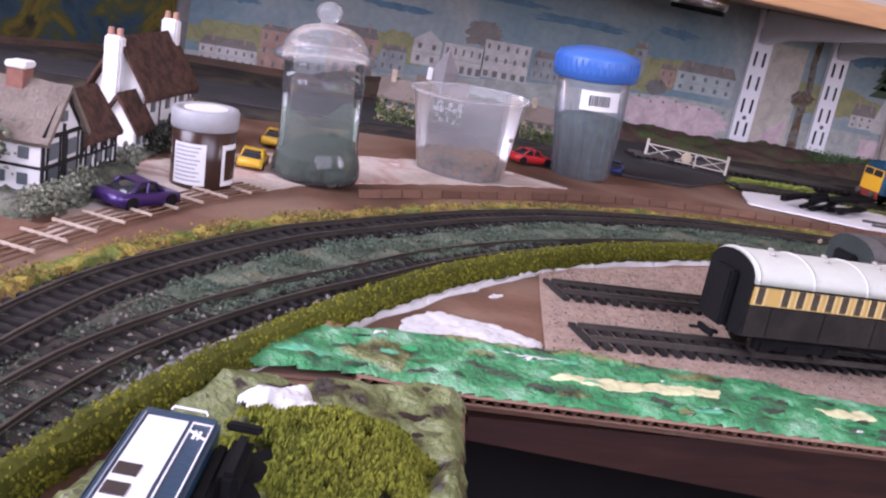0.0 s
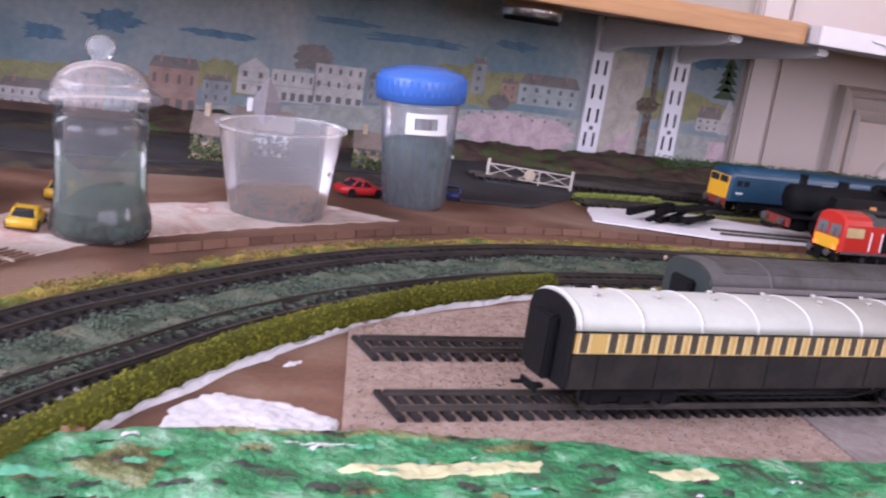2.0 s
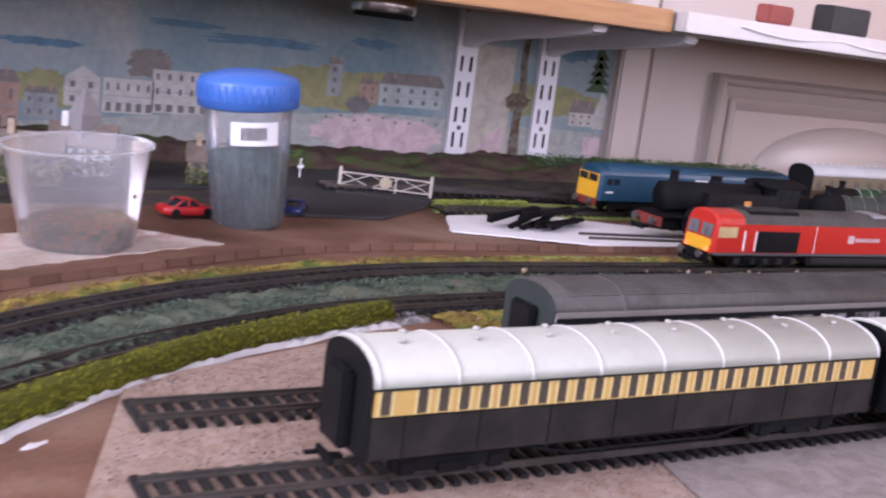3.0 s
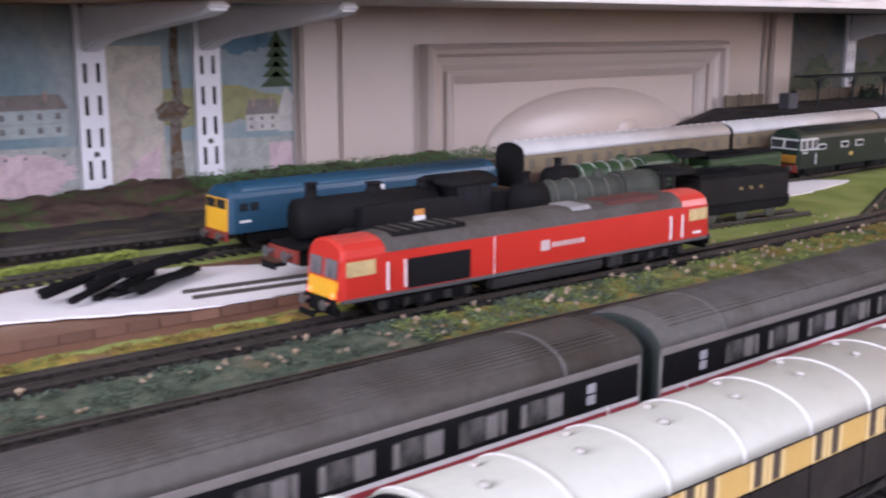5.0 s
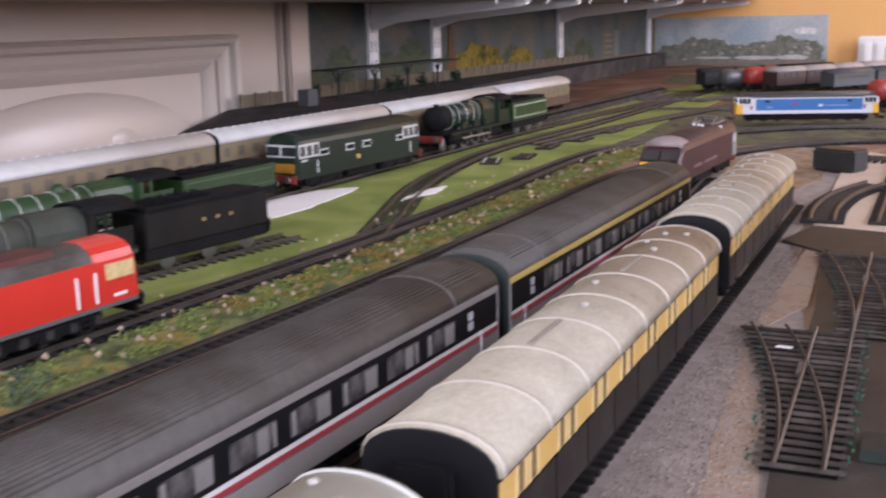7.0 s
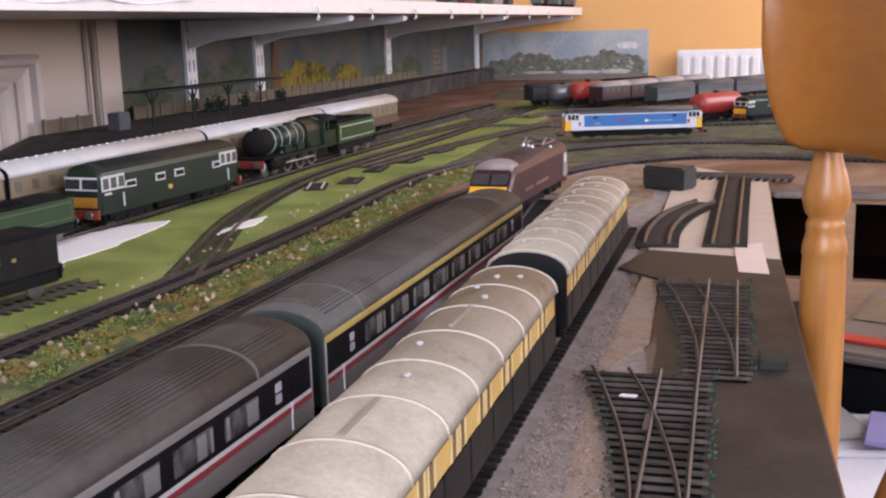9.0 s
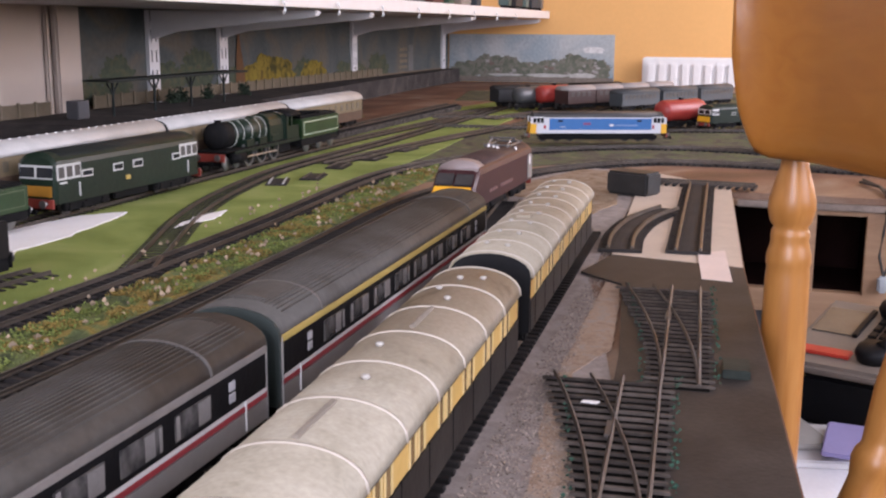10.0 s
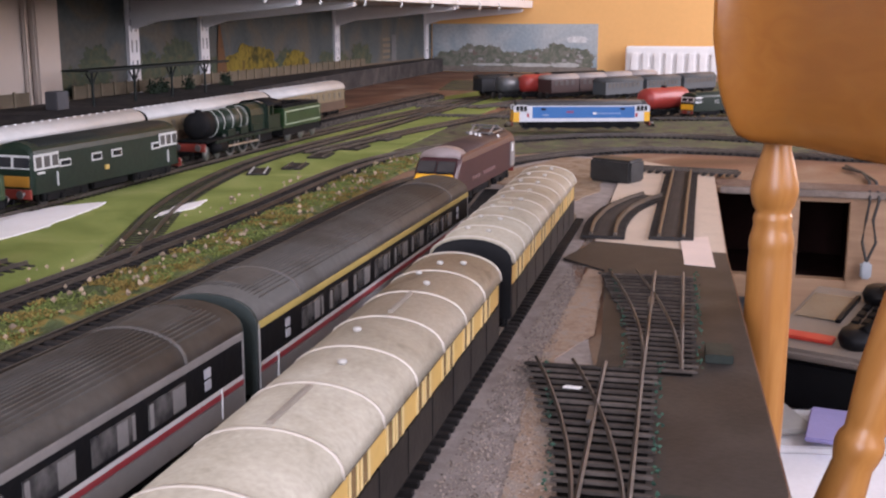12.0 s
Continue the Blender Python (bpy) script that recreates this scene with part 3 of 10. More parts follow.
for k, q in enumerate(((0.249, 0.1231, 0.329, 0.1306), (0.1045, 0.0903, 0.1854, 0.0987), (0.3136, 0.1113, 0.4448, 0.1219), (0.0042, 0.0827, 0.0565, 0.1062), (0.4844, 0.1219, 0.5412, 0.1327), (0.7669, 0.1331, 0.8403, 0.1574), (-0.0583, 0.0666, -0.0169, 0.0825))):
    painted(town, "cloud", blob(*q, k + 3.0, 40, 0.5), 0.6 + 0.05 * k, INKBLUE, "painted dark blue cloud")
for k, q in enumerate(((0.1082, 0.029, 0.1948, 0.0667), (0.3724, 0.049, 0.5527, 0.0969), (-0.0974, 0.0045, 0.0861, 0.0449), (0.6702, 0.0589, 0.8543, 0.0991))):
    painted(town, "hill", blob(*q, k + 13.0, 40, 0.3), 1.2 + 0.08 * k, INKHILL, "painted yellow-green hill")
painted(town, "foreshore", [(-0.198, -0.008), (0.862, -0.008), (0.8623, 0.0418), (0.53, 0.0484), (0.3058, 0.0333), (0.087, 0.0102), (-0.198, 0.002)], 2, ink("painted_shore", (0.33, 0.35, 0.32)), "painted pale foreshore")
painted(town, "tree", blob(0.2301, 0.0666, 0.2782, 0.0974, 5.0, 40, 0.3), 2, INKROOF)


def house_front(x0, z0, x1, z1, wall, roofh=0.0, gable=False, floors=2, cols=4, shop=False):
    painted(town, "house", rect(x0, z0, x1, z1), 3, wall)
    if gable:
        painted(town, "gable", [(x0, z1), (x1, z1), ((x0 + x1) / 2, z1 + roofh)], 3, wall)
    elif roofh:
        d = (x1 - x0) * 0.08
        painted(town, "roof", [(x0 - 0.001, z1), (x1 + 0.001, z1), (x1 - d, z1 + roofh), (x0 + d, z1 + roofh)], 4, INKROOF)
    painted(town, "string_course", rect(x0, z0 + (z1 - z0) * 0.48, x1, z0 + (z1 - z0) * 0.50), 4.6, INKGREY)
    for q in (0.2, 0.75) if roofh and not gable else ():
        xc = x0 + (x1 - x0) * q
        painted(town, "chimney", rect(xc, z1 + roofh * 0.5, xc + 0.0022, z1 + roofh + 0.004), 4.4, INKBRICK)
    h, w = (z1 - z0) / floors, (x1 - x0) / cols
    for f in range(floors):
        for c in range(cols):
            low_ = shop and f == 0
            painted(town, "painted_window", rect(x0 + w * (c + 0.32), z0 + h * (f + (0.1 if low_ else 0.3)), x0 + w * (c + (0.85 if low_ else 0.58)), z0 + h * (f + (0.6 if low_ else 0.72))), 5, INKDARK)


house_front(-0.0773, -0.0057, -0.0124, 0.015, INKWHITE, 0.010, False, 2, 7)
house_front(-0.0107, -0.0036, 0.0267, 0.0422, INKBRICK, 0.006, False, 3, 3)
house_front(0.0302, -0.0004, 0.0672, 0.0361, INKGREY, 0.008, False, 2, 3)
house_front(0.0714, 0.0049, 0.1251, 0.0522, INKBRICK, 0.012, False, 2, 4, True)
house_front(0.1303, 0.0184, 0.1624, 0.0436, INKGREY, 0.006, False, 2, 3)
house_front(0.1681, 0.033, 0.2037, 0.0625, INKWHITE, 0.012, True, 2, 2)
house_front(0.2066, 0.0285, 0.2588, 0.0644, INKWHITE, 0.0, False, 2, 5, True)
house_front(0.2572, 0.0315, 0.3186, 0.077, INKWHITE, 0.0, False, 3, 5, True)
house_front(0.3235, 0.0386, 0.3611, 0.0662, INKGREY, 0.008, False, 2, 4)
house_front(0.4564, 0.0637, 0.4743, 0.1003, INKGREY, 0.006, False, 3, 1)
house_front(0.4982, 0.0593, 0.5208, 0.0808, INKBRICK, 0.006, False, 2, 2)
house_front(0.5232, 0.057, 0.6106, 0.0828, ink("painted_pale_blue", (0.34, 0.39, 0.38)), 0.014, False, 2, 5)
painted(town, "tree", blob(0.4825, 0.0464, 0.5129, 0.0657, 8.0), 5, INKDARK)
painted(town, "pink_patch", blob(0.4456, -0.0004, 0.6165, 0.0438, 4.0, 60, 0.3), 6, INKPINK, "torn pink patch over the painting")
for k in range(9):
    painted(town, "boat_dot", blob(0.4566 + 0.0182 * k, 0.0381 + 0.003 * math.sin(k * 2.0), 0.46 + 0.0182 * k, 0.0414 + 0.003 * math.sin(k * 2.0), k), 7, INKDARK)
painted(town, "cream_panel", rect(0.6498, 0.007, 0.7088, 0.1408), 3, ink("painted_cream", (0.42, 0.39, 0.33)), "bare cream panel")
painted(town, "rust_stain", [(0.7135, 0.0045), (0.7304, 0.0044), (0.7268, 0.0479), (0.7305, 0.0915), (0.7269, 0.1243), (0.7294, 0.1739), (0.7209, 0.1771), (0.7172, 0.1243), (0.7196, 0.0915), (0.7147, 0.0588)], 4, INKRUST, "rusty brown painted trunk")
painted(town, "brown_patch", blob(0.7003, 0.0642, 0.7365, 0.086, 2.0), 5, INKRUST)
painted(town, "pink_patch", [(0.6462, -0.0005), (0.7002, -0.0008), (0.7039, 0.0425), (0.6822, 0.0317), (0.6642, 0.0134)], 6, INKPINK)
house_front(0.8034, 0.0497, 0.8427, 0.0671, INKWHITE, 0.016, False, 2, 3)
painted(town, "gable", [(0.8426, 0.0474), (0.8623, 0.0473), (0.8624, 0.0857), (0.8525, 0.0967), (0.8427, 0.0693)], 4, INKWHITE)
for k in range(5):
    painted(town, "fir_branch", [(0.822 + 0.0025 * k, 0.0957 + 0.0105 * k), (0.862 - 0.0015 * k, 0.0957 + 0.0105 * k), (0.842, 0.1137 + 0.0105 * k)], 4, INKTREE)
painted(town, "pink_patch", rect(0.8303, 0.0082, 0.8611, 0.0363), 5, INKPINK)

# Sky paint is dark by itself and darkened further for the shelf's shade.
fields = picture("backdrop", 1.8165, 3.615, 0.0, 0.181, patchy("dusky_sky", [(0.3, (0.058, 0.070, 0.074)), (0.48, (0.082, 0.092, 0.091)), (0.60, (0.115, 0.102, 0.082)), (0.72, (0.088, 0.099, 0.102))], 8, 0.75, 0.05, 120), "dark painted country backdrop with trees and fields, deepened for shelf shade")
INKTREEB = patchy("painted_tree_green", [(0.35, (0.045, 0.055, 0.042)), (0.5, (0.062, 0.076, 0.05)), (0.62, (0.085, 0.085, 0.05)), (0.72, (0.07, 0.065, 0.05))], 55, 0.75, 0.05, 200)
for k, q in enumerate(((1.8162, 0.017, 1.8826, 0.081), (1.8724, 0.0405, 1.9574, 0.1126), (2.0002, 0.0414, 2.1113, 0.0974), (2.102, 0.0421, 2.2115, 0.1175), (2.2168, 0.0314, 2.3146, 0.0837), (2.5315, 0.0223, 2.6272, 0.0913), (2.7559, 0.0126, 2.9492, 0.0819), (2.9531, 0.0141, 3.0956, 0.0941))):
    painted(fields, "tree", blob(*q, k + 1.0, 44, 0.35), 1 + k * 0.6, INKTREEB, "painted dark tree")
for k, q in enumerate(((2.3054, 0.0263, 2.5394, 0.0999), (2.5689, 0.0225, 2.7021, 0.086), (2.3813, 0.0212, 2.5038, 0.0677))):
    painted(fields, "field", blob(*q, k + 21.0, 44, 0.25), 6.3 + 0.6 * k, patchy("painted_ochre", [(0.35, (0.05, 0.045, 0.015)), (0.48, (0.15, 0.11, 0.02)), (0.6, (0.20, 0.15, 0.025)), (0.72, (0.09, 0.06, 0.02))], 45, 0.75, 0.05, 200), "painted ochre field")
painted(fields, "spire", [(2.2861, 0.0548), (2.3239, 0.0551), (2.3135, 0.1009), (2.2988, 0.1558), (2.2908, 0.1007)], 9, ink("painted_spire", (0.13, 0.065, 0.03)), "painted red-brown spire")
painted(fields, "tower", rect(3.25, 0.02, 3.29, 0.11), 7, ink("painted_tower", (0.14, 0.14, 0.14)))
for k in range(6):
    painted(fields, "tower_floor", rect(3.18, 0.02 + 0.015 * k, 3.24, 0.028 + 0.015 * k), 7, ink("painted_tan", (0.17, 0.14, 0.10)))
painted(fields, "ground_band", rect(1.818, 0.002, 3.614, 0.042), 10, ink("painted_brown_ground", (0.13, 0.10, 0.07)), "painted brown ground")
painted(fields, "post", rect(1.8995, 0.0176, 1.8993, 0.1817), 11, ink("painted_post", (0.05, 0.03, 0.03)), "dark red-brown post")

# town picture on the end wall
endpic = single("backdrop", boxed(END_X - 0.003, END_X - 0.0005, 0.7425, 1.23, 0.0, 0.1373), patchy("pale_sky", [(0.3, (0.26, 0.35, 0.40)), (0.5, (0.34, 0.40, 0.43)), (0.65, (0.46, 0.49, 0.49))], 9, 0.75, 0.05, 120), "painted hillside town backdrop on the end wall", "backdrop", kind="structure")


def on_end(name, pts, layer, material):
    bm = bmesh.new()
    bm.faces.new([bm.verts.new((END_X - 0.0034 - 0.0003 * layer, y, z)) for y, z in pts])
    part(name, bm, material, endpic)


for k in range(7):
    on_end("wooded_hill", blob(0.7507 + 0.0632 * k, 0.01, 0.8425 + 0.0632 * k, 0.0698 + 0.012 * math.sin(k * 1.7), k + 2.0, 44, 0.3), 1 + 0.3 * k, patchy("painted_wood", [(0.35, (0.12, 0.135, 0.105)), (0.5, (0.17, 0.18, 0.14)), (0.62, (0.23, 0.225, 0.19)), (0.72, (0.16, 0.13, 0.105))], 60, 0.75, 0.05, 200))
r = random.Random(11)
for k in range(24):
    y, z = r.uniform(0.7558, 1.1077), r.uniform(0.014, 0.0563)
    on_end("cottage", rect(y, z, y + r.uniform(0.006, 0.014), z + r.uniform(0.005, 0.010)), 4 + 0.1 * k, ink("painted_far_house", (0.36, 0.35, 0.33)) if k % 4 else ink("painted_far_brick", (0.20, 0.15, 0.13)))
on_end("cloud", blob(0.7711, 0.0844, 0.8323, 0.1035, 5.0), 0.6, ink("painted_cloud", (0.66, 0.67, 0.66)))
for k, q in enumerate(((0.7915, 0.0135, 0.8731, 0.0293), (0.8731, 0.0158, 0.9955, 0.027), (1.0057, 0.018, 1.1077, 0.0248))):
    on_end("pale_water", blob(*q, k + 40.0, 44, 0.3), 7 + 0.4 * k, ink("painted_pale_water", (0.50, 0.50, 0.47)))
on_end("shore", rect(0.7435, 0.001, 1.225, 0.016), 9, ink("painted_shore_brown", (0.22, 0.19, 0.16)))

# dark picture on a second board set at an angle, its paints deepened for shade
side = single("backdrop", boxed(0, 0.569, -0.003, 0.0, -0.004, 0.180), patchy("dim_landscape", [(0.30, (0.015, 0.025, 0.03)), (0.45, (0.025, 0.05, 0.07)), (0.52, (0.05, 0.055, 0.02)), (0.60, (0.11, 0.085, 0.015)), (0.70, (0.02, 0.02, 0.015))], 22, 0.7, 0.05), "dim painted landscape on an angled board, darkened for shade", "backdrop", kind="structure", m=pose(-0.5705, 0.8833, 0, 0, 0, 34.19))
part("brown_foot", boxed(0, 0.569, -0.006, -0.0031, -0.004, 0.007, 0.001), mat("brown_foot_paint", (0.10, 0.062, 0.046), 0.7, var=0.3), side, "brown lower strip, darkened for shade")
part("edge_post", boxed(0.553, 0.569, -0.008, -0.0031, -0.004, 0.178, 0.001), INKDARK, side, "dark board edge")

# ---- track ----
def rails_and_sleepers(root, path, z, gauge=0.0165, pitch=0.0086, singles=300, first=0.0):
    ns = normals(path)
    for s in (-1, 1):
        bm = bmesh.new()
        rows = []
        for p, nn in zip(path, ns):
            q = p + nn * (s * gauge / 2)
            rows.append([bm.verts.new((q.x + nn.x * a, q.y + nn.y * a, z + h)) for a, h in ((-0.0011, 0.0022), (-0.0011, 0.003), (-0.0006, 0.0034), (-0.0006, 0.0048), (0.0006, 0.0048), (0.0006, 0.0034), (0.0011, 0.003), (0.0011, 0.0022))])
        for a, b in zip(rows, rows[1:]):
            for k in range(8):
                bm.faces.new((a[k], a[(k + 1) % 8], b[(k + 1) % 8], b[k]))
        bm.faces.new(rows[0])
        bm.faces.new(rows[-1][::-1])
        bmesh.ops.recalc_face_normals(bm, faces=bm.faces[:])
        part("rail", bm, RAIL, root)
    fine = even(path, pitch)
    fn = normals(fine)
    me = None
    rest = bmesh.new()
    for i, (p, nn) in enumerate(zip(fine, fn)):
        m = Matrix.Translation((p.x, p.y, z)) @ Matrix.Rotation(math.atan2(nn.y, nn.x), 4, "Z")
        if i < singles:
            if me is None:
                me = part("sleeper", boxed(-0.0152, 0.0152, -0.0017, 0.0017, 0, 0.0023, 0.0003), SLEEPER, root)
                me.matrix_basis = m
            else:
                twin(me, m)
        else:
            box(rest, -0.0152, 0.0152, -0.0017, 0.0017, 0, 0.0023, 0, m)
    if rest.verts:
        tagged(part("sleeper_run", rest, SLEEPER, root), kind="stuff")
    else:
        rest.free()


def track(ctrl, label, z=0.0, singles=300, straight=False, group="tracks on the layout", pitch=0.0):
    path = even([Vector(p) for p in ctrl], 0.006) if straight else spline(ctrl, 0.006)
    root = thing("railway_track", Matrix(), label, "track", group)
    if pitch:
        rails_and_sleepers(root, path, z, pitch=pitch, singles=singles)
    else:
        rails_and_sleepers(root, path, z, singles=singles)
    return path


def arc(cx, cy, r, a0, a1, n=60):
    return [(cx + r * math.cos(radians(a0 + (a1 - a0) * k / n)), cy + r * math.sin(radians(a0 + (a1 - a0) * k / n))) for k in range(n + 1)]


OUT_Y = 0.674
outer_path = even([tuple(p) for p in spline([(-0.285, -0.4), (-0.283, -0.1), (-0.272, 0.15), (-0.248, 0.28), (-0.2, 0.386), (-0.154, 0.45), (-0.093, 0.513), (-0.055, 0.542), (0.028, 0.598), (0.077, 0.625), (0.129, 0.648), (0.24, 0.678), (0.343, 0.684), (0.45, 0.681), (0.56, 0.678), (0.7, 0.672), (0.85, 0.665), (0.98, 0.661), (1.1, 0.66), (1.25, 0.664), (1.565, 0.677), (1.758, 0.618), (1.889, 0.508), (1.924, 0.387), (1.895, 0.238), (1.862, 0.013), (1.861, -0.427)], 0.02)], 0.006)
inner_path = even([tuple(p) for p in spline([(-0.262, -0.4), (-0.26, -0.1), (-0.252, 0.13), (-0.232, 0.24), (-0.197, 0.316), (-0.158, 0.369), (-0.106, 0.423), (-0.06, 0.461), (-0.012, 0.502), (0.046, 0.54), (0.093, 0.563), (0.165, 0.591), (0.206, 0.601), (0.25, 0.607), (0.33, 0.61), (0.45, 0.604), (0.6, 0.6), (0.75, 0.594), (0.9, 0.588), (1.02, 0.586), (1.15, 0.588), (1.441, 0.589), (1.635, 0.524), (1.756, 0.428), (1.769, 0.316), (1.75, 0.189), (1.742, -0.049), (1.747, -0.428)], 0.02)], 0.006)


def lay(path, label, singles=300, skip=0.0):
    root = thing("railway_track", Matrix(), label, "track", "tracks on the layout")
    rails_and_sleepers(root, path, 0.0006, singles=singles)


lay(outer_path[70:], "curved main line track with rusty rails and black sleepers", 300)
lay(outer_path[:71], "curved end of the outer main line track", 60)
lay(inner_path[70:], "inner main line track with rusty rails and black sleepers", 300)
lay(inner_path[:71], "curved end of the inner main line track", 60)
track([(0.033, 0.402), (0.35, 0.394), (0.62, 0.388), (0.93, 0.400), (1.30, 0.420)], "straight siding track laid on granular card", 0.0016, singles=240, pitch=0.0072)
track([(0.048, 0.471), (0.50, 0.466), (0.90, 0.465), (1.15, 0.474), (1.42, 0.505)], "straight siding track beside the coaches", 0.0016, singles=240, pitch=0.0072)
track([(1.075, 0.664), (1.142, 0.69), (1.253, 0.733), (1.369, 0.766), (1.525, 0.793), (1.666, 0.797), (1.851, 0.792), (2.11, 0.795), (2.6, 0.8)], "branch track curving away from the turnout")
track([(0.50, 0.785), (0.73, 0.757), (0.88, 0.7385), (1.05, 0.7175)], "siding track under the steam locomotives")
track([(0.42, 0.890), (0.83, 0.886), (1.0, 0.845), (1.25, 0.840), (1.45, 0.843), (1.85, 0.843), (2.4, 0.815)], "through track on the green mat")
track([(0.75, 0.885), (2.5, 0.885)], "platform track along the back wall", 0.0092, straight=True)
track([(0.3436, 0.9714), (0.8455, 0.9242)], "back track behind the level crossing", 0.004, straight=True)
track([(1.6244, 0.7668), (1.9057, 0.7331), (2.2767, 0.6695), (2.687, 0.6044)], "far yard track with dark sleepers")
track([(2.2908, 0.8554), (2.3719, 0.6355), (2.3883, 0.3904), (2.3824, 0.0486)], "far loop track beyond the main lines")
track([(2.1321, 0.8026), (2.1579, 0.5362), (2.2263, 0.2553), (2.2846, -0.043)], "far loop track outside the main line")
single("trackbed", sheet([(0.745, 0.866), (2.50, 0.866), (2.50, 0.904), (0.745, 0.904)], 0.0006, 0.0092), BALLAST, "raised dark trackbed along the platform", "trackbed", kind="structure")

# ---- ground cover ----
def near(path, x0, x1, y0=-1.0, y1=2.0):
    return [p for p in path if x0 <= p.x <= x1 and y0 <= p.y <= y1]


def ground(name, bm, material, label, category="ground cover", smooth=False):
    return single(name, bm, material, label, category, kind="structure", smooth=smooth)


vis_o = [p for p in outer_path if not (p.x < -0.1 and p.y < 0.05)]
vis_i = [p for p in inner_path if not (p.x < -0.1 and p.y < 0.05)]
ground("ballast", ribbon(bmesh.new(), vis_o, -0.0175, 0.0175, 0.0008, 0.0008, 300, 8), BALLAST, "dark loose ballast under the outer main line", "ballast")
ground("ballast", ribbon(bmesh.new(), vis_i, -0.0175, 0.0175, 0.0008, 0.0008, 300, 8), BALLAST, "dark loose ballast under the inner main line", "ballast")
mid = [p for p in vis_o if p.x < 1.65 and not p.y < 0.42]
ground("verge", ribbon(bmesh.new(), [p for p in mid if p.x < 0.56], -0.058, -0.0165, 0.0012, 0.0028, 110, 10, 0.002), VERGE, "dull green scatter between the two main lines", "verge")
ground("verge", ribbon(bmesh.new(), [p for p in mid if p.x > 0.55], -0.058, -0.0165, 0.0013, 0.0028, 110, 10, 0.002), patchy("grassy_verge", [(0.30, (0.05, 0.06, 0.035)), (0.42, (0.10, 0.125, 0.05)), (0.52, (0.15, 0.17, 0.065)), (0.60, (0.26, 0.19, 0.05)), (0.70, (0.13, 0.12, 0.07))], 45, 0.95, 0.8, 500), "grassy green and ochre scatter between the main lines", "verge")
ground("verge", ribbon(bmesh.new(), [p for p in vis_o if p.y <= 0.425 and p.x < 0.5], -0.058, -0.0165, 0.0012, 0.002, 110, 8, 0.002), patchy("bare_verge", [(0.3, (0.022, 0.021, 0.018)), (0.45, (0.05, 0.042, 0.033)), (0.55, (0.07, 0.06, 0.047)), (0.62, (0.05, 0.06, 0.042)), (0.72, (0.18, 0.16, 0.14))], 60, 0.9, 0.6), "bare grey-brown ground between the tracks", "verge")
ground("verge", ribbon(bmesh.new(), near(vis_o, -0.24, 0.70, 0.36), 0.0165, 0.032, 0.0016, 0.003, 120, 5, 0.003), VERGEY, "yellow-green scatter beside the main line", "verge")
ground("verge", ribbon(bmesh.new(), near(vis_i, -0.28, 0.24), -0.027, -0.0165, 0.0012, 0.002, 150, 4, 0.002), patchy("grey_chips", [(0.35, (0.10, 0.095, 0.09)), (0.5, (0.22, 0.21, 0.20)), (0.65, (0.40, 0.39, 0.38))], 90, 0.9, 0.8), "grey chippings between hedge and track", "verge")
ground("verge", ribbon(bmesh.new(), near(vis_i, 0.235, 1.45, 0.4), -0.047, -0.0165, 0.0016, 0.003, 120, 7, 0.003), VERGEY, "yellow-green scatter beside the coach siding", "verge")

rnd = random.Random(5)


def along(path, o0, o1, n, z0, z1, seed, clump=0.0):
    r = random.Random(seed)
    ns = normals(path)
    out = []
    while len(out) < n:
        i = r.randrange(len(path))
        o = r.uniform(o0, o1)
        q = path[i] + ns[i] * o
        if clump and noise.noise(Vector((q.x * 45, q.y * 45, seed))) < clump - 0.5:
            continue
        out.append((q.x + r.uniform(-0.003, 0.003), q.y + r.uniform(-0.001, 0.001), r.uniform(z0, z1)))
    return out


stuff("foliage_scatter", crumbs(along([p for p in mid if p.x < 0.75], -0.056, -0.018, 14000, 0.0018, 0.0045, 3, 0.42), 0.0009, 0.8, 3), FOAMD, "dark green foam scatter between the main lines", "scatter")
stuff("foliage_scatter", crumbs(along(near(mid, 0.55, 1.65), -0.056, -0.018, 12000, 0.002, 0.0045, 4, 0.42), 0.0009, 0.8, 4), mat("light_green_foam", (0.16, 0.20, 0.055), 0.95, var=0.2, island=0.5), "light green foam scatter between the main lines", "scatter")
stuff("foliage_scatter", crumbs(along(near(mid, 0.85, 1.65), -0.056, -0.018, 5000, 0.0025, 0.005, 14, 0.66), 0.0009, 0.8, 14), FOAMY, "ochre foam scatter between the main lines", "scatter")
stuff("foliage_scatter", crumbs(along(near(vis_o, -0.24, 0.70, 0.36), 0.017, 0.032, 3600, 0.002, 0.0045, 6, 0.45), 0.0010, 0.8, 6), FOAMY, "ochre foam scatter beside the outer line", "scatter")
stuff("foliage_scatter", crumbs(along(near(vis_i, 0.24, 1.45, 0.4), -0.046, -0.018, 6000, 0.002, 0.0045, 7, 0.5), 0.0010, 0.8, 7), FOAMY, "ochre foam scatter beside the coaches", "scatter")
lower_mid = [p for p in vis_o if p.y <= 0.425 and p.x < 0.5 and p.y > 0.1]
stuff("foliage_scatter", crumbs(along(lower_mid, -0.056, -0.018, 5000, 0.0012, 0.003, 5, 0.5), 0.0008, 0.7, 5), FOAMD, "thin green foam scatter on bare ground", "scatter")
stuff("loose_stones", crumbs(along(lower_mid, -0.056, -0.018, 500, 0.0015, 0.0035, 15), 0.0010, 0.8, 15), mat("dusty_crumbs", (0.22, 0.19, 0.16), 0.9, var=0.2, island=0.6), "dusty crumbs strewn on bare ground", "stones")
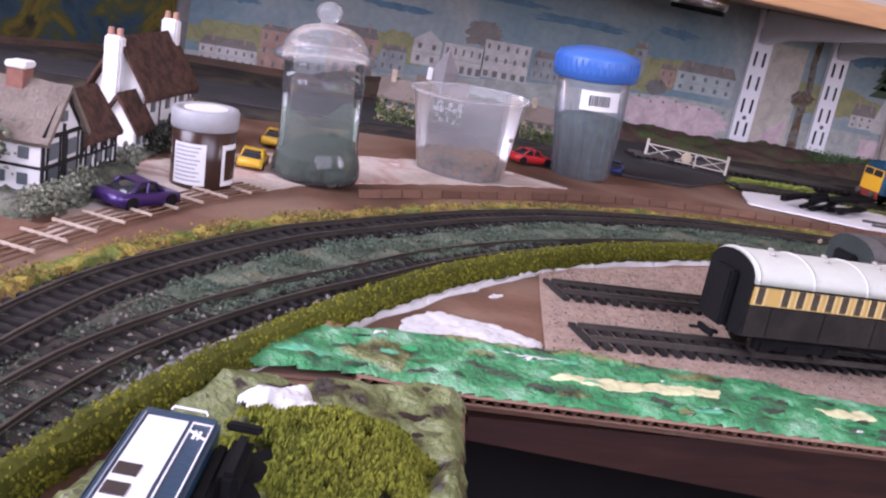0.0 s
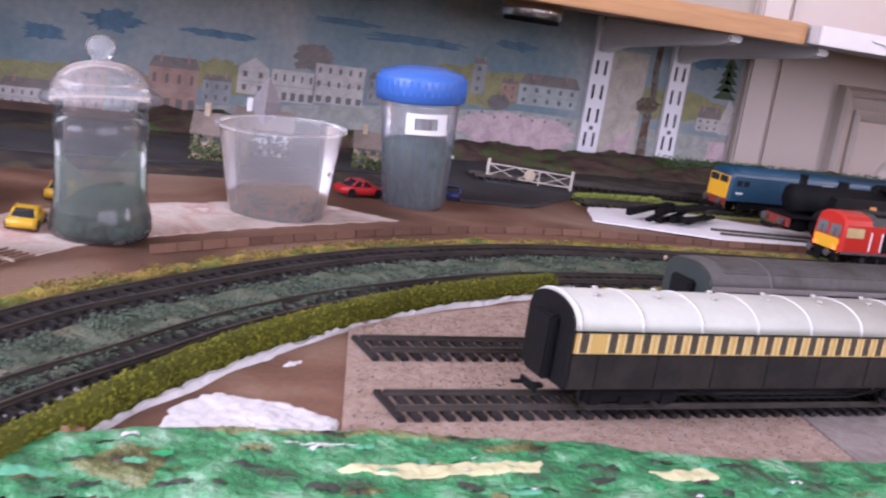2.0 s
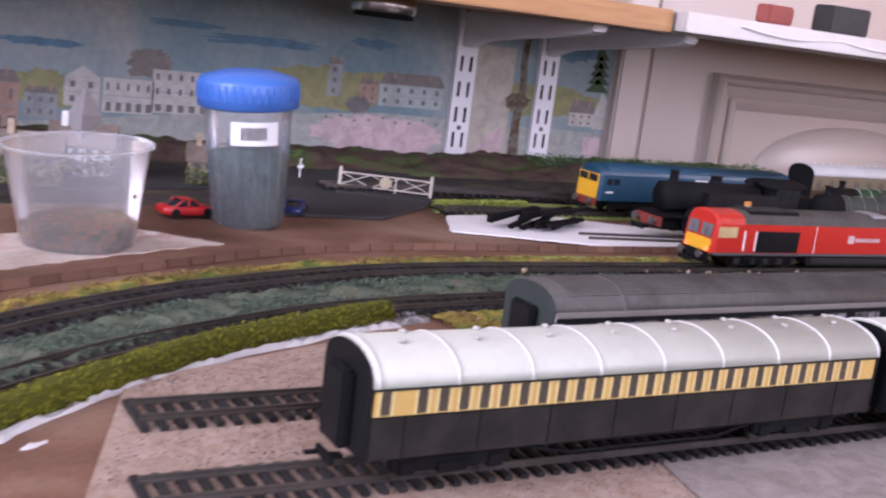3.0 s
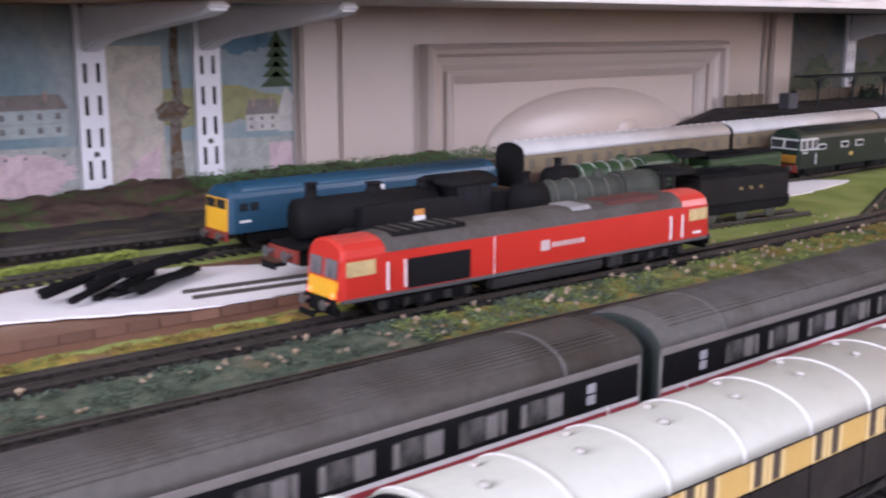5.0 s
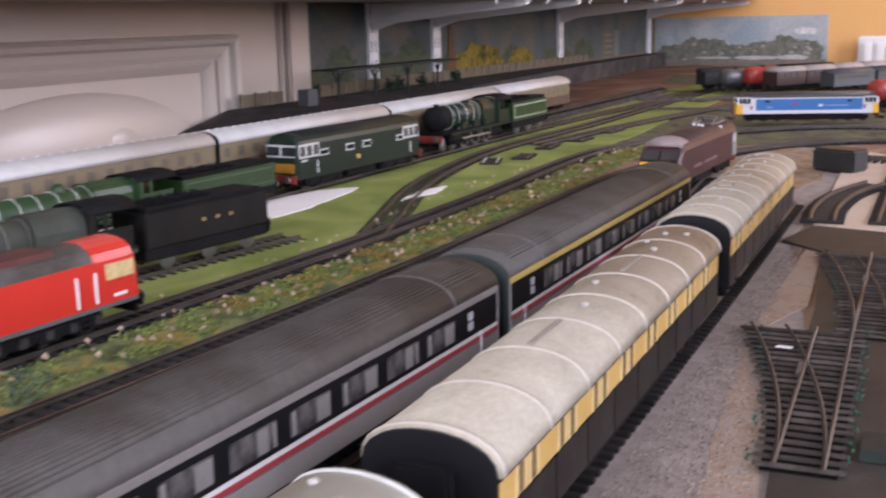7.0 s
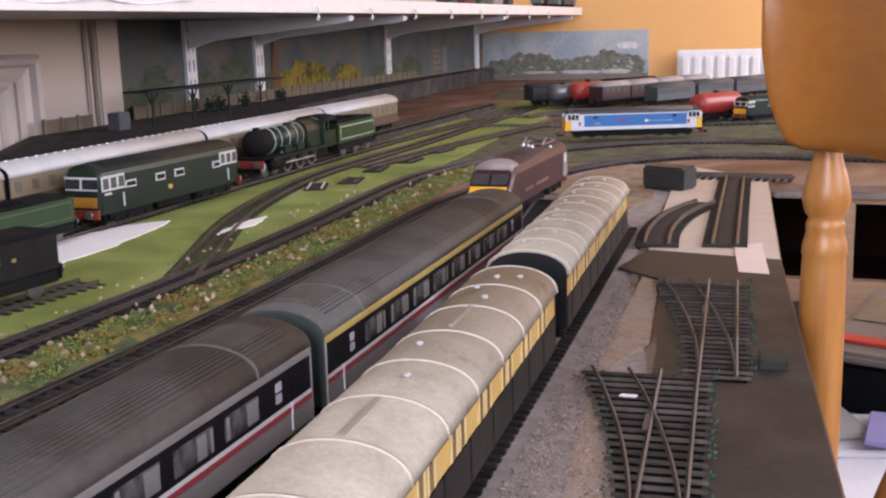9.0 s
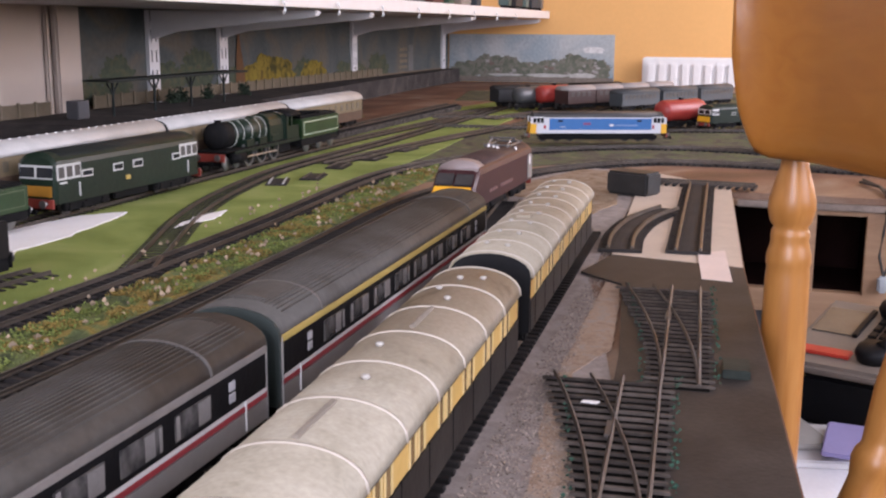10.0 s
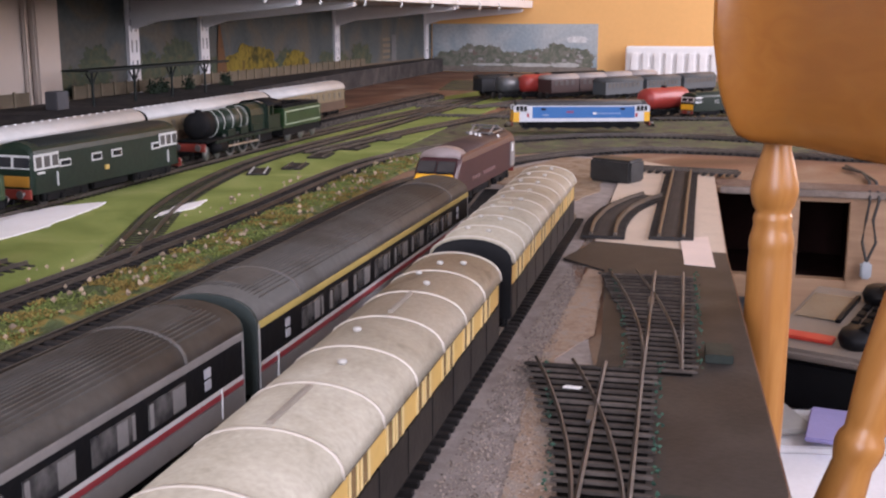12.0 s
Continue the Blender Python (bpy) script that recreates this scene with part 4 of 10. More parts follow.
stuff("loose_stones", crumbs(along(near(mid, 0.35, 1.65), -0.057, -0.016, 210, 0.004, 0.0065, 8), 0.0021, 0.9, 8), STONE, "pinkish tan stones strewn between the tracks", "stones")
stuff("loose_stones", crumbs(along(near(vis_i, 0.24, 1.45, 0.4), -0.046, -0.016, 170, 0.003, 0.006, 9), 0.0019, 0.9, 9), STONE, "pinkish tan stones strewn beside the siding", "stones")
stuff("loose_stones", crumbs(along(near(vis_o, 0.5, 1.5, 0.6), 0.016, 0.035, 70, 0.003, 0.005, 10), 0.0018, 0.9, 10), STONE, "pinkish tan stones at the edge of the mat", "stones")
stuff("loose_stones", crumbs(along(near(vis_i, -0.2, 0.24), -0.026, -0.0165, 260, 0.002, 0.004, 12), 0.0014, 0.9, 12), mat("grey_stones", (0.25, 0.24, 0.235), 0.9, var=0.2, island=0.5), "grey stone chippings beside the hedge", "stones")



def sprinkle(polys, n, seed):
    r = random.Random(seed)
    out = []
    for poly in polys:
        xs, ys = [p[0] for p in poly], [p[1] for p in poly]
        k = 0
        while k < n:
            p = (r.uniform(min(xs), max(xs)), r.uniform(min(ys), max(ys)))
            if inside(p, poly):
                out.append((*p, 0.0017 + r.uniform(0, 0.0003)))
                k += 1
    return out


GRIT = mat("card_grit", (0.26, 0.21, 0.175), 0.9, var=0.2, island=0.65)
stuff("grit", crumbs(sprinkle([[(0.0046, 0.3707), (0.0562, 0.5083), (0.1957, 0.5569), (0.2785, 0.5558), (0.2133, 0.3038)], [(0.5934, 0.3053), (0.8494, 0.3407), (0.9497, 0.3638), (1.1455, 0.3789), (1.2507, 0.3879), (1.2507, 0.3924), (0.6022, 0.366)]], 9000, 51), 0.00055, 0.7, 52), GRIT, "sandy grit glued to the granular card", "grit")
# hedge of foam along the inside of the curve
hedge_line = [p for p in spline([(-0.2319, 0.2047), (-0.2065, 0.2408), (-0.1802, 0.2816), (-0.1405, 0.3341), (-0.0867, 0.3962), (-0.0121, 0.4679), (0.079, 0.5304), (0.1475, 0.5631), (0.2132, 0.5854)], 0.004)]
hedge = thing("hedge", Matrix(), "olive green foam hedge following the curved track", "hedge")
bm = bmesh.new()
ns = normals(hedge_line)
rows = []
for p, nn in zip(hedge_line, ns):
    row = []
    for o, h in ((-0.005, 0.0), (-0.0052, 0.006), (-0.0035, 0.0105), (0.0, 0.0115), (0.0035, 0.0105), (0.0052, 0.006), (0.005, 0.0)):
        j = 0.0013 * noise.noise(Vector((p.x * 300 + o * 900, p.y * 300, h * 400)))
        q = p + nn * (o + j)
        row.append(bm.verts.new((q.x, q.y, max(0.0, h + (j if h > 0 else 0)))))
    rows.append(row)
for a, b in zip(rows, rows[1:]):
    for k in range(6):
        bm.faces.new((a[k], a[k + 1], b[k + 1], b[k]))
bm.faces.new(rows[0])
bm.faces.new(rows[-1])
# Core darker than the tufts, so the gaps between them look shaded.
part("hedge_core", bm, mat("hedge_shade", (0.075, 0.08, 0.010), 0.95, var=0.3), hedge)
r = random.Random(21)
spots = []
for _ in range(21000):
    i = r.randrange(len(hedge_line))
    a = r.uniform(0, math.pi)
    q = hedge_line[i] + ns[i] * (0.0055 * math.cos(a)) + Vector((r.uniform(-0.002, 0.002), r.uniform(-0.002, 0.002)))
    spots.append((q.x, q.y, 0.001 + 0.0108 * math.sin(a) ** 0.6 * r.uniform(0.35, 1.03)))
me = crumbs(spots, 0.00078, 1.1, 22)
me.materials.append(FOAM)
o = new("tufting", me)
o.parent = hedge
tagged(o, kind="stuff")
ground("plaster_edge", ribbon(bmesh.new(), hedge_line[34:], -0.0105, -0.0060, 0.0010, 0.002, 200, 4, 0.004), PLASTER, "ragged white plaster along the foot of the hedge", "plaster")

# cards and papers on the board
ground("granular_card", sheet([(0.0011, 0.3686), (0.0546, 0.5119), (0.1963, 0.5604), (0.2801, 0.5592), (0.2128, 0.3003)], 0.0, 0.0016), SAND, "pinkish brown granular card under the siding ends", "card")
ground("granular_card", sheet([(0.2148, 0.3002), (0.2822, 0.5591), (1.188, 0.5645), (1.4798, 0.5524), (1.7009, 0.4925), (1.6655, 0.4145), (1.5095, 0.4034), (1.1592, 0.3903), (0.5876, 0.2652)], 0.0, 0.0014), GREYSAND, "grey-brown granular card under the coach sidings", "card")
ground("granular_card", sheet([(0.6056, 0.3044), (0.8493, 0.3395), (0.9496, 0.3621), (0.9984, 0.3511), (1.1343, 0.3658), (1.1454, 0.3767), (0.9302, 0.3678), (0.6211, 0.3269)], 0.0014, 0.0018, 0.0015, 4.0), patchy("torn_brown_edge", [(0.35, (0.27, 0.19, 0.135)), (0.5, (0.33, 0.24, 0.175)), (0.65, (0.30, 0.25, 0.21))], 160, 0.9, 0.15, 900), "torn brown edge of the granular card", "card")
ground("black_card", sheet([(0.526, 0.2645), (0.8294, 0.2639), (1.1985, 0.2971), (1.2146, 0.3839), (1.1552, 0.3946), (1.1289, 0.3651), (0.982, 0.3456), (0.8097, 0.331), (0.5427, 0.2941)], 0.0017, 0.0032), BLACKCARD, "dark matt card lying at the edge of the baseboard", "card")
ground("beige_card", sheet([(1.2024, 0.2971), (1.5801, 0.3226), (1.6783, 0.4204), (1.5095, 0.4056), (1.2172, 0.3845)], 0.0017, 0.0028), BEIGE, "pale beige card with loose track on it", "card")
single("paper_scrap", sheet([(1.2363, 0.3287), (1.2506, 0.311), (1.1537, 0.3015), (1.1568, 0.3201)], 0.0033, 0.0036), mat("pink_paper", (0.66, 0.53, 0.46), 0.8, var=0.05), "pale pink scrap of paper on the dark card", "paper")
single("plaster_patch", mound([(-0.065, 0.384), (-0.0552, 0.4113), (-0.0328, 0.4261), (-0.0046, 0.4113), (0.0114, 0.3926), (0.0033, 0.3755), (-0.0304, 0.3708), (-0.0517, 0.3759)], 0.0008, 0.0018, 70, 0.0011, 0.004, 3.0), PLASTER, "dried white plaster smear on the brown board", "plaster", kind="structure", smooth=True)
for k, (x, y, a) in enumerate(((-0.0013, 0.4626, 30), (0.0082, 0.4561, 20), (0.0292, 0.4935, 40))):
    single("plaster_patch", mound([(-0.009, -0.002), (-0.002, 0.002), (0.009, 0.003), (0.008, 0.0), (0.0, -0.003)], 0.0004, 0.0015, 200, 0.001, 0.002, k), PLASTER, "small smear of white plaster", "plaster", kind="structure", m=pose(x, y, 0.0002, 0, 0, a))
for pts, lab in (([(0.3826, 0.8034), (0.412, 0.8633), (0.5117, 0.8708), (0.591, 0.8293), (0.685, 0.7862), (0.7252, 0.7523), (0.6573, 0.7469), (0.4907, 0.7575)], "white paper under the stored locomotives"), ([(0.6806, 0.7543), (0.734, 0.8207), (0.8175, 0.818), (0.7937, 0.7561)], "white paper patch in front of the locomotive"), ([(1.075, 0.778), (1.15, 0.776), (1.230, 0.788), (1.265, 0.797), (1.235, 0.822), (1.15, 0.836), (1.06, 0.832), (1.045, 0.80)], "white torn paper patch on the green mat"), ([(1.215, 0.722), (1.262, 0.731), (1.300, 0.722), (1.262, 0.713)], "white patch beside the branch track")):
    ground("white_patch", sheet(pts, 0.0013, 0.0026, 0.003, 2.0), PAPER, lab, "paper")
ground("grass_mat", sheet([(0.64, 0.695), (0.80, 0.686), (0.98, 0.680), (1.12, 0.678), (1.28, 0.682), (1.50, 0.690), (1.75, 0.690), (2.05, 0.715), (2.60, 0.730), (2.75, 0.86), (2.30, 0.92), (1.95, 0.865), (1.20, 0.866), (0.95, 0.868), (0.84, 0.80), (0.70, 0.735)], 0.0, 0.0016, 0.003), GRASSMAT, "bright green grass mat on the baseboard", "grass mat")
ground("grass_mat", sheet([(0.8177, 0.7663), (0.8372, 0.9495), (1.3724, 0.9659), (2.3057, 0.9873), (1.8649, 0.9467), (1.373, 0.9215), (1.2391, 0.7867), (1.0789, 0.7681)], 0.0, 0.0010, 0.002), GRASSMAT, "green grass mat between the sidings", "grass mat")
ground("grass_mat", sheet([(0.4147, 0.8852), (0.4244, 0.9425), (0.834, 0.9195), (0.8275, 0.8589), (0.5205, 0.871)], 0.0, 0.0012, 0.002), GRASSMAT, "green grass strip behind the level crossing", "grass mat")
ground("grass_strip", ribbon(bmesh.new(), near(vis_o, 0.36, 0.75, 0.6), 0.03, 0.04, 0.0015, 0.002, 200, 3, 0.002), GRASSMAT, "thin green strip along the plank edging", "grass mat")
ground("cream_ground", sheet([(-0.2147, 0.453), (-0.1375, 0.5798), (-0.0363, 0.6651), (0.0665, 0.7182), (0.1806, 0.7642), (0.1249, 0.8147), (-0.0523, 0.7521), (-0.1718, 0.6454)], 0.0, 0.0007, 0.005, 3.0), patchy("cream_wash", [(0.3, (0.42, 0.33, 0.27)), (0.5, (0.60, 0.52, 0.45)), (0.62, (0.50, 0.33, 0.28)), (0.7, (0.72, 0.68, 0.62))], 18, 0.7, 0.1), "cream washed board beside the fence", "ground")
ground("back_ground", sheet([(-0.6706, 0.7777), (0.0313, 0.884), (0.353, 0.9), (0.4149, 0.9498), (0.8455, 0.9242), (0.9369, 0.948), (0.9492, 1.102), (-0.5968, 1.1959)], 0.0, 0.0005), patchy("dark_earth", [(0.3, (0.03, 0.028, 0.025)), (0.5, (0.06, 0.05, 0.045)), (0.65, (0.10, 0.085, 0.05))], 25, 0.9, 0.5), "dark earth behind the level crossing", "ground")
ground("road", sheet([(0.2603, 0.8571), (0.3505, 1.0773), (0.4919, 1.0875), (0.4368, 0.9208), (0.3442, 0.8472)], 0.0008, 0.003), ROADGREY, "dark grey road over the level crossing", "road")
ground("road", sheet([(-0.3096, 0.9439), (-0.2962, 1.0214), (0.3174, 1.0723), (0.3223, 0.9723), (0.0389, 0.9289)], 0.0008, 0.0025), ROADGREY, "dark grey road behind the jars", "road")
bank_line = [Vector((x, 1.150 + 0.012 * noise.noise(Vector((x * 9, 0, 0))))) for x in np.arange(0.42, 1.10, 0.006)]
ground("embankment", mound([(0.05, 1.11), (0.36, 1.10), (0.45, 1.07), (1.08, 1.07), (1.08, 1.232), (0.05, 1.232)], 0.001, 0.017, 12, 0.005, 0.035, 4.0), patchy("brown_green_bank", [(0.3, (0.05, 0.035, 0.03)), (0.48, (0.11, 0.07, 0.055)), (0.6, (0.07, 0.10, 0.035)), (0.7, (0.12, 0.17, 0.06))], 30, 0.9, 0.6), "brown and green embankment at the foot of the wall", "embankment", True)
top_line = [p for p in bank_line if p.x > 0.70]
stuff("foliage_scatter", crumbs(along(top_line, -0.03, 0.035, 2600, 0.010, 0.019, 33), 0.0014, 0.8, 33), mat("bank_green", (0.09, 0.16, 0.07), 0.95, var=0.2, island=0.4), "green foam on the embankment below the panelling", "scatter")
low = [Vector((0.4239 + 0.0987 * k / 30, 0.9016 + 0.0084 * k / 30)) for k in range(31)]
stuff("low_hedge", crumbs([(p[0], p[1], p[2]) for p in along(low, -0.004, 0.004, 1500, 0.001, 0.008, 35)], 0.0014, 0.9, 35), mat("bright_hedge", (0.25, 0.30, 0.06), 0.95, var=0.2, island=0.4), "low bright green foam hedge beside the crossing", "hedge")

ground("yard_ground", sheet([(1.4904, 0.6379), (1.6984, 0.5414), (1.7885, 0.4394), (1.8168, 0.1902), (1.7898, -0.4273), (2.9919, -0.4241), (3.3033, 0.2145), (3.1373, 1.0322), (2.7655, 0.9576), (2.8103, 0.6842), (2.0762, 0.7065), (1.7538, 0.6994), (1.5645, 0.6924)], 0.0, 0.0008, 0.003, 6.0), patchy("dull_yard_scatter", [(0.32, (0.06, 0.055, 0.042)), (0.48, (0.115, 0.10, 0.072)), (0.58, (0.11, 0.125, 0.055)), (0.70, (0.18, 0.145, 0.10))], 35, 0.95, 0.4, 500), "dull grey-green scattered ground of the far yard", "ground")

ground("brown_scatter", sheet([(1.3795, 0.4282), (1.4443, 0.4153), (1.5867, 0.4294), (1.6643, 0.4422), (1.6752, 0.4864), (1.5059, 0.5336), (1.4678, 0.5197), (1.4368, 0.4701)], 0.0012, 0.0020, 0.003, 9.0), patchy("brown_earth_scatter", [(0.35, (0.20, 0.135, 0.085)), (0.5, (0.28, 0.20, 0.13)), (0.65, (0.31, 0.24, 0.18))], 70, 0.95, 0.4, 700), "orange-brown scatter at the end of the coach sidings", "ground")

# daubed papier-mache bank at the front edge, on corrugated card
SLAB = [(-0.1466, 0.3346), (-0.118, 0.3638), (-0.1001, 0.3786), (-0.059, 0.3823), (0.0031, 0.3743), (0.088, 0.3581), (0.1559, 0.3351), (0.2562, 0.3217), (0.3811, 0.3008), (0.3762, 0.2716), (0.1245, 0.2939), (-0.0528, 0.319), (-0.0925, 0.3312)]
slab = thing("scenery_bank", Matrix(), "roughly daubed green painted bank on corrugated card", "scenery")
part("painted_skin", mound(SLAB, 0.0047, 0.0034, 45, 0.0010, 0.005, 7.0, 0.0004), GREENPAINT, slab, "thick green, cream and white daubs of paint", True)
part("card_base", sheet([(p[0], p[1]) for p in SLAB], 0.0005, 0.0018), mat("brown_card", (0.20, 0.12, 0.085), 0.8, var=0.1), slab)
for pts, m_, lab in (
        ([(-0.0992, 0.3528), (-0.091, 0.3404), (-0.0737, 0.3319), (-0.0648, 0.3476), (-0.0584, 0.3612), (-0.0785, 0.3652)], OLIVEPAINT, "dull olive daub with dark spots"),
        ([(-0.017, 0.3428), (0.0097, 0.3433), (0.0733, 0.3402), (0.0638, 0.3278), (0.0198, 0.3272), (-0.0091, 0.3328)], mat("cream_daub", (0.62, 0.60, 0.34), 0.6, var=0.15, scale=200, bump=0.4), "cream yellow daub"),
        ([(-0.0594, 0.38), (-0.0428, 0.3788), (0.009, 0.3716), (0.0503, 0.3629), (0.0405, 0.3553), (-0.0027, 0.3653), (-0.0425, 0.3682)], OLIVEPAINT, "dull olive daub with dark spots"),
        ([(0.0438, 0.3562), (0.0686, 0.357), (0.0854, 0.3488), (0.0684, 0.3428), (0.0476, 0.3466)], OLIVEPAINT, "dull olive daub with dark spots"),
        ([(-0.0199, 0.3253), (-0.0036, 0.3277), (0.0074, 0.3234), (-0.002, 0.3181), (-0.0167, 0.3192)], OLIVEPAINT, "dull olive daub with dark spots"),
        ([(0.0315, 0.314), (0.0417, 0.3174), (0.0462, 0.3124), (0.0381, 0.3088)], PLASTER, "small white smear of plaster"),
        ([(0.0977, 0.3256), (0.1332, 0.327), (0.1364, 0.3138), (0.1116, 0.3129)], mat("cream_daub", (0.62, 0.60, 0.34)), "cream yellow daub"),
        ([(-0.051, 0.3676), (-0.0434, 0.3624), (-0.0042, 0.356), (0.0319, 0.3488), (0.0306, 0.3536), (-0.0083, 0.3634)], PLASTER, "thin white streak of plaster"),
        ([(-0.0531, 0.349), (-0.0391, 0.3503), (-0.0277, 0.3424), (-0.0429, 0.34)], mat("dark_daub", (0.055, 0.065, 0.05), 0.5, var=0.4, scale=240, bump=0.6), "dark bare daub"),
        ([(0.0742, 0.3259), (0.0926, 0.3271), (0.0933, 0.3188), (0.0802, 0.3173)], mat("dark_daub", (0.03, 0.035, 0.03)), "dark bare daub"),
        ([(-0.1319, 0.3427), (-0.1094, 0.3537), (-0.0939, 0.3477), (-0.1016, 0.339)], mat("mint_daub", (0.10, 0.42, 0.24), 0.5, var=0.2, scale=240, bump=0.6), "pale mint green daub"),
        ([(0.0036, 0.326), (0.0216, 0.3188), (0.0122, 0.3136), (-0.0051, 0.3184)], mat("bright_daub", (0.015, 0.30, 0.10), 0.4, var=0.25, scale=240, bump=0.6), "bright green daub"),
        ([(0.0381, 0.3212), (0.0595, 0.3151), (0.0541, 0.3083), (0.0335, 0.3133)], mat("mint_daub", (0.10, 0.42, 0.24)), "pale mint green daub")):
    part("paint_daub", mound(pts, 0.0051, 0.0035, 45, 0.0010, 0.003, 7.0, 0.0016), m_, slab, lab, True)
r = random.Random(77)
DAUBS = ((mat("dark_daub", (0.03, 0.035, 0.03)), "dark bare daub"), (mat("mint_daub", (0.10, 0.42, 0.24)), "pale mint green daub"), (mat("bright_daub", (0.015, 0.30, 0.10)), "bright green daub"), (OLIVEPAINT, "dull olive daub with dark spots"), (PLASTER, "small white smear of plaster"), (mat("dark_daub", (0.03, 0.035, 0.03)), "dark bare daub"))
for k in range(54):
    x = r.uniform(-0.1098, 0.1906)
    lo, hi = 0.3284 + (x + 0.05) * -0.1736, 0.3709 + (x + 0.05) * -0.2091
    y = r.uniform(lo, hi - 0.004)
    w, h = r.uniform(0.002, 0.008), r.uniform(0.0012, 0.0032)
    if k % 6 == 4:
        w, h = w * 0.6, h * 0.6
    pts = [(x + w * math.cos(a) * (1 + 0.5 * noise.noise(Vector((math.cos(a) * 2, math.sin(a) * 2, k)))), y + h * math.sin(a) * (1 + 0.5 * noise.noise(Vector((math.cos(a) * 2, math.sin(a) * 2, k + 50))))) for a in [6.283 * q / 12 for q in range(12)]]
    part("paint_daub", mound(pts, 0.0051 + 0.00006 * (k % 6), 0.0035, 45, 0.0007, 0.0006, 7.0, 0.0002), DAUBS[k % 6][0], slab, DAUBS[k % 6][1], True)
front = even([(-0.0927, 0.33), (-0.053, 0.3179), (0.1243, 0.2927), (0.376, 0.2704)], 0.0011)
bm = bmesh.new()
for a in (0.0018, 0.0045):
    for p, q in zip(front, front[1:]):
        v = [bm.verts.new((c.x, c.y + d, z)) for c, d, z in ((p, -0.001, a), (q, -0.001, a), (q, 0.02, a), (p, 0.02, a))]
        bm.faces.new(v)
for i, (p, q) in enumerate(zip(front, front[1:])):
    za, zb = (0.0019, 0.0044) if i % 4 < 2 else (0.0044, 0.0019)
    if i % 2 == 0:
        zm = za
        continue
    v = [bm.verts.new((c.x, c.y + d, z)) for c, d, z in ((front[i - 1], 0, za), (q, 0, zb), (q, 0.015, zb), (front[i - 1], 0.015, za))]
    bm.faces.new(v)
part("corrugated_card", bm, mat("card_brown", (0.34, 0.20, 0.14), 0.8, var=0.15), slab, "brown corrugated card edge with zigzag flutes")
single("cork_lump", mound([(-0.1076, 0.3769), (-0.1014, 0.3892), (-0.0875, 0.3916), (-0.0842, 0.3808), (-0.0957, 0.3736)], 0.002, 0.010, 60, 0.002, 0.004, 5.0), mat("torn_card", (0.33, 0.19, 0.11), 0.8, var=0.15), "torn brown card lump beside the hedge", "card", smooth=True)

# olive slope at the near left corner
slope = thing("scenery_slope", Matrix(), "lumpy olive painted scenery slope at the corner", "scenery")
part("painted_skin", mound([(-0.1991, 0.2365), (-0.1652, 0.2977), (-0.1385, 0.3339), (-0.0929, 0.3288), (-0.0494, 0.3264), (-0.0746, 0.2518), (-0.1003, 0.1796), (-0.1345, 0.082), (-0.2036, 0.1017)], 0.001, 0.0075, 38, 0.0025, 0.006, 2.0), OLIVEPAINT, slope, "", True)
part("bare_patch", mound([(-0.1086, 0.2608), (-0.09, 0.2721), (-0.0792, 0.2617), (-0.0861, 0.2458), (-0.0996, 0.2399)], 0.0018, 0.0078, 38, 0.002, 0.004, 2.0), mat("bare_brown", (0.10, 0.075, 0.06), 0.7, var=0.3), slope, "bare brown patch in the olive paint", True)
for k, (x, y, w, h) in enumerate(((-0.0790, 0.3000, 0.0085, 0.0040), (-0.1010, 0.3160, 0.0060, 0.0030), (-0.0830, 0.2800, 0.0050, 0.0030), (-0.1230, 0.3180, 0.0090, 0.0026), (-0.0700, 0.3170, 0.0045, 0.0024))):
    pts = [(x + w * math.cos(a) * (1 + 0.5 * noise.noise(Vector((math.cos(a) * 2, math.sin(a) * 2, k)))), y + h * math.sin(a) * (1 + 0.5 * noise.noise(Vector((math.cos(a) * 2, math.sin(a) * 2, k + 9))))) for a in [6.283 * q / 14 for q in range(14)]]
    part("bare_patch", mound(pts, 0.0016, 0.0077, 38, 0.0012, 0.002, 2.0, 0.0004), mat("dark_bare_brown", (0.040, 0.026, 0.020), 0.6, var=0.4, bump=0.5), slope, "dark brown bare spot", True)
single("plaster_patch", mound([(-0.1422, 0.3003), (-0.1295, 0.3086), (-0.1152, 0.3073), (-0.1106, 0.2857), (-0.1218, 0.2809), (-0.1346, 0.2903)], 0.0075, 0.006, 60, 0.0009, 0.005, 1.0), PLASTER, "thick white plaster lump on the olive slope", "plaster", smooth=True)
r = random.Random(41)
spots = []
for _ in range(17000):
    a, d = r.uniform(0, 6.28), r.random() ** 0.5
    x, y = -0.1179 + 0.035 * d * math.cos(a), 0.2605 + 0.035 * d * math.sin(a)
    if noise.noise(Vector((x * 90, y * 90, 3))) > -0.25:
        spots.append((x, y, 0.006 + 0.010 * (1 - d * d) * r.uniform(0.4, 1.0) + 0.004 * noise.noise(Vector((x * 60, y * 60, 0)))))
stuff("moss_clump", crumbs(spots, 0.0008, 1.9, 42), mat("moss_foam", (0.16, 0.165, 0.02), 0.95, var=0.2, island=0.6, col2=(0.10, 0.12, 0.015)), "springy yellow-green moss clump on the slope", "moss")
single("scenery_lump", mound([(-0.1017, 0.2153), (-0.0923, 0.2463), (-0.0809, 0.2642), (-0.0732, 0.254), (-0.0871, 0.2151)], 0.004, 0.012, 60, 0.002, 0.006, 8.0), OLIVEPAINT, "rounded olive green lump at the board corner", "scenery", smooth=True)

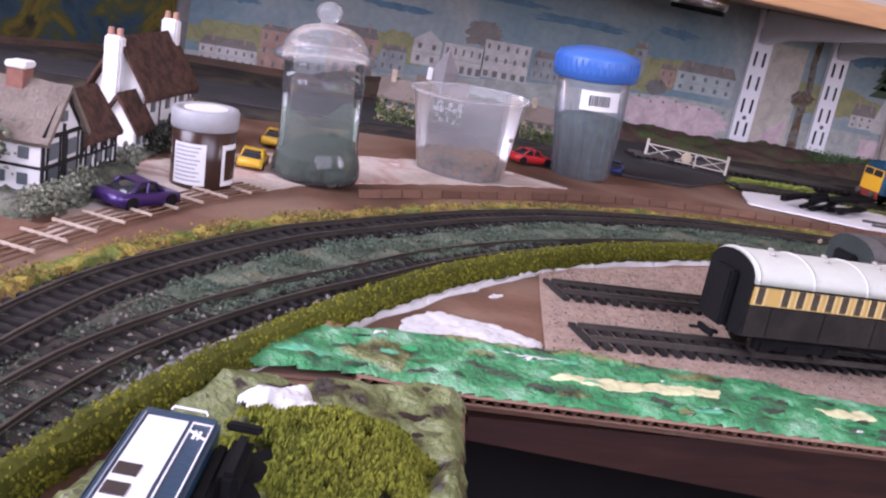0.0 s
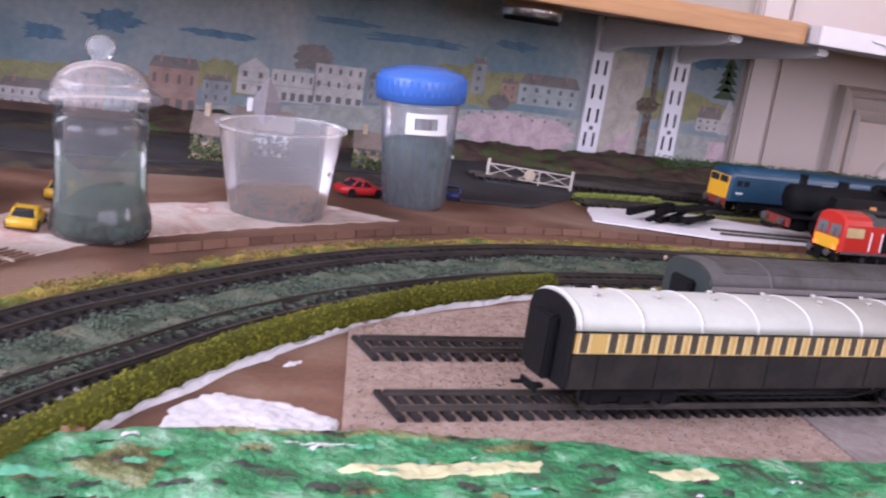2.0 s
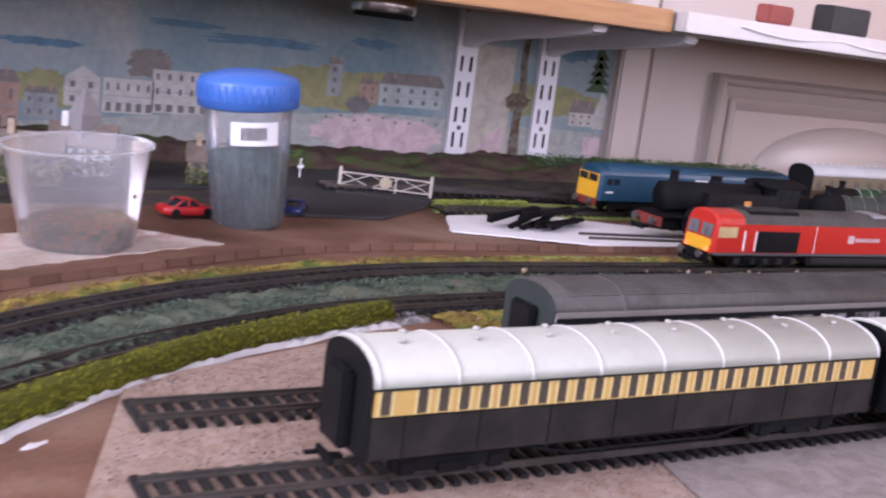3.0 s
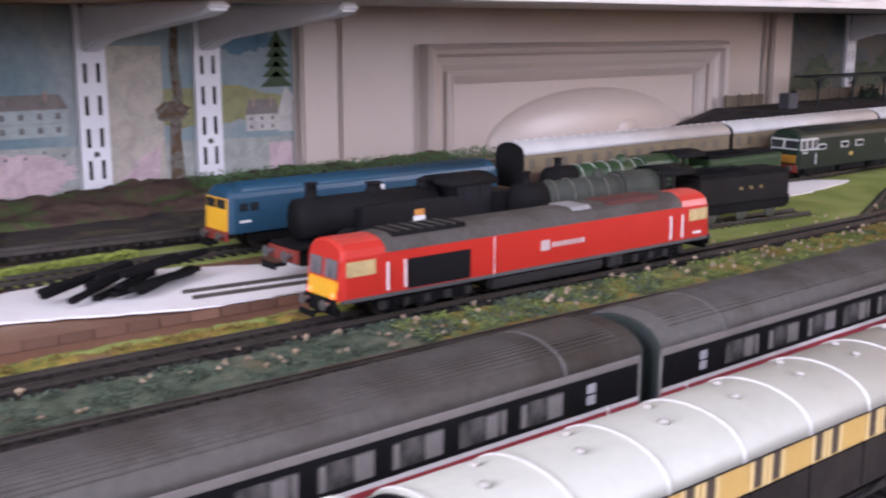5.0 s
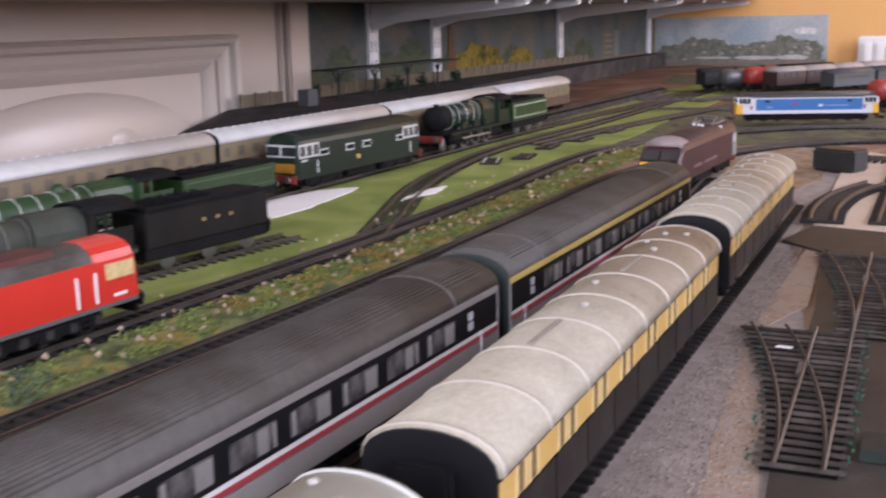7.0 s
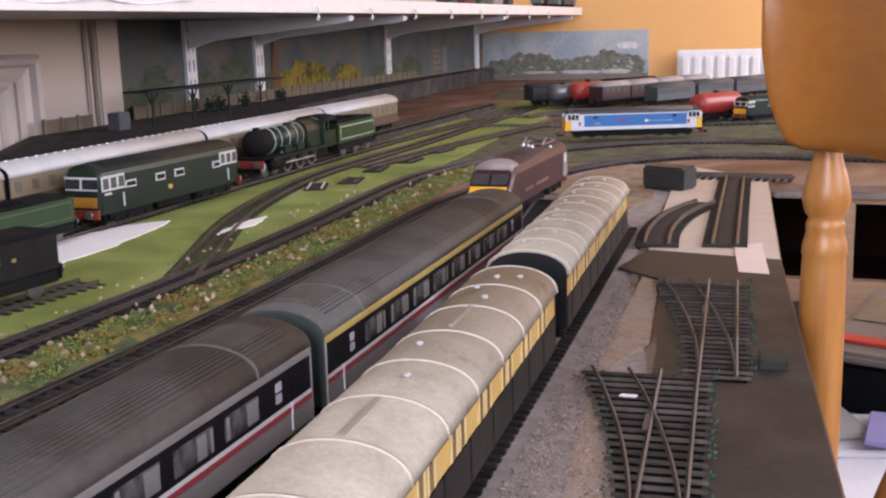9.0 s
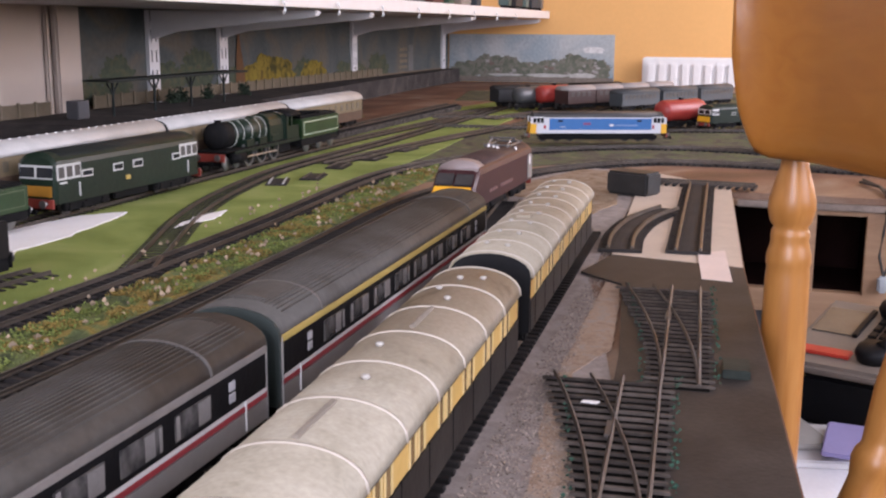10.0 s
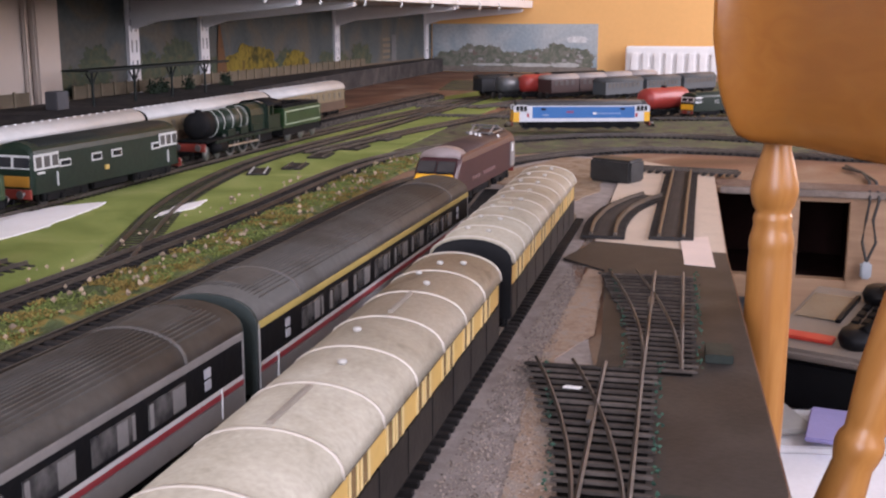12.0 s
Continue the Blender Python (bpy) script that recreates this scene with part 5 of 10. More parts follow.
# edging planks and lying fence
wall_line = [p for p in spline([(-0.0227, 0.6354), (0.1001, 0.6904), (0.214, 0.7323), (0.3242, 0.7467), (0.4335, 0.7419), (0.6663, 0.7318)], 0.018)]
edging = thing("plank_edging", Matrix(), "low brown wooden plank edging beside the main line", "edging")
pl = None
for p, q in zip(wall_line, wall_line[1:]):
    a = math.degrees(math.atan2(q.y - p.y, q.x - p.x))
    m = pose(p.x, p.y, 0.0, 6 * noise.noise(Vector((p.x * 77, 0, 0))) - 18, 0, a + 2 * noise.noise(Vector((p.x * 55, 1, 0))))
    if pl is None:
        pl = part("plank", boxed(0.0003, 0.0177, -0.0009, 0.0009, 0.0, 0.0055, 0.0002), mat("edging_wood", (0.16, 0.085, 0.055), 0.7, var=0.2, obj_random=0.25), edging)
        pl.matrix_basis = m
    else:
        twin(pl, m)
fence = thing("fence", Matrix(), "brown rustic model fence lying flat on the board", "fence")
fl = spline([(-0.2403, 0.3916), (-0.2107, 0.4411), (-0.1612, 0.5181), (-0.1144, 0.5782), (-0.0818, 0.614)], 0.004)
fn = normals(fl)
for k in range(5):
    bm = tube(bmesh.new(), [(*(p + nn * (0.004 + 0.0045 * k + 0.0006 * math.sin(i * 0.4 + k))), 0.0022) for i, (p, nn) in enumerate(zip(fl, fn))], 0.0007, 5)
    part("fence_rail", bm, FENCEWOOD, fence)
for i in range(3, len(fl), 6):
    a, b = fl[i] + fn[i] * 0.001, fl[i] + fn[i] * 0.025
    part("fence_post", tube(bmesh.new(), [(a.x, a.y, 0.003), (b.x, b.y, 0.003)], 0.0009, 5), mat("pale_fence", (0.45, 0.36, 0.28), 0.7), fence)

# ---- rolling stock ----
def roof_arc(w, ze, zt, n=12):
    """The upper half of a section, from one eave over the top to the other."""
    return [(-w * math.cos(math.pi * k / n), ze + (zt - ze) * math.sin(math.pi * k / n) ** 0.85) for k in range(n + 1)]


def bogie(root, x, w=0.011, z=0.0, wheels=2, base=0.034):
    bm = bmesh.new()
    for s in (-1, 1):
        box(bm, x - base / 2 - 0.006, x + base / 2 + 0.006, s * w - 0.0012, s * w + 0.0012, z + 0.004, z + 0.0095, 0.0006)
        for k in range(wheels):
            wx = x - base / 2 + base * k / max(1, wheels - 1)
            box(bm, wx - 0.003, wx + 0.003, s * w - 0.002, s * w + 0.002, z + 0.003, z + 0.008, 0.0005)
        box(bm, x - 0.006, x + 0.006, s * w - 0.0022, s * w + 0.0022, z + 0.003, z + 0.007, 0.0005)
    box(bm, x - 0.008, x + 0.008, -w, w, z + 0.006, z + 0.012)
    b = part("bogie", bm, SOOT, root)
    for k in range(wheels):
        wx = x - base / 2 + base * k / max(1, wheels - 1)
        bm = bmesh.new()
        for s in (-1, 1):
            cyl(bm, 0.0058, 0.0058, 0.0022, pose(wx, s * 0.0083 + 0.0011, z + 0.0058, 90), 20)
        cyl(bm, 0.001, 0.001, 0.017, pose(wx, 0.0085, z + 0.0058, 90), 8)
        part("wheelset", bm, mat("wheel_metal", (0.06, 0.055, 0.05), 0.4, 0.6), b)
    return b


def coupling(root, x, d):
    bm = bmesh.new()
    box(bm, min(x, x + d * 0.007), max(x, x + d * 0.007), -0.0015, 0.0015, 0.006, 0.0075)
    box(bm, x + d * 0.006 - 0.0007, x + d * 0.006 + 0.0007, -0.006, 0.006, 0.006, 0.009)
    box(bm, min(x + d * 0.006, x + d * 0.011), max(x + d * 0.006, x + d * 0.011), 0.004, 0.006, 0.006, 0.007)
    part("coupling", bm, SOOT, root)


COACHWIN = mat("brown_window", (0.05, 0.037, 0.03), 0.25, var=0.3, coarse=90, col2=(0.12, 0.09, 0.06), bump=0)


AMBERWIN = mat("amber_window", (0.22, 0.135, 0.05), 0.25, var=0.3, coarse=90, col2=(0.12, 0.08, 0.04), bump=0)
PALECREAM = mat("pale_cream_paint", (0.66, 0.50, 0.22), 0.4, var=0.06)


def gwr_coach(x0, length, y, dz, roofmat, label, vents, ribs, pattern, kind_box=(), yaw=0.0, s=1.06):
    """Chocolate and cream coach with a ribbed roof."""
    root = thing("railway_coach", pose(x0, y, dz, 0, 0, yaw) @ Matrix.Scale(s, 4), label, "coach", "chocolate and cream coaches")
    L, W = length, 0.0178
    zb, zc, ze, zt = 0.0115, 0.0262, 0.0358, 0.0462
    part("lower_side", boxed(0.0, L, -W, W, zb, zc, 0.0006), BROWNPLAS, root, "dark chocolate lower body")
    up = part("upper_side", boxed(0.0008, L - 0.0008, -W + 0.0003, W - 0.0003, zc, ze - 0.0005), CREAMPLAS, root, "cream-yellow upper body")
    part("cantrail", boxed(0.0, L, -W - 0.0003, W + 0.0003, ze - 0.0012, ze, 0.0002), BROWNPLAS, root)
    bm = prism(bmesh.new(), [(y_, z_) for y_, z_ in roof_arc(W + 0.0008, ze, zt)], 0.0, L)
    rf = part("roof", bm, roofmat, root, "dusty off-white roof", True)
    for xe in (-0.0012, L):
        part("coach_end", prism(bmesh.new(), [(-W + 0.0004, zb), *roof_arc(W - 0.0002, ze, zt - 0.0007), (W - 0.0004, zb)], xe, xe + 0.0012), BLACK, root, "black coach end")
        g = 0.0045
        part("gangway", boxed(xe - g if xe < 0 else xe + 0.0012, xe if xe < 0 else xe + 0.0012 + g, -0.0075, 0.0075, 0.012, 0.038, 0.001), BLACK, root, "black corridor gangway")
    ribmat = mat("roof_rib_white", (0.64, 0.64, 0.60), 0.5, var=0.04) if roofmat is ROOFWHITE else mat("roof_rib_cream", (0.49, 0.44, 0.37), 0.5, var=0.04)
    for r in ribs:
        bm = bmesh.new()
        pa = roof_arc(W + 0.0012, ze, zt + 0.0004, 14)
        pb = roof_arc(W + 0.0005, ze - 0.0002, zt - 0.0004, 14)
        prism(bm, pa + pb[::-1], r - 0.0004, r + 0.0004)
        part("roof_rib", bm, ribmat, rf, "", True)
    vent = None
    for vx, vy in vents:
        zz = ze + (zt - ze) * max(0.0, 1 - (vy / W) ** 2) ** 0.5
        m = pose(vx, vy, zz - 0.0006)
        if vent is None:
            bm = bmesh.new()
            lathe(bm, [(0.0, 0.0), (0.0010, 0.0), (0.0009, 0.0009), (0.0014, 0.0011), (0.0012, 0.0018), (0.0, 0.0021)], 12)
            vent = part("roof_vent", bm, mat("vent_white", (0.42, 0.40, 0.36), 0.5, var=0.05), rf, "small white shell vent", True)
            vent.matrix_basis = m
        else:
            twin(vent, m, rf)
    for a, b, c_, d_ in kind_box:
        part("roof_hatch", boxed(a, b, c_, d_, zt - 0.002, zt + 0.0009, 0.0003), mat("dusty_roof_bar", (0.29, 0.255, 0.21), 0.6, var=0.1) if b - a > 0.02 else roofmat, rf, "raised roof hatch")
    win = None
    for s in (-1, 1):
        for a, b in pattern:
            bm = boxed(0, b - a, 0, 0.0006, zc + 0.0005, ze - 0.0014)
            o = part("window", bm, COACHWIN if roofmat is ROOFWHITE else AMBERWIN, up)
            o.matrix_basis = pose(a, -W + 0.0001 if s < 0 else W - 0.0007, 0)
            for c_, w_ in ((a - 0.0011, 0.0010), (b + 0.0001, 0.0010)) if len(pattern) > 20 else ((a - 0.0019, 0.0018), (b + 0.0001, 0.0018)):
                o = part("door_pillar", boxed(0, w_, 0, 0.0006, zc + 0.0002, ze - 0.0013), PALECREAM, up)
                o.matrix_basis = pose(c_, -W - 0.0001 if s < 0 else W - 0.0005, 0)
    for k in range(int(L / 0.028)):
        bm = boxed(0.012 + k * 0.028, 0.0123 + k * 0.028, -W - 0.0002, W + 0.0002, zb + 0.001, zc)
        part("door_line", bm, SOOT, root)
    for bx in (0.035, L - 0.035):
        bogie(root, bx)
    part("underframe", boxed(0.06, L - 0.06, -0.008, 0.008, 0.006, 0.0118, 0.001), SOOT, root)
    tr = bmesh.new()
    for s in (-1, 1):
        tube(tr, [(0.055, s * 0.014, zb), (0.08, s * 0.014, 0.0062), (L - 0.08, s * 0.014, 0.0062), (L - 0.055, s * 0.014, zb)], 0.0006, 6)
    part("truss_rod", tr, SOOT, root)
    coupling(root, 0, -1)
    return root


def triplets(L, n, lead=0.008):
    """Two narrow doorlights to a compartment, a wide panel between them and the next pair."""
    out = []
    p = (L - 2 * lead) / n
    for k in range(n):
        a = lead + k * p
        out += [(a + p * 0.14, a + p * 0.27), (a + p * 0.43, a + p * 0.56)]
    return out


def close_set(L, n):
    """Evenly set tall windows after a plain panel at the end."""
    p = (L - 0.022) / n
    return [(0.003, 0.0065)] + [(0.016 + p * k, 0.016 + p * k + p * 0.46) for k in range(n)]


def vents_for(L, n):
    out = []
    for k in range(n):
        x = L * (k + 0.5) / n
        out += [(x, -0.0045), (x + 0.006, 0.006)]
    return out


for k, (x0, L, y0, yaw, nr) in enumerate(((0.0985, 0.2300, 0.3955, -0.9, 8), (0.3535, 0.2440, 0.3880, -0.6, 8), (0.6430, 0.2630, 0.3850, 3.0, 8), (0.9540, 0.2370, 0.4015, 3.3, 9))):
    ribs = [0.0015 + (L - 0.003) * q / nr for q in range(nr + 1)]
    vents = vents_for(L, 8) if k != 2 else [(L * 0.44, -0.002), (L * 0.56, 0.004), (L * 0.79, -0.002), (L * 0.85, 0.005), (L * 0.912, 0.001), (L * 0.931, -0.007)]
    hatches = [(), (), ((L * 0.262, L * 0.365, -0.0008, 0.0008), (L * 0.640, L * 0.738, -0.0008, 0.0008)), ((L * 0.38, L * 0.42, -0.002, 0.005),)][k]
    gwr_coach(x0, L, y0, (0.0064, 0.0060, 0.0056, 0.0056)[k], ROOFWHITE if k < 2 else ROOFCREAM, "chocolate and cream coach with white ribbed roof standing in a siding" if k < 2 else "chocolate and cream coach with dusty cream ribbed roof", vents, ribs, close_set(L, 27) if k == 0 else triplets(L, 8 if k < 3 else 6), hatches, yaw)


CURTAIN = mat("pale_curtain", (0.25, 0.235, 0.225), 0.4, var=0.2, scale=700)


def mk2_coach(x0, length, y, dz, yaw, stripe, label):
    """Grey-roofed express coach with a dark window band."""
    root = thing("express_coach", pose(x0, y, dz, 0, 0, yaw) @ Matrix.Scale(1.07, 4), label, "coach", "grey express coaches")
    L, W = length, 0.0182
    zb, zr, zw, ze, zt = 0.0105, 0.0185, 0.0218, 0.0355, 0.0455
    part("lower_side", boxed(0.0, L, -W, W, zb, zr, 0.0006), SILVER, root, "silver-grey lower body")
    part("red_stripe", boxed(0.0001, L - 0.0001, -W - 0.0001, W + 0.0001, zr, zr + 0.0018), CRIMSON, root, "crimson waist stripe")
    part("white_stripe", boxed(0.0001, L - 0.0001, -W, W, zr + 0.0018, zw), WHITE, root, "thin white waist stripe")
    band = part("window_band", boxed(0.0002, L - 0.0002, -W + 0.0001, W - 0.0001, zw, ze - 0.002), BLACK, root, "black window band")
    part("cantrail_stripe", boxed(0.0, L, -W - 0.0003, W + 0.0003, ze - 0.002, ze + 0.0006, 0.0003), stripe, root)
    rf = part("roof", prism(bmesh.new(), roof_arc(W, ze, zt), 0.0, L), ROOFGREY, root, "dark grey ribbed roof", True)
    bm = bmesh.new()
    for a in range(-9, 10):
        yy = a * 0.0016
        zz = ze + (zt - ze) * max(0.0, 1 - (yy / W) ** 2) ** 0.42
        box(bm, 0.008, L - 0.008, yy - 0.0002, yy + 0.0002, zz - 0.0006, zz + 0.0003)
    tagged(part("roof_ribbing", bm, ROOFGREY, rf), kind="stuff")
    for a, b in ((0.012, 0.035), (L - 0.035, L - 0.012)):
        bm = prism(bmesh.new(), [(y_, z_) for y_, z_ in roof_arc(W * 0.62, ze + 0.0055, zt + 0.0006)], a, b)
        part("roof_hatch", bm, ROOFGREY, rf, "raised roof hatch")
        bm = prism(bmesh.new(), [(y_, z_) for y_, z_ in roof_arc(W * 1.01, ze + 0.0005, zt + 0.0005)], b + 0.0005 if a < 0.05 else a - 0.0017, b + 0.0017 if a < 0.05 else a - 0.0005)
        part("roof_seam", bm, mat("pale_seam", (0.105, 0.10, 0.095), 0.5), rf)
    for xe, d in ((-0.0014, -1), (L, 1)):
        part("coach_end", prism(bmesh.new(), [(-W + 0.0004, zb), *roof_arc(W - 0.0003, ze, zt - 0.0008), (W - 0.0004, zb)], xe, xe + 0.0014), mat("dark_green_end", (0.035, 0.045, 0.042), 0.4), root, "dark grey-green coach end")
        part("gangway", boxed(xe - 0.004 if d < 0 else xe + 0.0014, xe if d < 0 else xe + 0.0054, -0.008, 0.008, 0.011, 0.036, 0.001), BLACK, root, "black corridor gangway")
        part("end_pillar", boxed(0 if d < 0 else L - 0.0008, 0.0008 if d < 0 else L, -W - 0.0002, W + 0.0002, zb, ze, 0.0002), SILVER, root)
    n = 8
    for s in (-1, 1):
        yy = -W - 0.0002 if s < 0 else W - 0.0004
        for k in range(n):
            a = 0.034 + (L - 0.068) * k / n
            w = (L - 0.068) / n
            o = part("window", boxed(0, w * 0.76, 0, 0.0006, zw + 0.0016, ze - 0.0042, 0.0002), INTERIOR, band)
            o.matrix_basis = pose(a + w * 0.12, yy, 0)
            for c0, c1 in ((0.02, 0.12), (0.62, 0.97)) if k % 3 else ((0.55, 0.80), (0.90, 0.98)):
                q = part("curtain", boxed(w * 0.76 * c0, w * 0.76 * c1, -0.0001, 0.0004, zw + 0.0019, ze - 0.0046, 0.0001), CURTAIN, o)
                q.matrix_basis = pose(0, 0 if s < 0 else 0.0003, 0)
        for a in (0.022, L - 0.026):
            for h in (0.0, 0.0038):
                o = part("toilet_window", boxed(0, 0.004, 0, 0.0006, zw + 0.0024 + h, zw + 0.0055 + h, 0.0002), mat("frosted_white", (0.42, 0.42, 0.44), 0.3, var=0.03), band)
                o.matrix_basis = pose(a, yy, 0)
        for a in (0.0145, L - 0.016):
            o = part("door_handrail", boxed(0, 0.0007, 0, 0.0006, zb + 0.0015, zw, 0.0001), WHITE, root)
            o.matrix_basis = pose(a, yy - 0.0002 if s < 0 else yy + 0.0002, 0)
    for bx in (0.04, L - 0.04):
        bogie(root, bx)
    part("underframe", boxed(0.07, L - 0.07, -0.013, 0.013, 0.005, 0.0108, 0.001), SOOT, root)
    coupling(root, 0, -1)
    return root


for k, (x0, L, y0, yaw) in enumerate(((0.2230, 0.2630, 0.4680, -0.2), (0.5150, 0.2830, 0.4665, 0.0), (0.8300, 0.2900, 0.4665, 1.2))):
    mk2_coach(x0, L, y0, 0.0062, yaw, mat("dusty_cantrail", (0.21, 0.19, 0.175), 0.5, var=0.15) if k < 2 else mat("yellow_cantrail", (0.45, 0.34, 0.10), 0.45), "dark grey roofed express coach with black window band and crimson stripe" if k < 2 else "express coach with yellow cantrail stripe and black window band")


# ---- locomotives ----
def ring_sec(w, zb, ze, zt, n=8, lean=0.0):
    """A closed section: straight sides and an arched roof."""
    return [(-w, zb), *[(y, z) for y, z in roof_arc(w - lean, ze, zt, n)], (w, zb)]


def station(bm_list, bm):
    rings = [[bm.verts.new((x + (dx * (z - prof[0][1])), y, z)) for y, z in prof] for x, dx, prof in bm_list]
    n = len(rings[0])
    for a, b in zip(rings, rings[1:]):
        for k in range(n):
            bm.faces.new((a[k], a[(k + 1) % n], b[(k + 1) % n], b[k]))
    bm.faces.new(rings[0][::-1])
    bm.faces.new(rings[-1])
    bmesh.ops.recalc_face_normals(bm, faces=bm.faces[:])
    return bm


def buffers(root, x, d, z=0.011, beam=REDBUF):
    part("buffer_beam", boxed(min(x, x + d * 0.0015), max(x, x + d * 0.0015), -0.0145, 0.0145, z - 0.0035, z + 0.0025, 0.0003), beam, root)
    for s in (-1, 1):
        bm = cyl(bmesh.new(), 0.0011, 0.0011, 0.005, pose(x, s * 0.0095, z, 0, 90 * d, 0), 10)
        cyl(bm, 0.0027, 0.0027, 0.0008, pose(x + d * 0.005, s * 0.0095, z, 0, 90 * d, 0), 16)
        part("buffer", bm, mat("buffer_steel", (0.25, 0.25, 0.25), 0.35, 0.8), root)
    bm = boxed(min(x, x + d * 0.009), max(x, x + d * 0.009), -0.0012, 0.0012, z - 0.006, z - 0.0045)
    box(bm, min(x + d * 0.008, x + d * 0.009), max(x + d * 0.008, x + d * 0.009), -0.007, 0.007, z - 0.006, z - 0.003)
    part("coupling", bm, SOOT, root)


def side_piece(root, name, material, x0, x1, z0, z1, w, t=0.0005, both=True, label="", bev=0.0):
    """A thin panel on the body side."""
    for s in (-1, 1) if both else (-1,):
        o = part(name, boxed(x0, x1, -t if s < 0 else 0, 0 if s < 0 else t, z0, z1, bev), material, root, label)
        o.matrix_basis = pose(0, s * w, 0)


# --- the red freight diesel, as it stands in the middle of the shot
LOCO_X, LOCO_L = 0.525, 0.285


def red_diesel():
    L, W = LOCO_L, 0.0160
    root = thing("diesel_locomotive", pose(LOCO_X, OUT_Y + 0.006, 0.0054, 0, 0, -2.0) @ Matrix.Scale(1.06, 4), "red diesel freight locomotive with grey roof and yellow front", "locomotive")
    zb, ze, zt = 0.0125, 0.0335, 0.0425
    cab = ring_sec(W, zb, ze, zt - 0.0005, 8)
    low_ = ring_sec(W - 0.0012, zb, ze - 0.0015, zt - 0.0018, 8)
    part("body_side", station([(0.0, 0.10, low_), (0.004, 0.0, cab), (0.012, 0.0, cab), (0.028, 0.0, cab)], bmesh.new()), RED, root, "bright red cab")
    part("body_side", station([(L - 0.028, 0, cab), (L - 0.012, 0, cab), (L - 0.004, 0, cab), (L, -0.10, low_)], bmesh.new()), RED, root, "bright red cab")
    part("body_side", boxed(0.028, L - 0.028, -W, W, zb, ze + 0.0005, 0.0003), RED, root, "bright red body side")
    rf = part("roof", prism(bmesh.new(), [(-W, ze + 0.0004), (-W + 0.003, zt - 0.0035), (-0.006, zt - 0.0005), (0.006, zt - 0.0005), (W - 0.003, zt - 0.0035), (W, ze + 0.0004)], 0.028, L - 0.028), ROOFGREY, root, "grey sloping roof")
    for a, b, m_ in ((0.036, 0.085, SOOT), (0.195, 0.240, mat("rusty_exhaust", (0.10, 0.035, 0.03), 0.6, var=0.2)), (0.165, 0.180, mat("roof_hatch_grey", (0.25, 0.25, 0.25), 0.5))):
        part("roof_panel", prism(bmesh.new(), [(-0.011, zt - 0.003), (-0.009, zt - 0.0002), (0.009, zt - 0.0002), (0.011, zt - 0.003)], a, b), m_, rf)
    for k in range(6):
        part("roof_grille_bar", boxed(0.040 + 0.0075 * k, 0.0405 + 0.0075 * k, -0.0095, 0.0095, zt - 0.001, zt + 0.0003), ROOFGREY, rf)
    part("sole_bar", boxed(0.002, L - 0.002, -W - 0.0004, W + 0.0004, zb - 0.0016, zb + 0.0004, 0.0003), mat("grey_sole", (0.10, 0.10, 0.10), 0.6), root)
    # fronts
    for xe, d in ((0.0, 1), (L, -1)):
        fx = xe - d * 0.0003
        part("front_panel", boxed(min(fx, fx + d * 0.003), max(fx, fx + d * 0.003), -W + 0.0026, W - 0.0026, zb - 0.002, zb + 0.0095, 0.0008), YELLOW, root, "yellow warning panel")
        for s in (-1, 1):
            o = part("front_window", boxed(-0.0004, 0.0004, -0.0055, 0.0055, 0, 0.0095, 0.0003), mat("front_glass", (0.16, 0.15, 0.15), 0.15, var=0.2), root)
            o.matrix_basis = pose(xe + d * 0.0006, s * 0.0070, zb + 0.0105, 0, d * 6)
            part("wiper", boxed(-0.0007, -0.0003, -0.0002, 0.0002, 0, 0.006), SOOT, o)
            bm = cyl(bmesh.new(), 0.0014, 0.0014, 0.0008, pose(fx, s * 0.0105, zb + 0.0022, 0, -90 * d, 0), 14)
            lampm = mat("red_tail_lamp", (0.8, 0.05, 0.02), 0.3)
            part("tail_lamp", bm, TAIL if d > 0 else lampm, root, "small lit red tail lamp" if d > 0 else "")
        buffers(root, xe - d * 0.0005, -d, 0.0105, SOOT)
        part("plough", boxed(min(xe, xe + d * 0.002), max(xe, xe + d * 0.002), -0.014, 0.014, 0.004, 0.0085, 0.0006), SOOT, root)
    # sides
    for a, b in ((0.004, 0.0215), (L - 0.0215, L - 0.004)):
        side_piece(root, "cab_window", GLASSWIN, a, b, zb + 0.0115, zb + 0.0192, W, 0.0006, bev=0.0002)
    for a in (0.0285, 0.0395, L - 0.0395, L - 0.0285):
        side_piece(root, "handrail", WHITE, a, a + 0.0009, zb + 0.002, zb + 0.0165, W, 0.0009)
    side_piece(root, "grille_panel", BLACK, 0.0415, 0.083, zb + 0.001, zb + 0.0165, W, 0.0005, label="black radiator grille")
    side_piece(root, "lining", WHITE, 0.100, 0.1004, zb, ze, W, 0.0003)
    side_piece(root, "emblem", mat("faded_white", (0.56, 0.44, 0.42), 0.5), 0.135, 0.1415, zb + 0.0085, zb + 0.0145, W, 0.0004, label="white square emblem")
    for k in range(8):
        side_piece(root, "lettering_bar", mat("faded_white", (0.56, 0.44, 0.42)), 0.1432 + 0.0034 * k, 0.1456 + 0.0034 * k, zb + 0.0098, zb + 0.0126, W, 0.0004)
    for k in range(4):
        side_piece(root, "number_bar", WHITE, L - 0.017 + 0.002 * k, L - 0.0155 + 0.002 * k, zb + 0.003, zb + 0.0045, W, 0.0004)
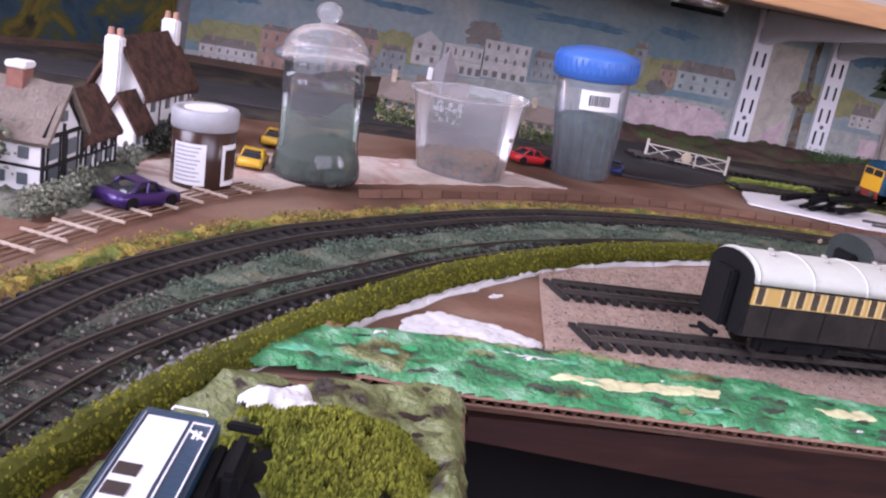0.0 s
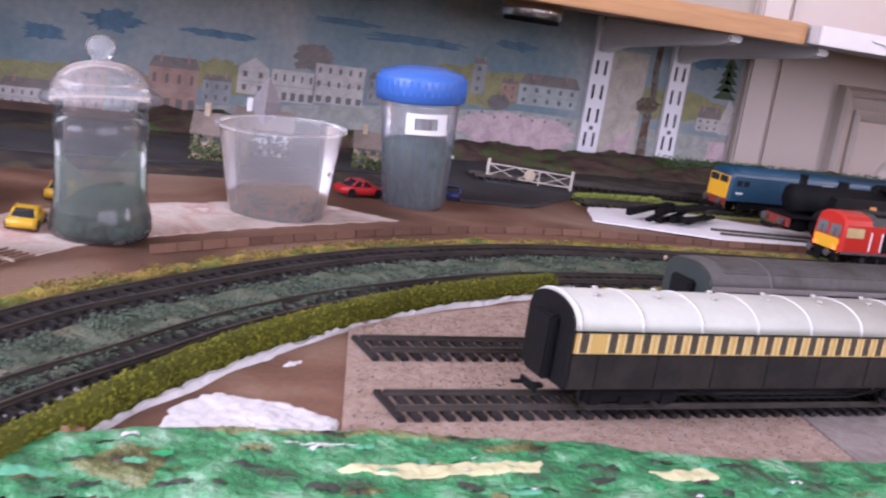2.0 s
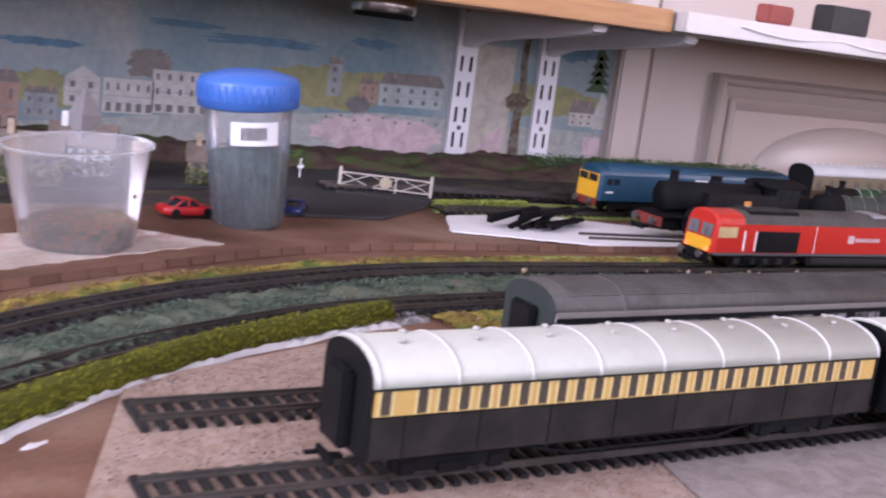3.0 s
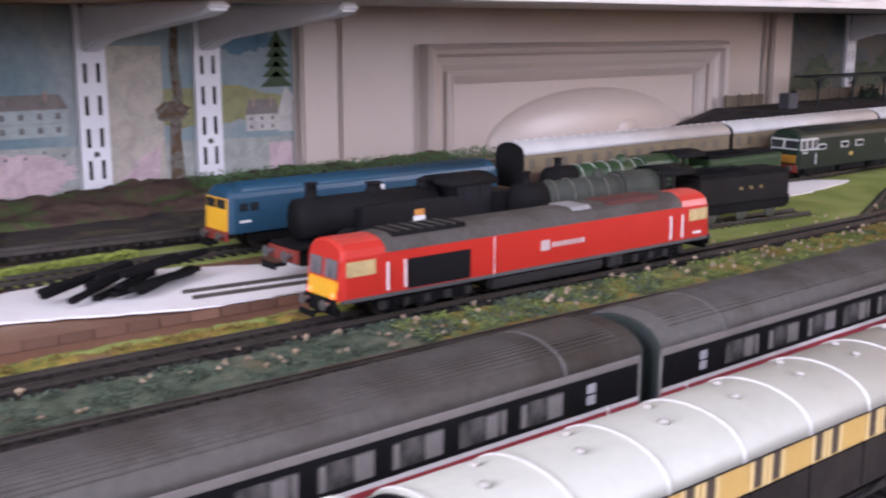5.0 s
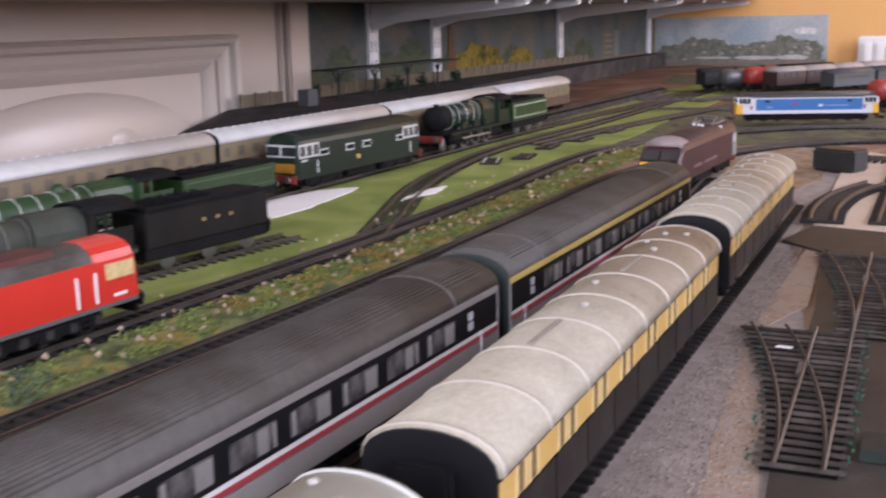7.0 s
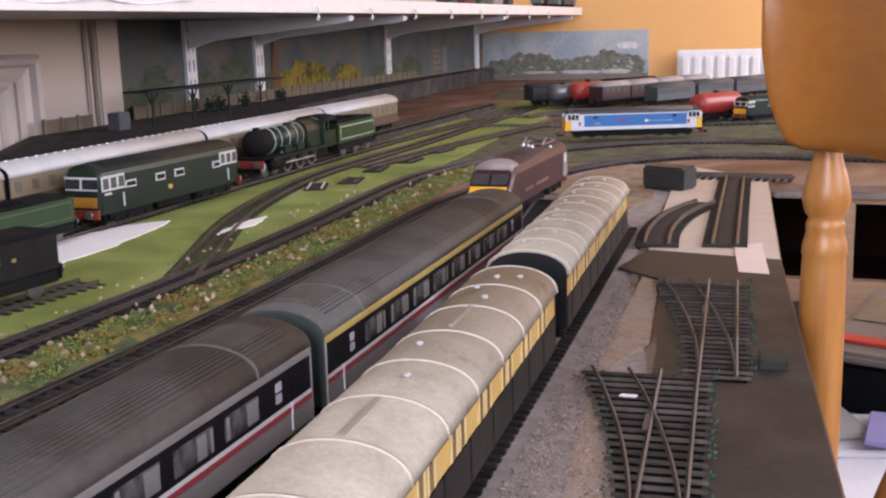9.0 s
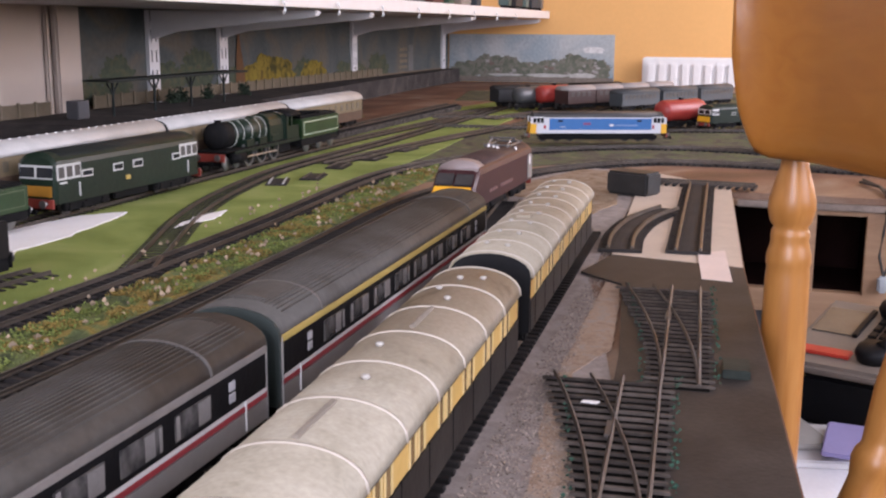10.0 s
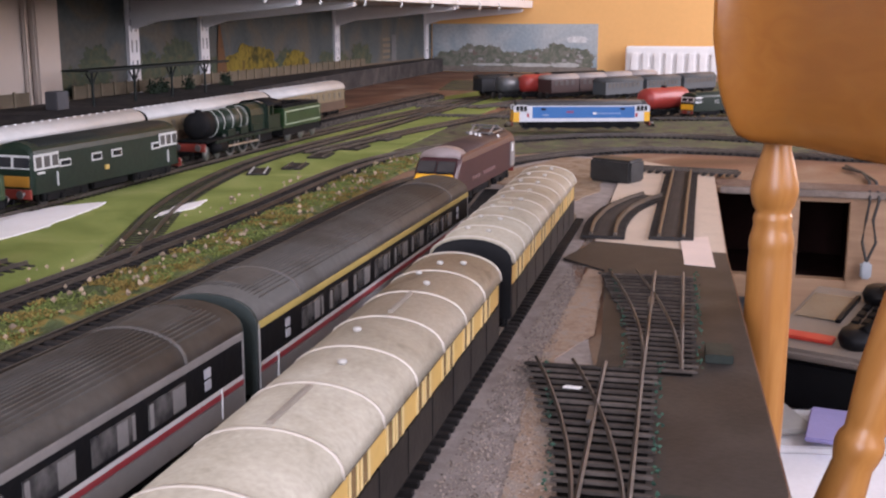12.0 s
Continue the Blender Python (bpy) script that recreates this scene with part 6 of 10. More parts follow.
    for bx in (0.055, L - 0.055):
        b = bogie(root, bx, 0.0125, 0.0, 3, 0.052)
        for k in range(5):
            part("axle_box", boxed(bx - 0.028 + 0.014 * k - 0.0025, bx - 0.028 + 0.014 * k + 0.0025, -0.0150, 0.0150, 0.004, 0.0085, 0.0005), mat("bogie_grey", (0.034, 0.032, 0.031), 0.6), b)
    part("fuel_tank", boxed(0.100, 0.190, -0.0135, 0.0135, 0.003, 0.0112, 0.002), mat("bogie_grey", (0.034, 0.032, 0.031), 0.6), root, "long grey fuel tank")
    part("battery_box", boxed(0.193, 0.205, -0.014, 0.014, 0.003, 0.0112, 0.0008), mat("bogie_grey", (0.034, 0.032, 0.031), 0.6), root)
    for sx in (0.036, L - 0.036):
        for s in (-1, 1):
            bm = bmesh.new()
            for h in (0.003, 0.006, 0.009):
                box(bm, sx - 0.003, sx + 0.003, s * 0.0158 - 0.0006, s * 0.0158 + 0.0006, h, h + 0.0006)
            box(bm, sx - 0.0032, sx - 0.0026, s * 0.0158 - 0.0005, s * 0.0158 + 0.0005, 0.003, 0.0118)
            box(bm, sx + 0.0026, sx + 0.0032, s * 0.0158 - 0.0005, s * 0.0158 + 0.0005, 0.003, 0.0118)
            part("step", bm, SOOT, root)
    return root


TAIL = bpy.data.materials.new("lit_red_lamp")
TAIL.use_nodes = True
TAIL.node_tree.nodes["Principled BSDF"].inputs["Base Color"].default_value = (0.9, 0.1, 0.03, 1)
TAIL.node_tree.nodes["Principled BSDF"].inputs["Emission Color"].default_value = (1.0, 0.12, 0.03, 1)
TAIL.node_tree.nodes["Principled BSDF"].inputs["Emission Strength"].default_value = 3.0
red_diesel()


def diesel(m, L, side, roof, label, face=YELLOW, W=0.0160, zt=0.041, ze=0.033, zb=0.0105, rake=0.12, nose=0.0, windows=(), cabw=WHITE, wheels=3, group="stored diesel locomotives", low=None, facez=(0.0, 0.7), cablen=0.0155, buf=True, category="locomotive", name="diesel_locomotive"):
    """A box-bodied locomotive with raked cabs."""
    root = thing(name, m, label, category, group)
    cab = ring_sec(W, zb, ze, zt, 10)
    end = ring_sec(W - 0.0015, zb, ze - 0.002, zt - 0.003, 10)
    mid_ = ring_sec(W, zb, ze, zt, 10)
    if rake > 0.5:
        part("body_side", station([(0.0, rake, end), (0.004, rake, cab), (0.042, 0, cab), (L - 0.02, 0, mid_), (L - 0.004, 0, cab), (L, -0.1, end)], bmesh.new()), side, root)
    else:
        part("body_side", station([(0.0, rake, end), (0.004, rake * 0.3, cab), (0.02, 0, cab), (L - 0.02, 0, mid_), (L - 0.004, -rake * 0.3, cab), (L, -rake, end)], bmesh.new()), side, root)
    part("roof", prism(bmesh.new(), [(y, z + 0.0004) for y, z in roof_arc(W - 0.0015, ze + 0.002, zt, 10)], 0.036 if rake > 0.5 else 0.012, L - 0.012), roof, root, "", True)
    h = ze - zb
    for xe, d in ((0.0, 1), (L, -1)):
        part("front_panel", boxed(-0.0006, 0.0006, -W + 0.0022, W - 0.0022, 0, h * (facez[1] - facez[0]), 0.0003), face, root, "coloured front panel").matrix_basis = pose(xe + d * (rake * h * facez[0] - 0.0001), 0, zb + h * facez[0], 0, d * math.degrees(math.atan(rake)), 0)
        tilt = d * math.degrees(math.atan(rake))
        if cabw is not None:
            part("window_surround", boxed(-0.0006, 0.0006, -W + 0.002, W - 0.002, 0, h * 0.36, 0.0003), cabw, root).matrix_basis = pose(xe + d * (rake * h * 0.66 - 0.0002), 0, zb + h * 0.66, 0, tilt, 0)
        for s in (-1, 1):
            o = part("front_window", boxed(-0.0006, 0.0006, -0.0058, 0.0058, 0, h * 0.27, 0.0003), DARKWIN, root)
            o.matrix_basis = pose(xe + d * (rake * h * 0.70 - 0.0006), s * 0.0067, zb + h * 0.70, 0, tilt, 0)
        if buf:
            buffers(root, xe, -d, 0.0095)
    if cabw is not None:
        for a, b in ((0.0035, 0.0035 + cablen), (L - 0.0035 - cablen, L - 0.0035)):
            side_piece(root, "cab_surround", cabw, a, b, zb + h * 0.62, ze + 0.0008, W, 0.0004)
            p = cablen / 3
            for k in range(3):
                side_piece(root, "cab_window", DARKWIN if cablen < 0.018 else mat("grey_cab_pane", (0.10, 0.095, 0.09), 0.2, var=0.2), a + p * (k + 0.18), a + p * (k + 0.86), zb + h * 0.68, ze - 0.0008, W, 0.0007)
    for i, (a, b, z0, z1, mm) in enumerate(windows):
        side_piece(root, "side_panel", mm, a, b, zb + h * z0, zb + h * z1, W, 0.0004 + 0.00008 * i)
    if low is not None:
        part("sole_stripe", boxed(0.002, L - 0.002, -W - 0.0003, W + 0.0003, zb - 0.0005, zb + 0.002, 0.0002), low, root)
    for bx in (L * 0.2, L * 0.8):
        bogie(root, bx, 0.0125, 0.0, wheels, L * 0.2)
    part("underframe", boxed(L * 0.38, L * 0.62, -0.012, 0.012, 0.003, zb, 0.001), SOOT, root)
    return root


WINW = mat("window_white_frame", (0.46, 0.47, 0.45), 0.4, var=0.05)


def framed_window(a, b, z0, z1):
    return [(a, b, z0, z1, WINW), (a + 0.0008, b - 0.0008, z0 + 0.04, z1 - 0.04, DARKWIN)]


# blue diesel behind the white paper
diesel(pose(0.576, 0.886, 0.0054) @ Matrix.Diagonal((1.07, 1.08, 1.20, 1)), 0.238, BLUE, BLUE, "blue diesel locomotive with yellow front in a siding", windows=[(0.008, 0.014, 0.62, 0.85, DARKWIN), (0.016, 0.022, 0.62, 0.85, DARKWIN), (0.008, 0.016, 0.30, 0.36, WHITE), (0.11, 0.125, 0.80, 0.95, WHITE)], cabw=None, facez=(0.0, 1.0), rake=0.04, zt=0.038, ze=0.031)
# dark green diesel with white cab
hym = diesel(pose(1.203, 0.838, 0.0054, 0, 0, -2.5) @ Matrix.Scale(1.25, 4), 0.168, DGREEN, mat("hymek_roof", (0.012, 0.015, 0.0135), 0.5, var=0.25, spec=0.25), "dark green diesel locomotive with white cab windows", rake=0.10, W=0.0143, zb=0.0085, zt=0.041, ze=0.0325, windows=[*framed_window(0.028, 0.039, 0.60, 0.80), *framed_window(0.061, 0.0715, 0.60, 0.82), *framed_window(0.083, 0.094, 0.60, 0.82), *framed_window(0.131, 0.1405, 0.60, 0.80), (0.0745, 0.0785, 0.30, 0.42, BRASS), (0.0245, 0.0249, 0.12, 0.50, WINW), (0.151, 0.1514, 0.12, 0.50, WINW), (0.006, 0.012, 0.52, 0.57, WINW)], face=mat("small_yellow_panel", (0.36, 0.17, 0.02), 0.4), facez=(0.20, 0.48), cablen=0.0235, cabw=WINW)
for q in (0.012, 0.110):
    part("bogie_frame", boxed(q, q + 0.046, -0.0128, 0.0128, 0.0025, 0.0082, 0.0008), SOOT, hym, "black bogie side frame")
part("buffer_beam", boxed(-0.0012, 0.0005, -0.0135, 0.0135, 0.0075, 0.0118, 0.0003), mat("beam_maroon", (0.09, 0.02, 0.018), 0.5, var=0.15), hym, "dull red buffer beam")
# maroon electric behind the coaches, with a long raked nose
el = diesel(pose(1.258, 0.5160, 0.0068, 0, 0, -0.5) @ Matrix.Scale(1.10, 4), 0.190, MAROON, mat("maroon_roof", (0.065, 0.04, 0.036), 0.6, var=0.25), "maroon electric locomotive with raised roof gear", rake=1.05, cabw=None, facez=(0.0, 0.80), zt=0.042, ze=0.033, windows=[(0.056 + 0.0075 * k, 0.060 + 0.0075 * k, 0.30, 0.40, mat("faded_letter", (0.20, 0.11, 0.10), 0.5)) for k in range(9) if k != 3] + [(0.172, 0.184, 0.1, 0.95, mat("dusty_cantrail", (0.21, 0.19, 0.175))), (0.1735, 0.178, 0.62, 0.9, WHITE)], wheels=2)
part("warning_panel", boxed(-0.0006, 0.0006, -0.0134, 0.0134, 0, 0.0222, 0.0003), YELLOW, el, "yellow warning panel on the nose").matrix_basis = pose(-0.0012, 0, 0.0105, 0, math.degrees(math.atan(1.05)), 0)
for s in (-1, 1):
    part("windscreen", boxed(-0.0006, 0.0006, -0.0064, 0.0064, 0, 0.0100, 0.0003), mat("smoked_screen", (0.045, 0.042, 0.042), 0.2, var=0.2), el, "large raked dark windscreen").matrix_basis = pose(1.05 * 0.0165 - 0.0012, s * 0.0070, 0.0105 + 0.0165, 0, math.degrees(math.atan(1.05)), 0)
bm = bmesh.new()
for s in (-1, 1):
    tube(bm, [(0.134, s * 0.008, 0.043), (0.150, s * 0.008, 0.0475), (0.172, s * 0.008, 0.043)], 0.0008, 6)
    tube(bm, [(0.130, s * 0.009, 0.0425), (0.178, s * 0.009, 0.0425)], 0.0008, 6)
for x in (0.134, 0.150, 0.172):
    tube(bm, [(x, -0.011, 0.0475 if x == 0.150 else 0.043), (x, 0.011, 0.0475 if x == 0.150 else 0.043)], 0.0008, 6)
part("cab_roof", prism(bmesh.new(), [(y, z + 0.0007) for y, z in roof_arc(0.0146, 0.0345, 0.0418, 10)], 0.027, 0.046), mat("pale_cab_roof", (0.27, 0.22, 0.21), 0.5, var=0.1), el, "pale grey cab roof", True)
part("pantograph", bm, mat("pantograph_steel", (0.16, 0.165, 0.17), 0.4, 0.6), el, "folded metal pantograph")
for k, (x, y) in enumerate(((0.120, -0.004), (0.1235, 0.000), (0.131, 0.006), (0.146, -0.012))):
    part("insulator", lathe(bmesh.new(), [(0, 0), (0.0014, 0), (0.0009, 0.0016), (0.0013, 0.002), (0, 0.0028)], 10), WHITE, el).matrix_basis = pose(x, y, 0.0415 if abs(y) < 0.01 else 0.0385)
# blue, white and red diesel on the far curve, with a stored red one near it
nse = diesel(pose(1.924, 0.604, 0.0054, 0, 0, -70) @ Matrix.Diagonal((0.99, 0.96, 0.95, 1)), 0.186, mat("dark_grey_roof", (0.05, 0.05, 0.052), 0.5, var=0.1), mat("dark_grey_roof", (0.05, 0.05, 0.052), 0.5, var=0.1), "blue and white diesel locomotive with yellow cab fronts", rake=0.15, zb=0.0120, ze=0.0345, zt=0.0415, windows=[(0.0005, 0.1855, 0.0, 0.99, mat("cool_white", (0.62, 0.63, 0.66), 0.4, var=0.04)), (0.026, 0.165, 0.22, 0.93, NBLUE), (0.0185, 0.0215, 0.28, 0.52, CRIMSON), (0.166, 0.169, 0.28, 0.52, CRIMSON), (0.0005, 0.0085, 0.0, 0.60, YELLOW), (0.178, 0.1855, 0.0, 0.60, YELLOW), (0.072, 0.082, 0.52, 0.68, mat("faint_crimson", (0.22, 0.07, 0.18), 0.5)), (0.040, 0.048, 0.36, 0.46, mat("pale_blue_mark", (0.22, 0.32, 0.52), 0.5)), (0.108, 0.113, 0.44, 0.58, WHITE), *[(0.115 + 0.0045 * k, 0.1185 + 0.0045 * k, 0.46, 0.54, mat("pale_blue_mark", (0.22, 0.32, 0.52))) for k in range(7)], (0.038, 0.044, 0.72, 0.84, DARKWIN), (0.145, 0.151, 0.72, 0.84, DARKWIN)], group="far stored trains")
part("roof_edge", boxed(0.016, 0.170, -0.0158, 0.0158, 0.0338, 0.0352, 0.0003), mat("dark_grey_roof", (0.05, 0.05, 0.052)), nse, "dark grey cantrail")
part("fuel_tank", boxed(0.020, 0.166, -0.0140, 0.0140, 0.0035, 0.0118, 0.001), SOOT, nse, "black underframe and tanks")


def steam(m, L, LT, body, label, bands, bandm, wheel_r, wheels, tender_mat, cabm, panel=None, letters=(), tall=1.0, group="stored steam locomotives"):
    """A tender engine facing -x, boiler along x, tender behind."""
    root = thing("steam_locomotive", m, label, "locomotive", group)
    zc, R = 0.0265, 0.0105
    X = Matrix.Rotation(math.pi / 2, 4, "Y")
    boiler = part("boiler", cyl(bmesh.new(), R * 0.95, R, L * 0.56, Matrix.Translation((L * 0.20, 0, zc)) @ X, 28), body, root, "", True)
    part("smokebox", cyl(bmesh.new(), R * 0.97, R * 0.97, L * 0.13, Matrix.Translation((L * 0.07, 0, zc)) @ X, 28), SOOT, root, "black smokebox", True)
    part("smokebox_door", lathe(bmesh.new(), [(0.0, 0.004), (0.004, 0.0035), (0.008, 0.0015), (0.0092, 0.0)], 24), SOOT, root, "", True).matrix_basis = pose(L * 0.07, 0, zc, 0, -90, 0)
    part("firebox", prism(bmesh.new(), [(-0.0125, 0.015), (-0.0125, 0.029), *[(y, z) for y, z in roof_arc(0.0122, 0.030, 0.0385, 8)], (0.0125, 0.029), (0.0125, 0.015)], L * 0.60, L * 0.80), body, root)
    for k in bands:
        part("boiler_band", lathe(bmesh.new(), [(R * 0.99, -0.0003), (R * 1.03, -0.0003), (R * 1.03, 0.0003), (R * 0.99, 0.0003)], 28), bandm, boiler).matrix_basis = pose(L * k, 0, zc, 0, 90, 0)
    part("chimney", lathe(bmesh.new(), [(0.0042, 0.0), (0.0030, 0.002 * tall), (0.0028, 0.006 * tall), (0.0036, 0.0065 * tall), (0.0036, 0.0075 * tall), (0.002, 0.0075 * tall), (0.002, 0.004 * tall)], 16), SOOT, root, "", True).matrix_basis = pose(L * 0.12, 0, zc + R * 0.9)
    part("dome", lathe(bmesh.new(), [(0.0048, -0.001), (0.0042, 0.002 * tall), (0.003, 0.0042 * tall), (0, 0.005 * tall)], 16), body, root, "", True).matrix_basis = pose(L * 0.50, 0, zc + R * 0.95)
    part("running_plate", boxed(0.004, L * 0.98, -0.0155, 0.0155, 0.0148, 0.0160, 0.0003), SOOT, root, "black running plate")
    for s in (-1, 1):
        part("valance", boxed(0.02, L * 0.97, s * 0.0155 - 0.0004, s * 0.0155 + 0.0004, 0.0128, 0.0149), body, root)
        part("cylinder", cyl(bmesh.new(), 0.0042, 0.0042, 0.022, Matrix.Translation((0.018, s * 0.0132, 0.0092)) @ X, 16), SOOT, root, "", True)
        part("connecting_rod", tube(bmesh.new(), [(0.036, s * 0.0142, 0.0085), (L * 0.66, s * 0.0142, 0.0080)], 0.0008, 6), mat("rod_steel", (0.35, 0.34, 0.33), 0.35, 0.8), root)
    for wx in wheels:
        for s in (-1, 1):
            wh = part("driving_wheel", lathe(bmesh.new(), [(wheel_r * 0.84, -0.0012), (wheel_r, -0.0012), (wheel_r, 0.0012), (wheel_r * 0.84, 0.0012), (wheel_r * 0.84, -0.0012)], 26), mat("wheel_rim", (0.18, 0.18, 0.17), 0.4, 0.6), root)
            wh.matrix_basis = pose(L * wx, s * 0.0100, wheel_r, 90)
            bm = bmesh.new()
            for q in range(10):
                a = 2 * math.pi * q / 10
                tube(bm, [(0, 0, 0), (wheel_r * 0.86 * math.cos(a), wheel_r * 0.86 * math.sin(a), 0)], 0.0004, 4)
            cyl(bm, 0.0018, 0.0018, 0.0024, pose(0, 0, -0.0012), 10)
            part("spokes", bm, body if panel is not None else SOOT, wh)
        part("splasher", prism(bmesh.new(), [(-0.0135, 0.0155), (-0.0135, 2 * wheel_r + 0.0005), (0.0135, 2 * wheel_r + 0.0005), (0.0135, 0.0155)], L * wx - wheel_r * 0.7, L * wx + wheel_r * 0.7), body, root)
    for wx in (0.08, 0.20):
        for s in (-1, 1):
            part("bogie_wheel", lathe(bmesh.new(), [(0.0, -0.001), (0.0052, -0.001), (0.0058, 0.0), (0.0052, 0.001), (0.0, 0.001)], 20), mat("wheel_rim", (0.18, 0.18, 0.17)), root, "", True).matrix_basis = pose(L * wx, s * 0.0095, 0.0058, 90)
    part("main_frame", boxed(0.008, L * 0.95, -0.007, 0.007, 0.004, 0.0152, 0.001), SOOT, root)
    # cab
    c0, c1 = L * 0.79, L * 0.96
    for s in (-1, 1):
        bm = bmesh.new()
        y0, y1 = s * 0.0150 - 0.0006, s * 0.0150 + 0.0006
        box(bm, c0, c1, y0, y1, 0.0155, 0.0265)
        box(bm, c0, c0 + 0.004, y0, y1, 0.0265, 0.0355)
        box(bm, c0 + 0.010, c0 + 0.0125, y0, y1, 0.0265, 0.0355)
        part("cab_side", bm, cabm, root)
    part("cab_front", boxed(c0, c0 + 0.001, -0.0145, 0.0145, 0.0155, 0.0365), cabm, root)
    part("cab_roof", prism(bmesh.new(), [*roof_arc(0.0158, 0.0350, 0.0400, 8), *[(y * 0.96, z - 0.001) for y, z in roof_arc(0.0158, 0.0350, 0.0400, 8)[::-1]]], c0 - 0.001, c1 + 0.004), SOOT, root, "black cab roof", True)
    buffers(root, 0.004, -1, 0.0115)
    # tender
    t0, t1 = L + 0.003, L + LT
    tn = part("tender_body", boxed(t0, t1, -0.0148, 0.0148, 0.0125, 0.0300, 0.0008), tender_mat, root, "high sided tender")
    part("tender_top", boxed(t0 + 0.002, t1 - 0.002, -0.0128, 0.0128, 0.0300, 0.0325, 0.0008), SOOT, tn)
    if panel is not None:
        for a, b in ((t0 + 0.004, t1 - 0.004),):
            side_piece(tn, "lined_panel", panel, a, b, 0.0155, 0.0275, 0.0148, 0.0004)
            side_piece(tn, "panel_fill", tender_mat, a + 0.001, b - 0.001, 0.0165, 0.0265, 0.0150, 0.0004)
    for a, b in letters:
        side_piece(tn, "letter_bar", mat("dim_gold", (0.26, 0.19, 0.07), 0.5), t0 + a, t0 + b, 0.0210, 0.0228, 0.0150, 0.0004)
    r_ = random.Random(2)
    me = crumbs([(r_.uniform(t0 + 0.006, t0 + (t1 - t0) * 0.6), r_.uniform(-0.010, 0.010), r_.uniform(0.0322, 0.0342)) for _ in range(700)], 0.0009, 0.9, 6)
    me.materials.append(SOOT)
    o = new("coal", me)
    o.parent = tn
    tagged(o, kind="stuff")
    part("tender_frame", boxed(t0, t1, -0.0135, 0.0135, 0.006, 0.0124, 0.0006), SOOT, root)
    for k in range(3):
        for s in (-1, 1):
            part("tender_wheel", lathe(bmesh.new(), [(0.0, -0.001), (0.0066, -0.001), (0.0072, 0.0), (0.0066, 0.001), (0.0, 0.001)], 20), mat("wheel_rim", (0.18, 0.18, 0.17)), root, "", True).matrix_basis = pose(t0 + (t1 - t0) * (0.17 + 0.33 * k), s * 0.0112, 0.0070, 90)
    buffers(root, t1, 1, 0.0115, SOOT)
    return root


steam(pose(0.728, 0.7570, 0.0054, 0, 0, -7.0) @ Matrix.Diagonal((0.98, 1.06, 1.24, 1)), 0.180, 0.110, OLIVE, "weathered grey-green steam locomotive with dark tender", (0.24, 0.33, 0.42, 0.51, 0.59), mat("band_dull", (0.16, 0.15, 0.13), 0.5), 0.0125, (0.34, 0.52, 0.70), mat("tender_dark", (0.014, 0.0125, 0.0115), 0.55, var=0.3, spec=0.3), mat("tender_dark", (0.03, 0.03, 0.03)), None, ((0.046, 0.049), (0.058, 0.061), (0.070, 0.073)))
steam(pose(0.846, 0.8400, 0.0054, 0, 0, -1.5) @ Matrix.Scale(1.07, 4), 0.190, 0.110, MGREEN, "green steam locomotive with white boiler bands and tender", (0.22, 0.30, 0.38, 0.46, 0.54, 0.60), mat("band_white", (0.5, 0.52, 0.48), 0.5), 0.0120, (0.34, 0.50, 0.66), MGREEN, MGREEN, mat("dull_line", (0.055, 0.085, 0.04), 0.5))
steam(pose(1.489, 0.845, 0.0054) @ Matrix.Diagonal((1.2, 1.2, 1.36, 1)), 0.160, 0.098, DGREEN, "dark green express steam locomotive with white bands", (0.22, 0.30, 0.40, 0.50, 0.575), mat("band_white", (0.5, 0.52, 0.48), 0.5), 0.0105, (0.34, 0.50, 0.66), MGREEN, DGREEN, mat("pale_line", (0.35, 0.42, 0.3), 0.5), tall=0.35)


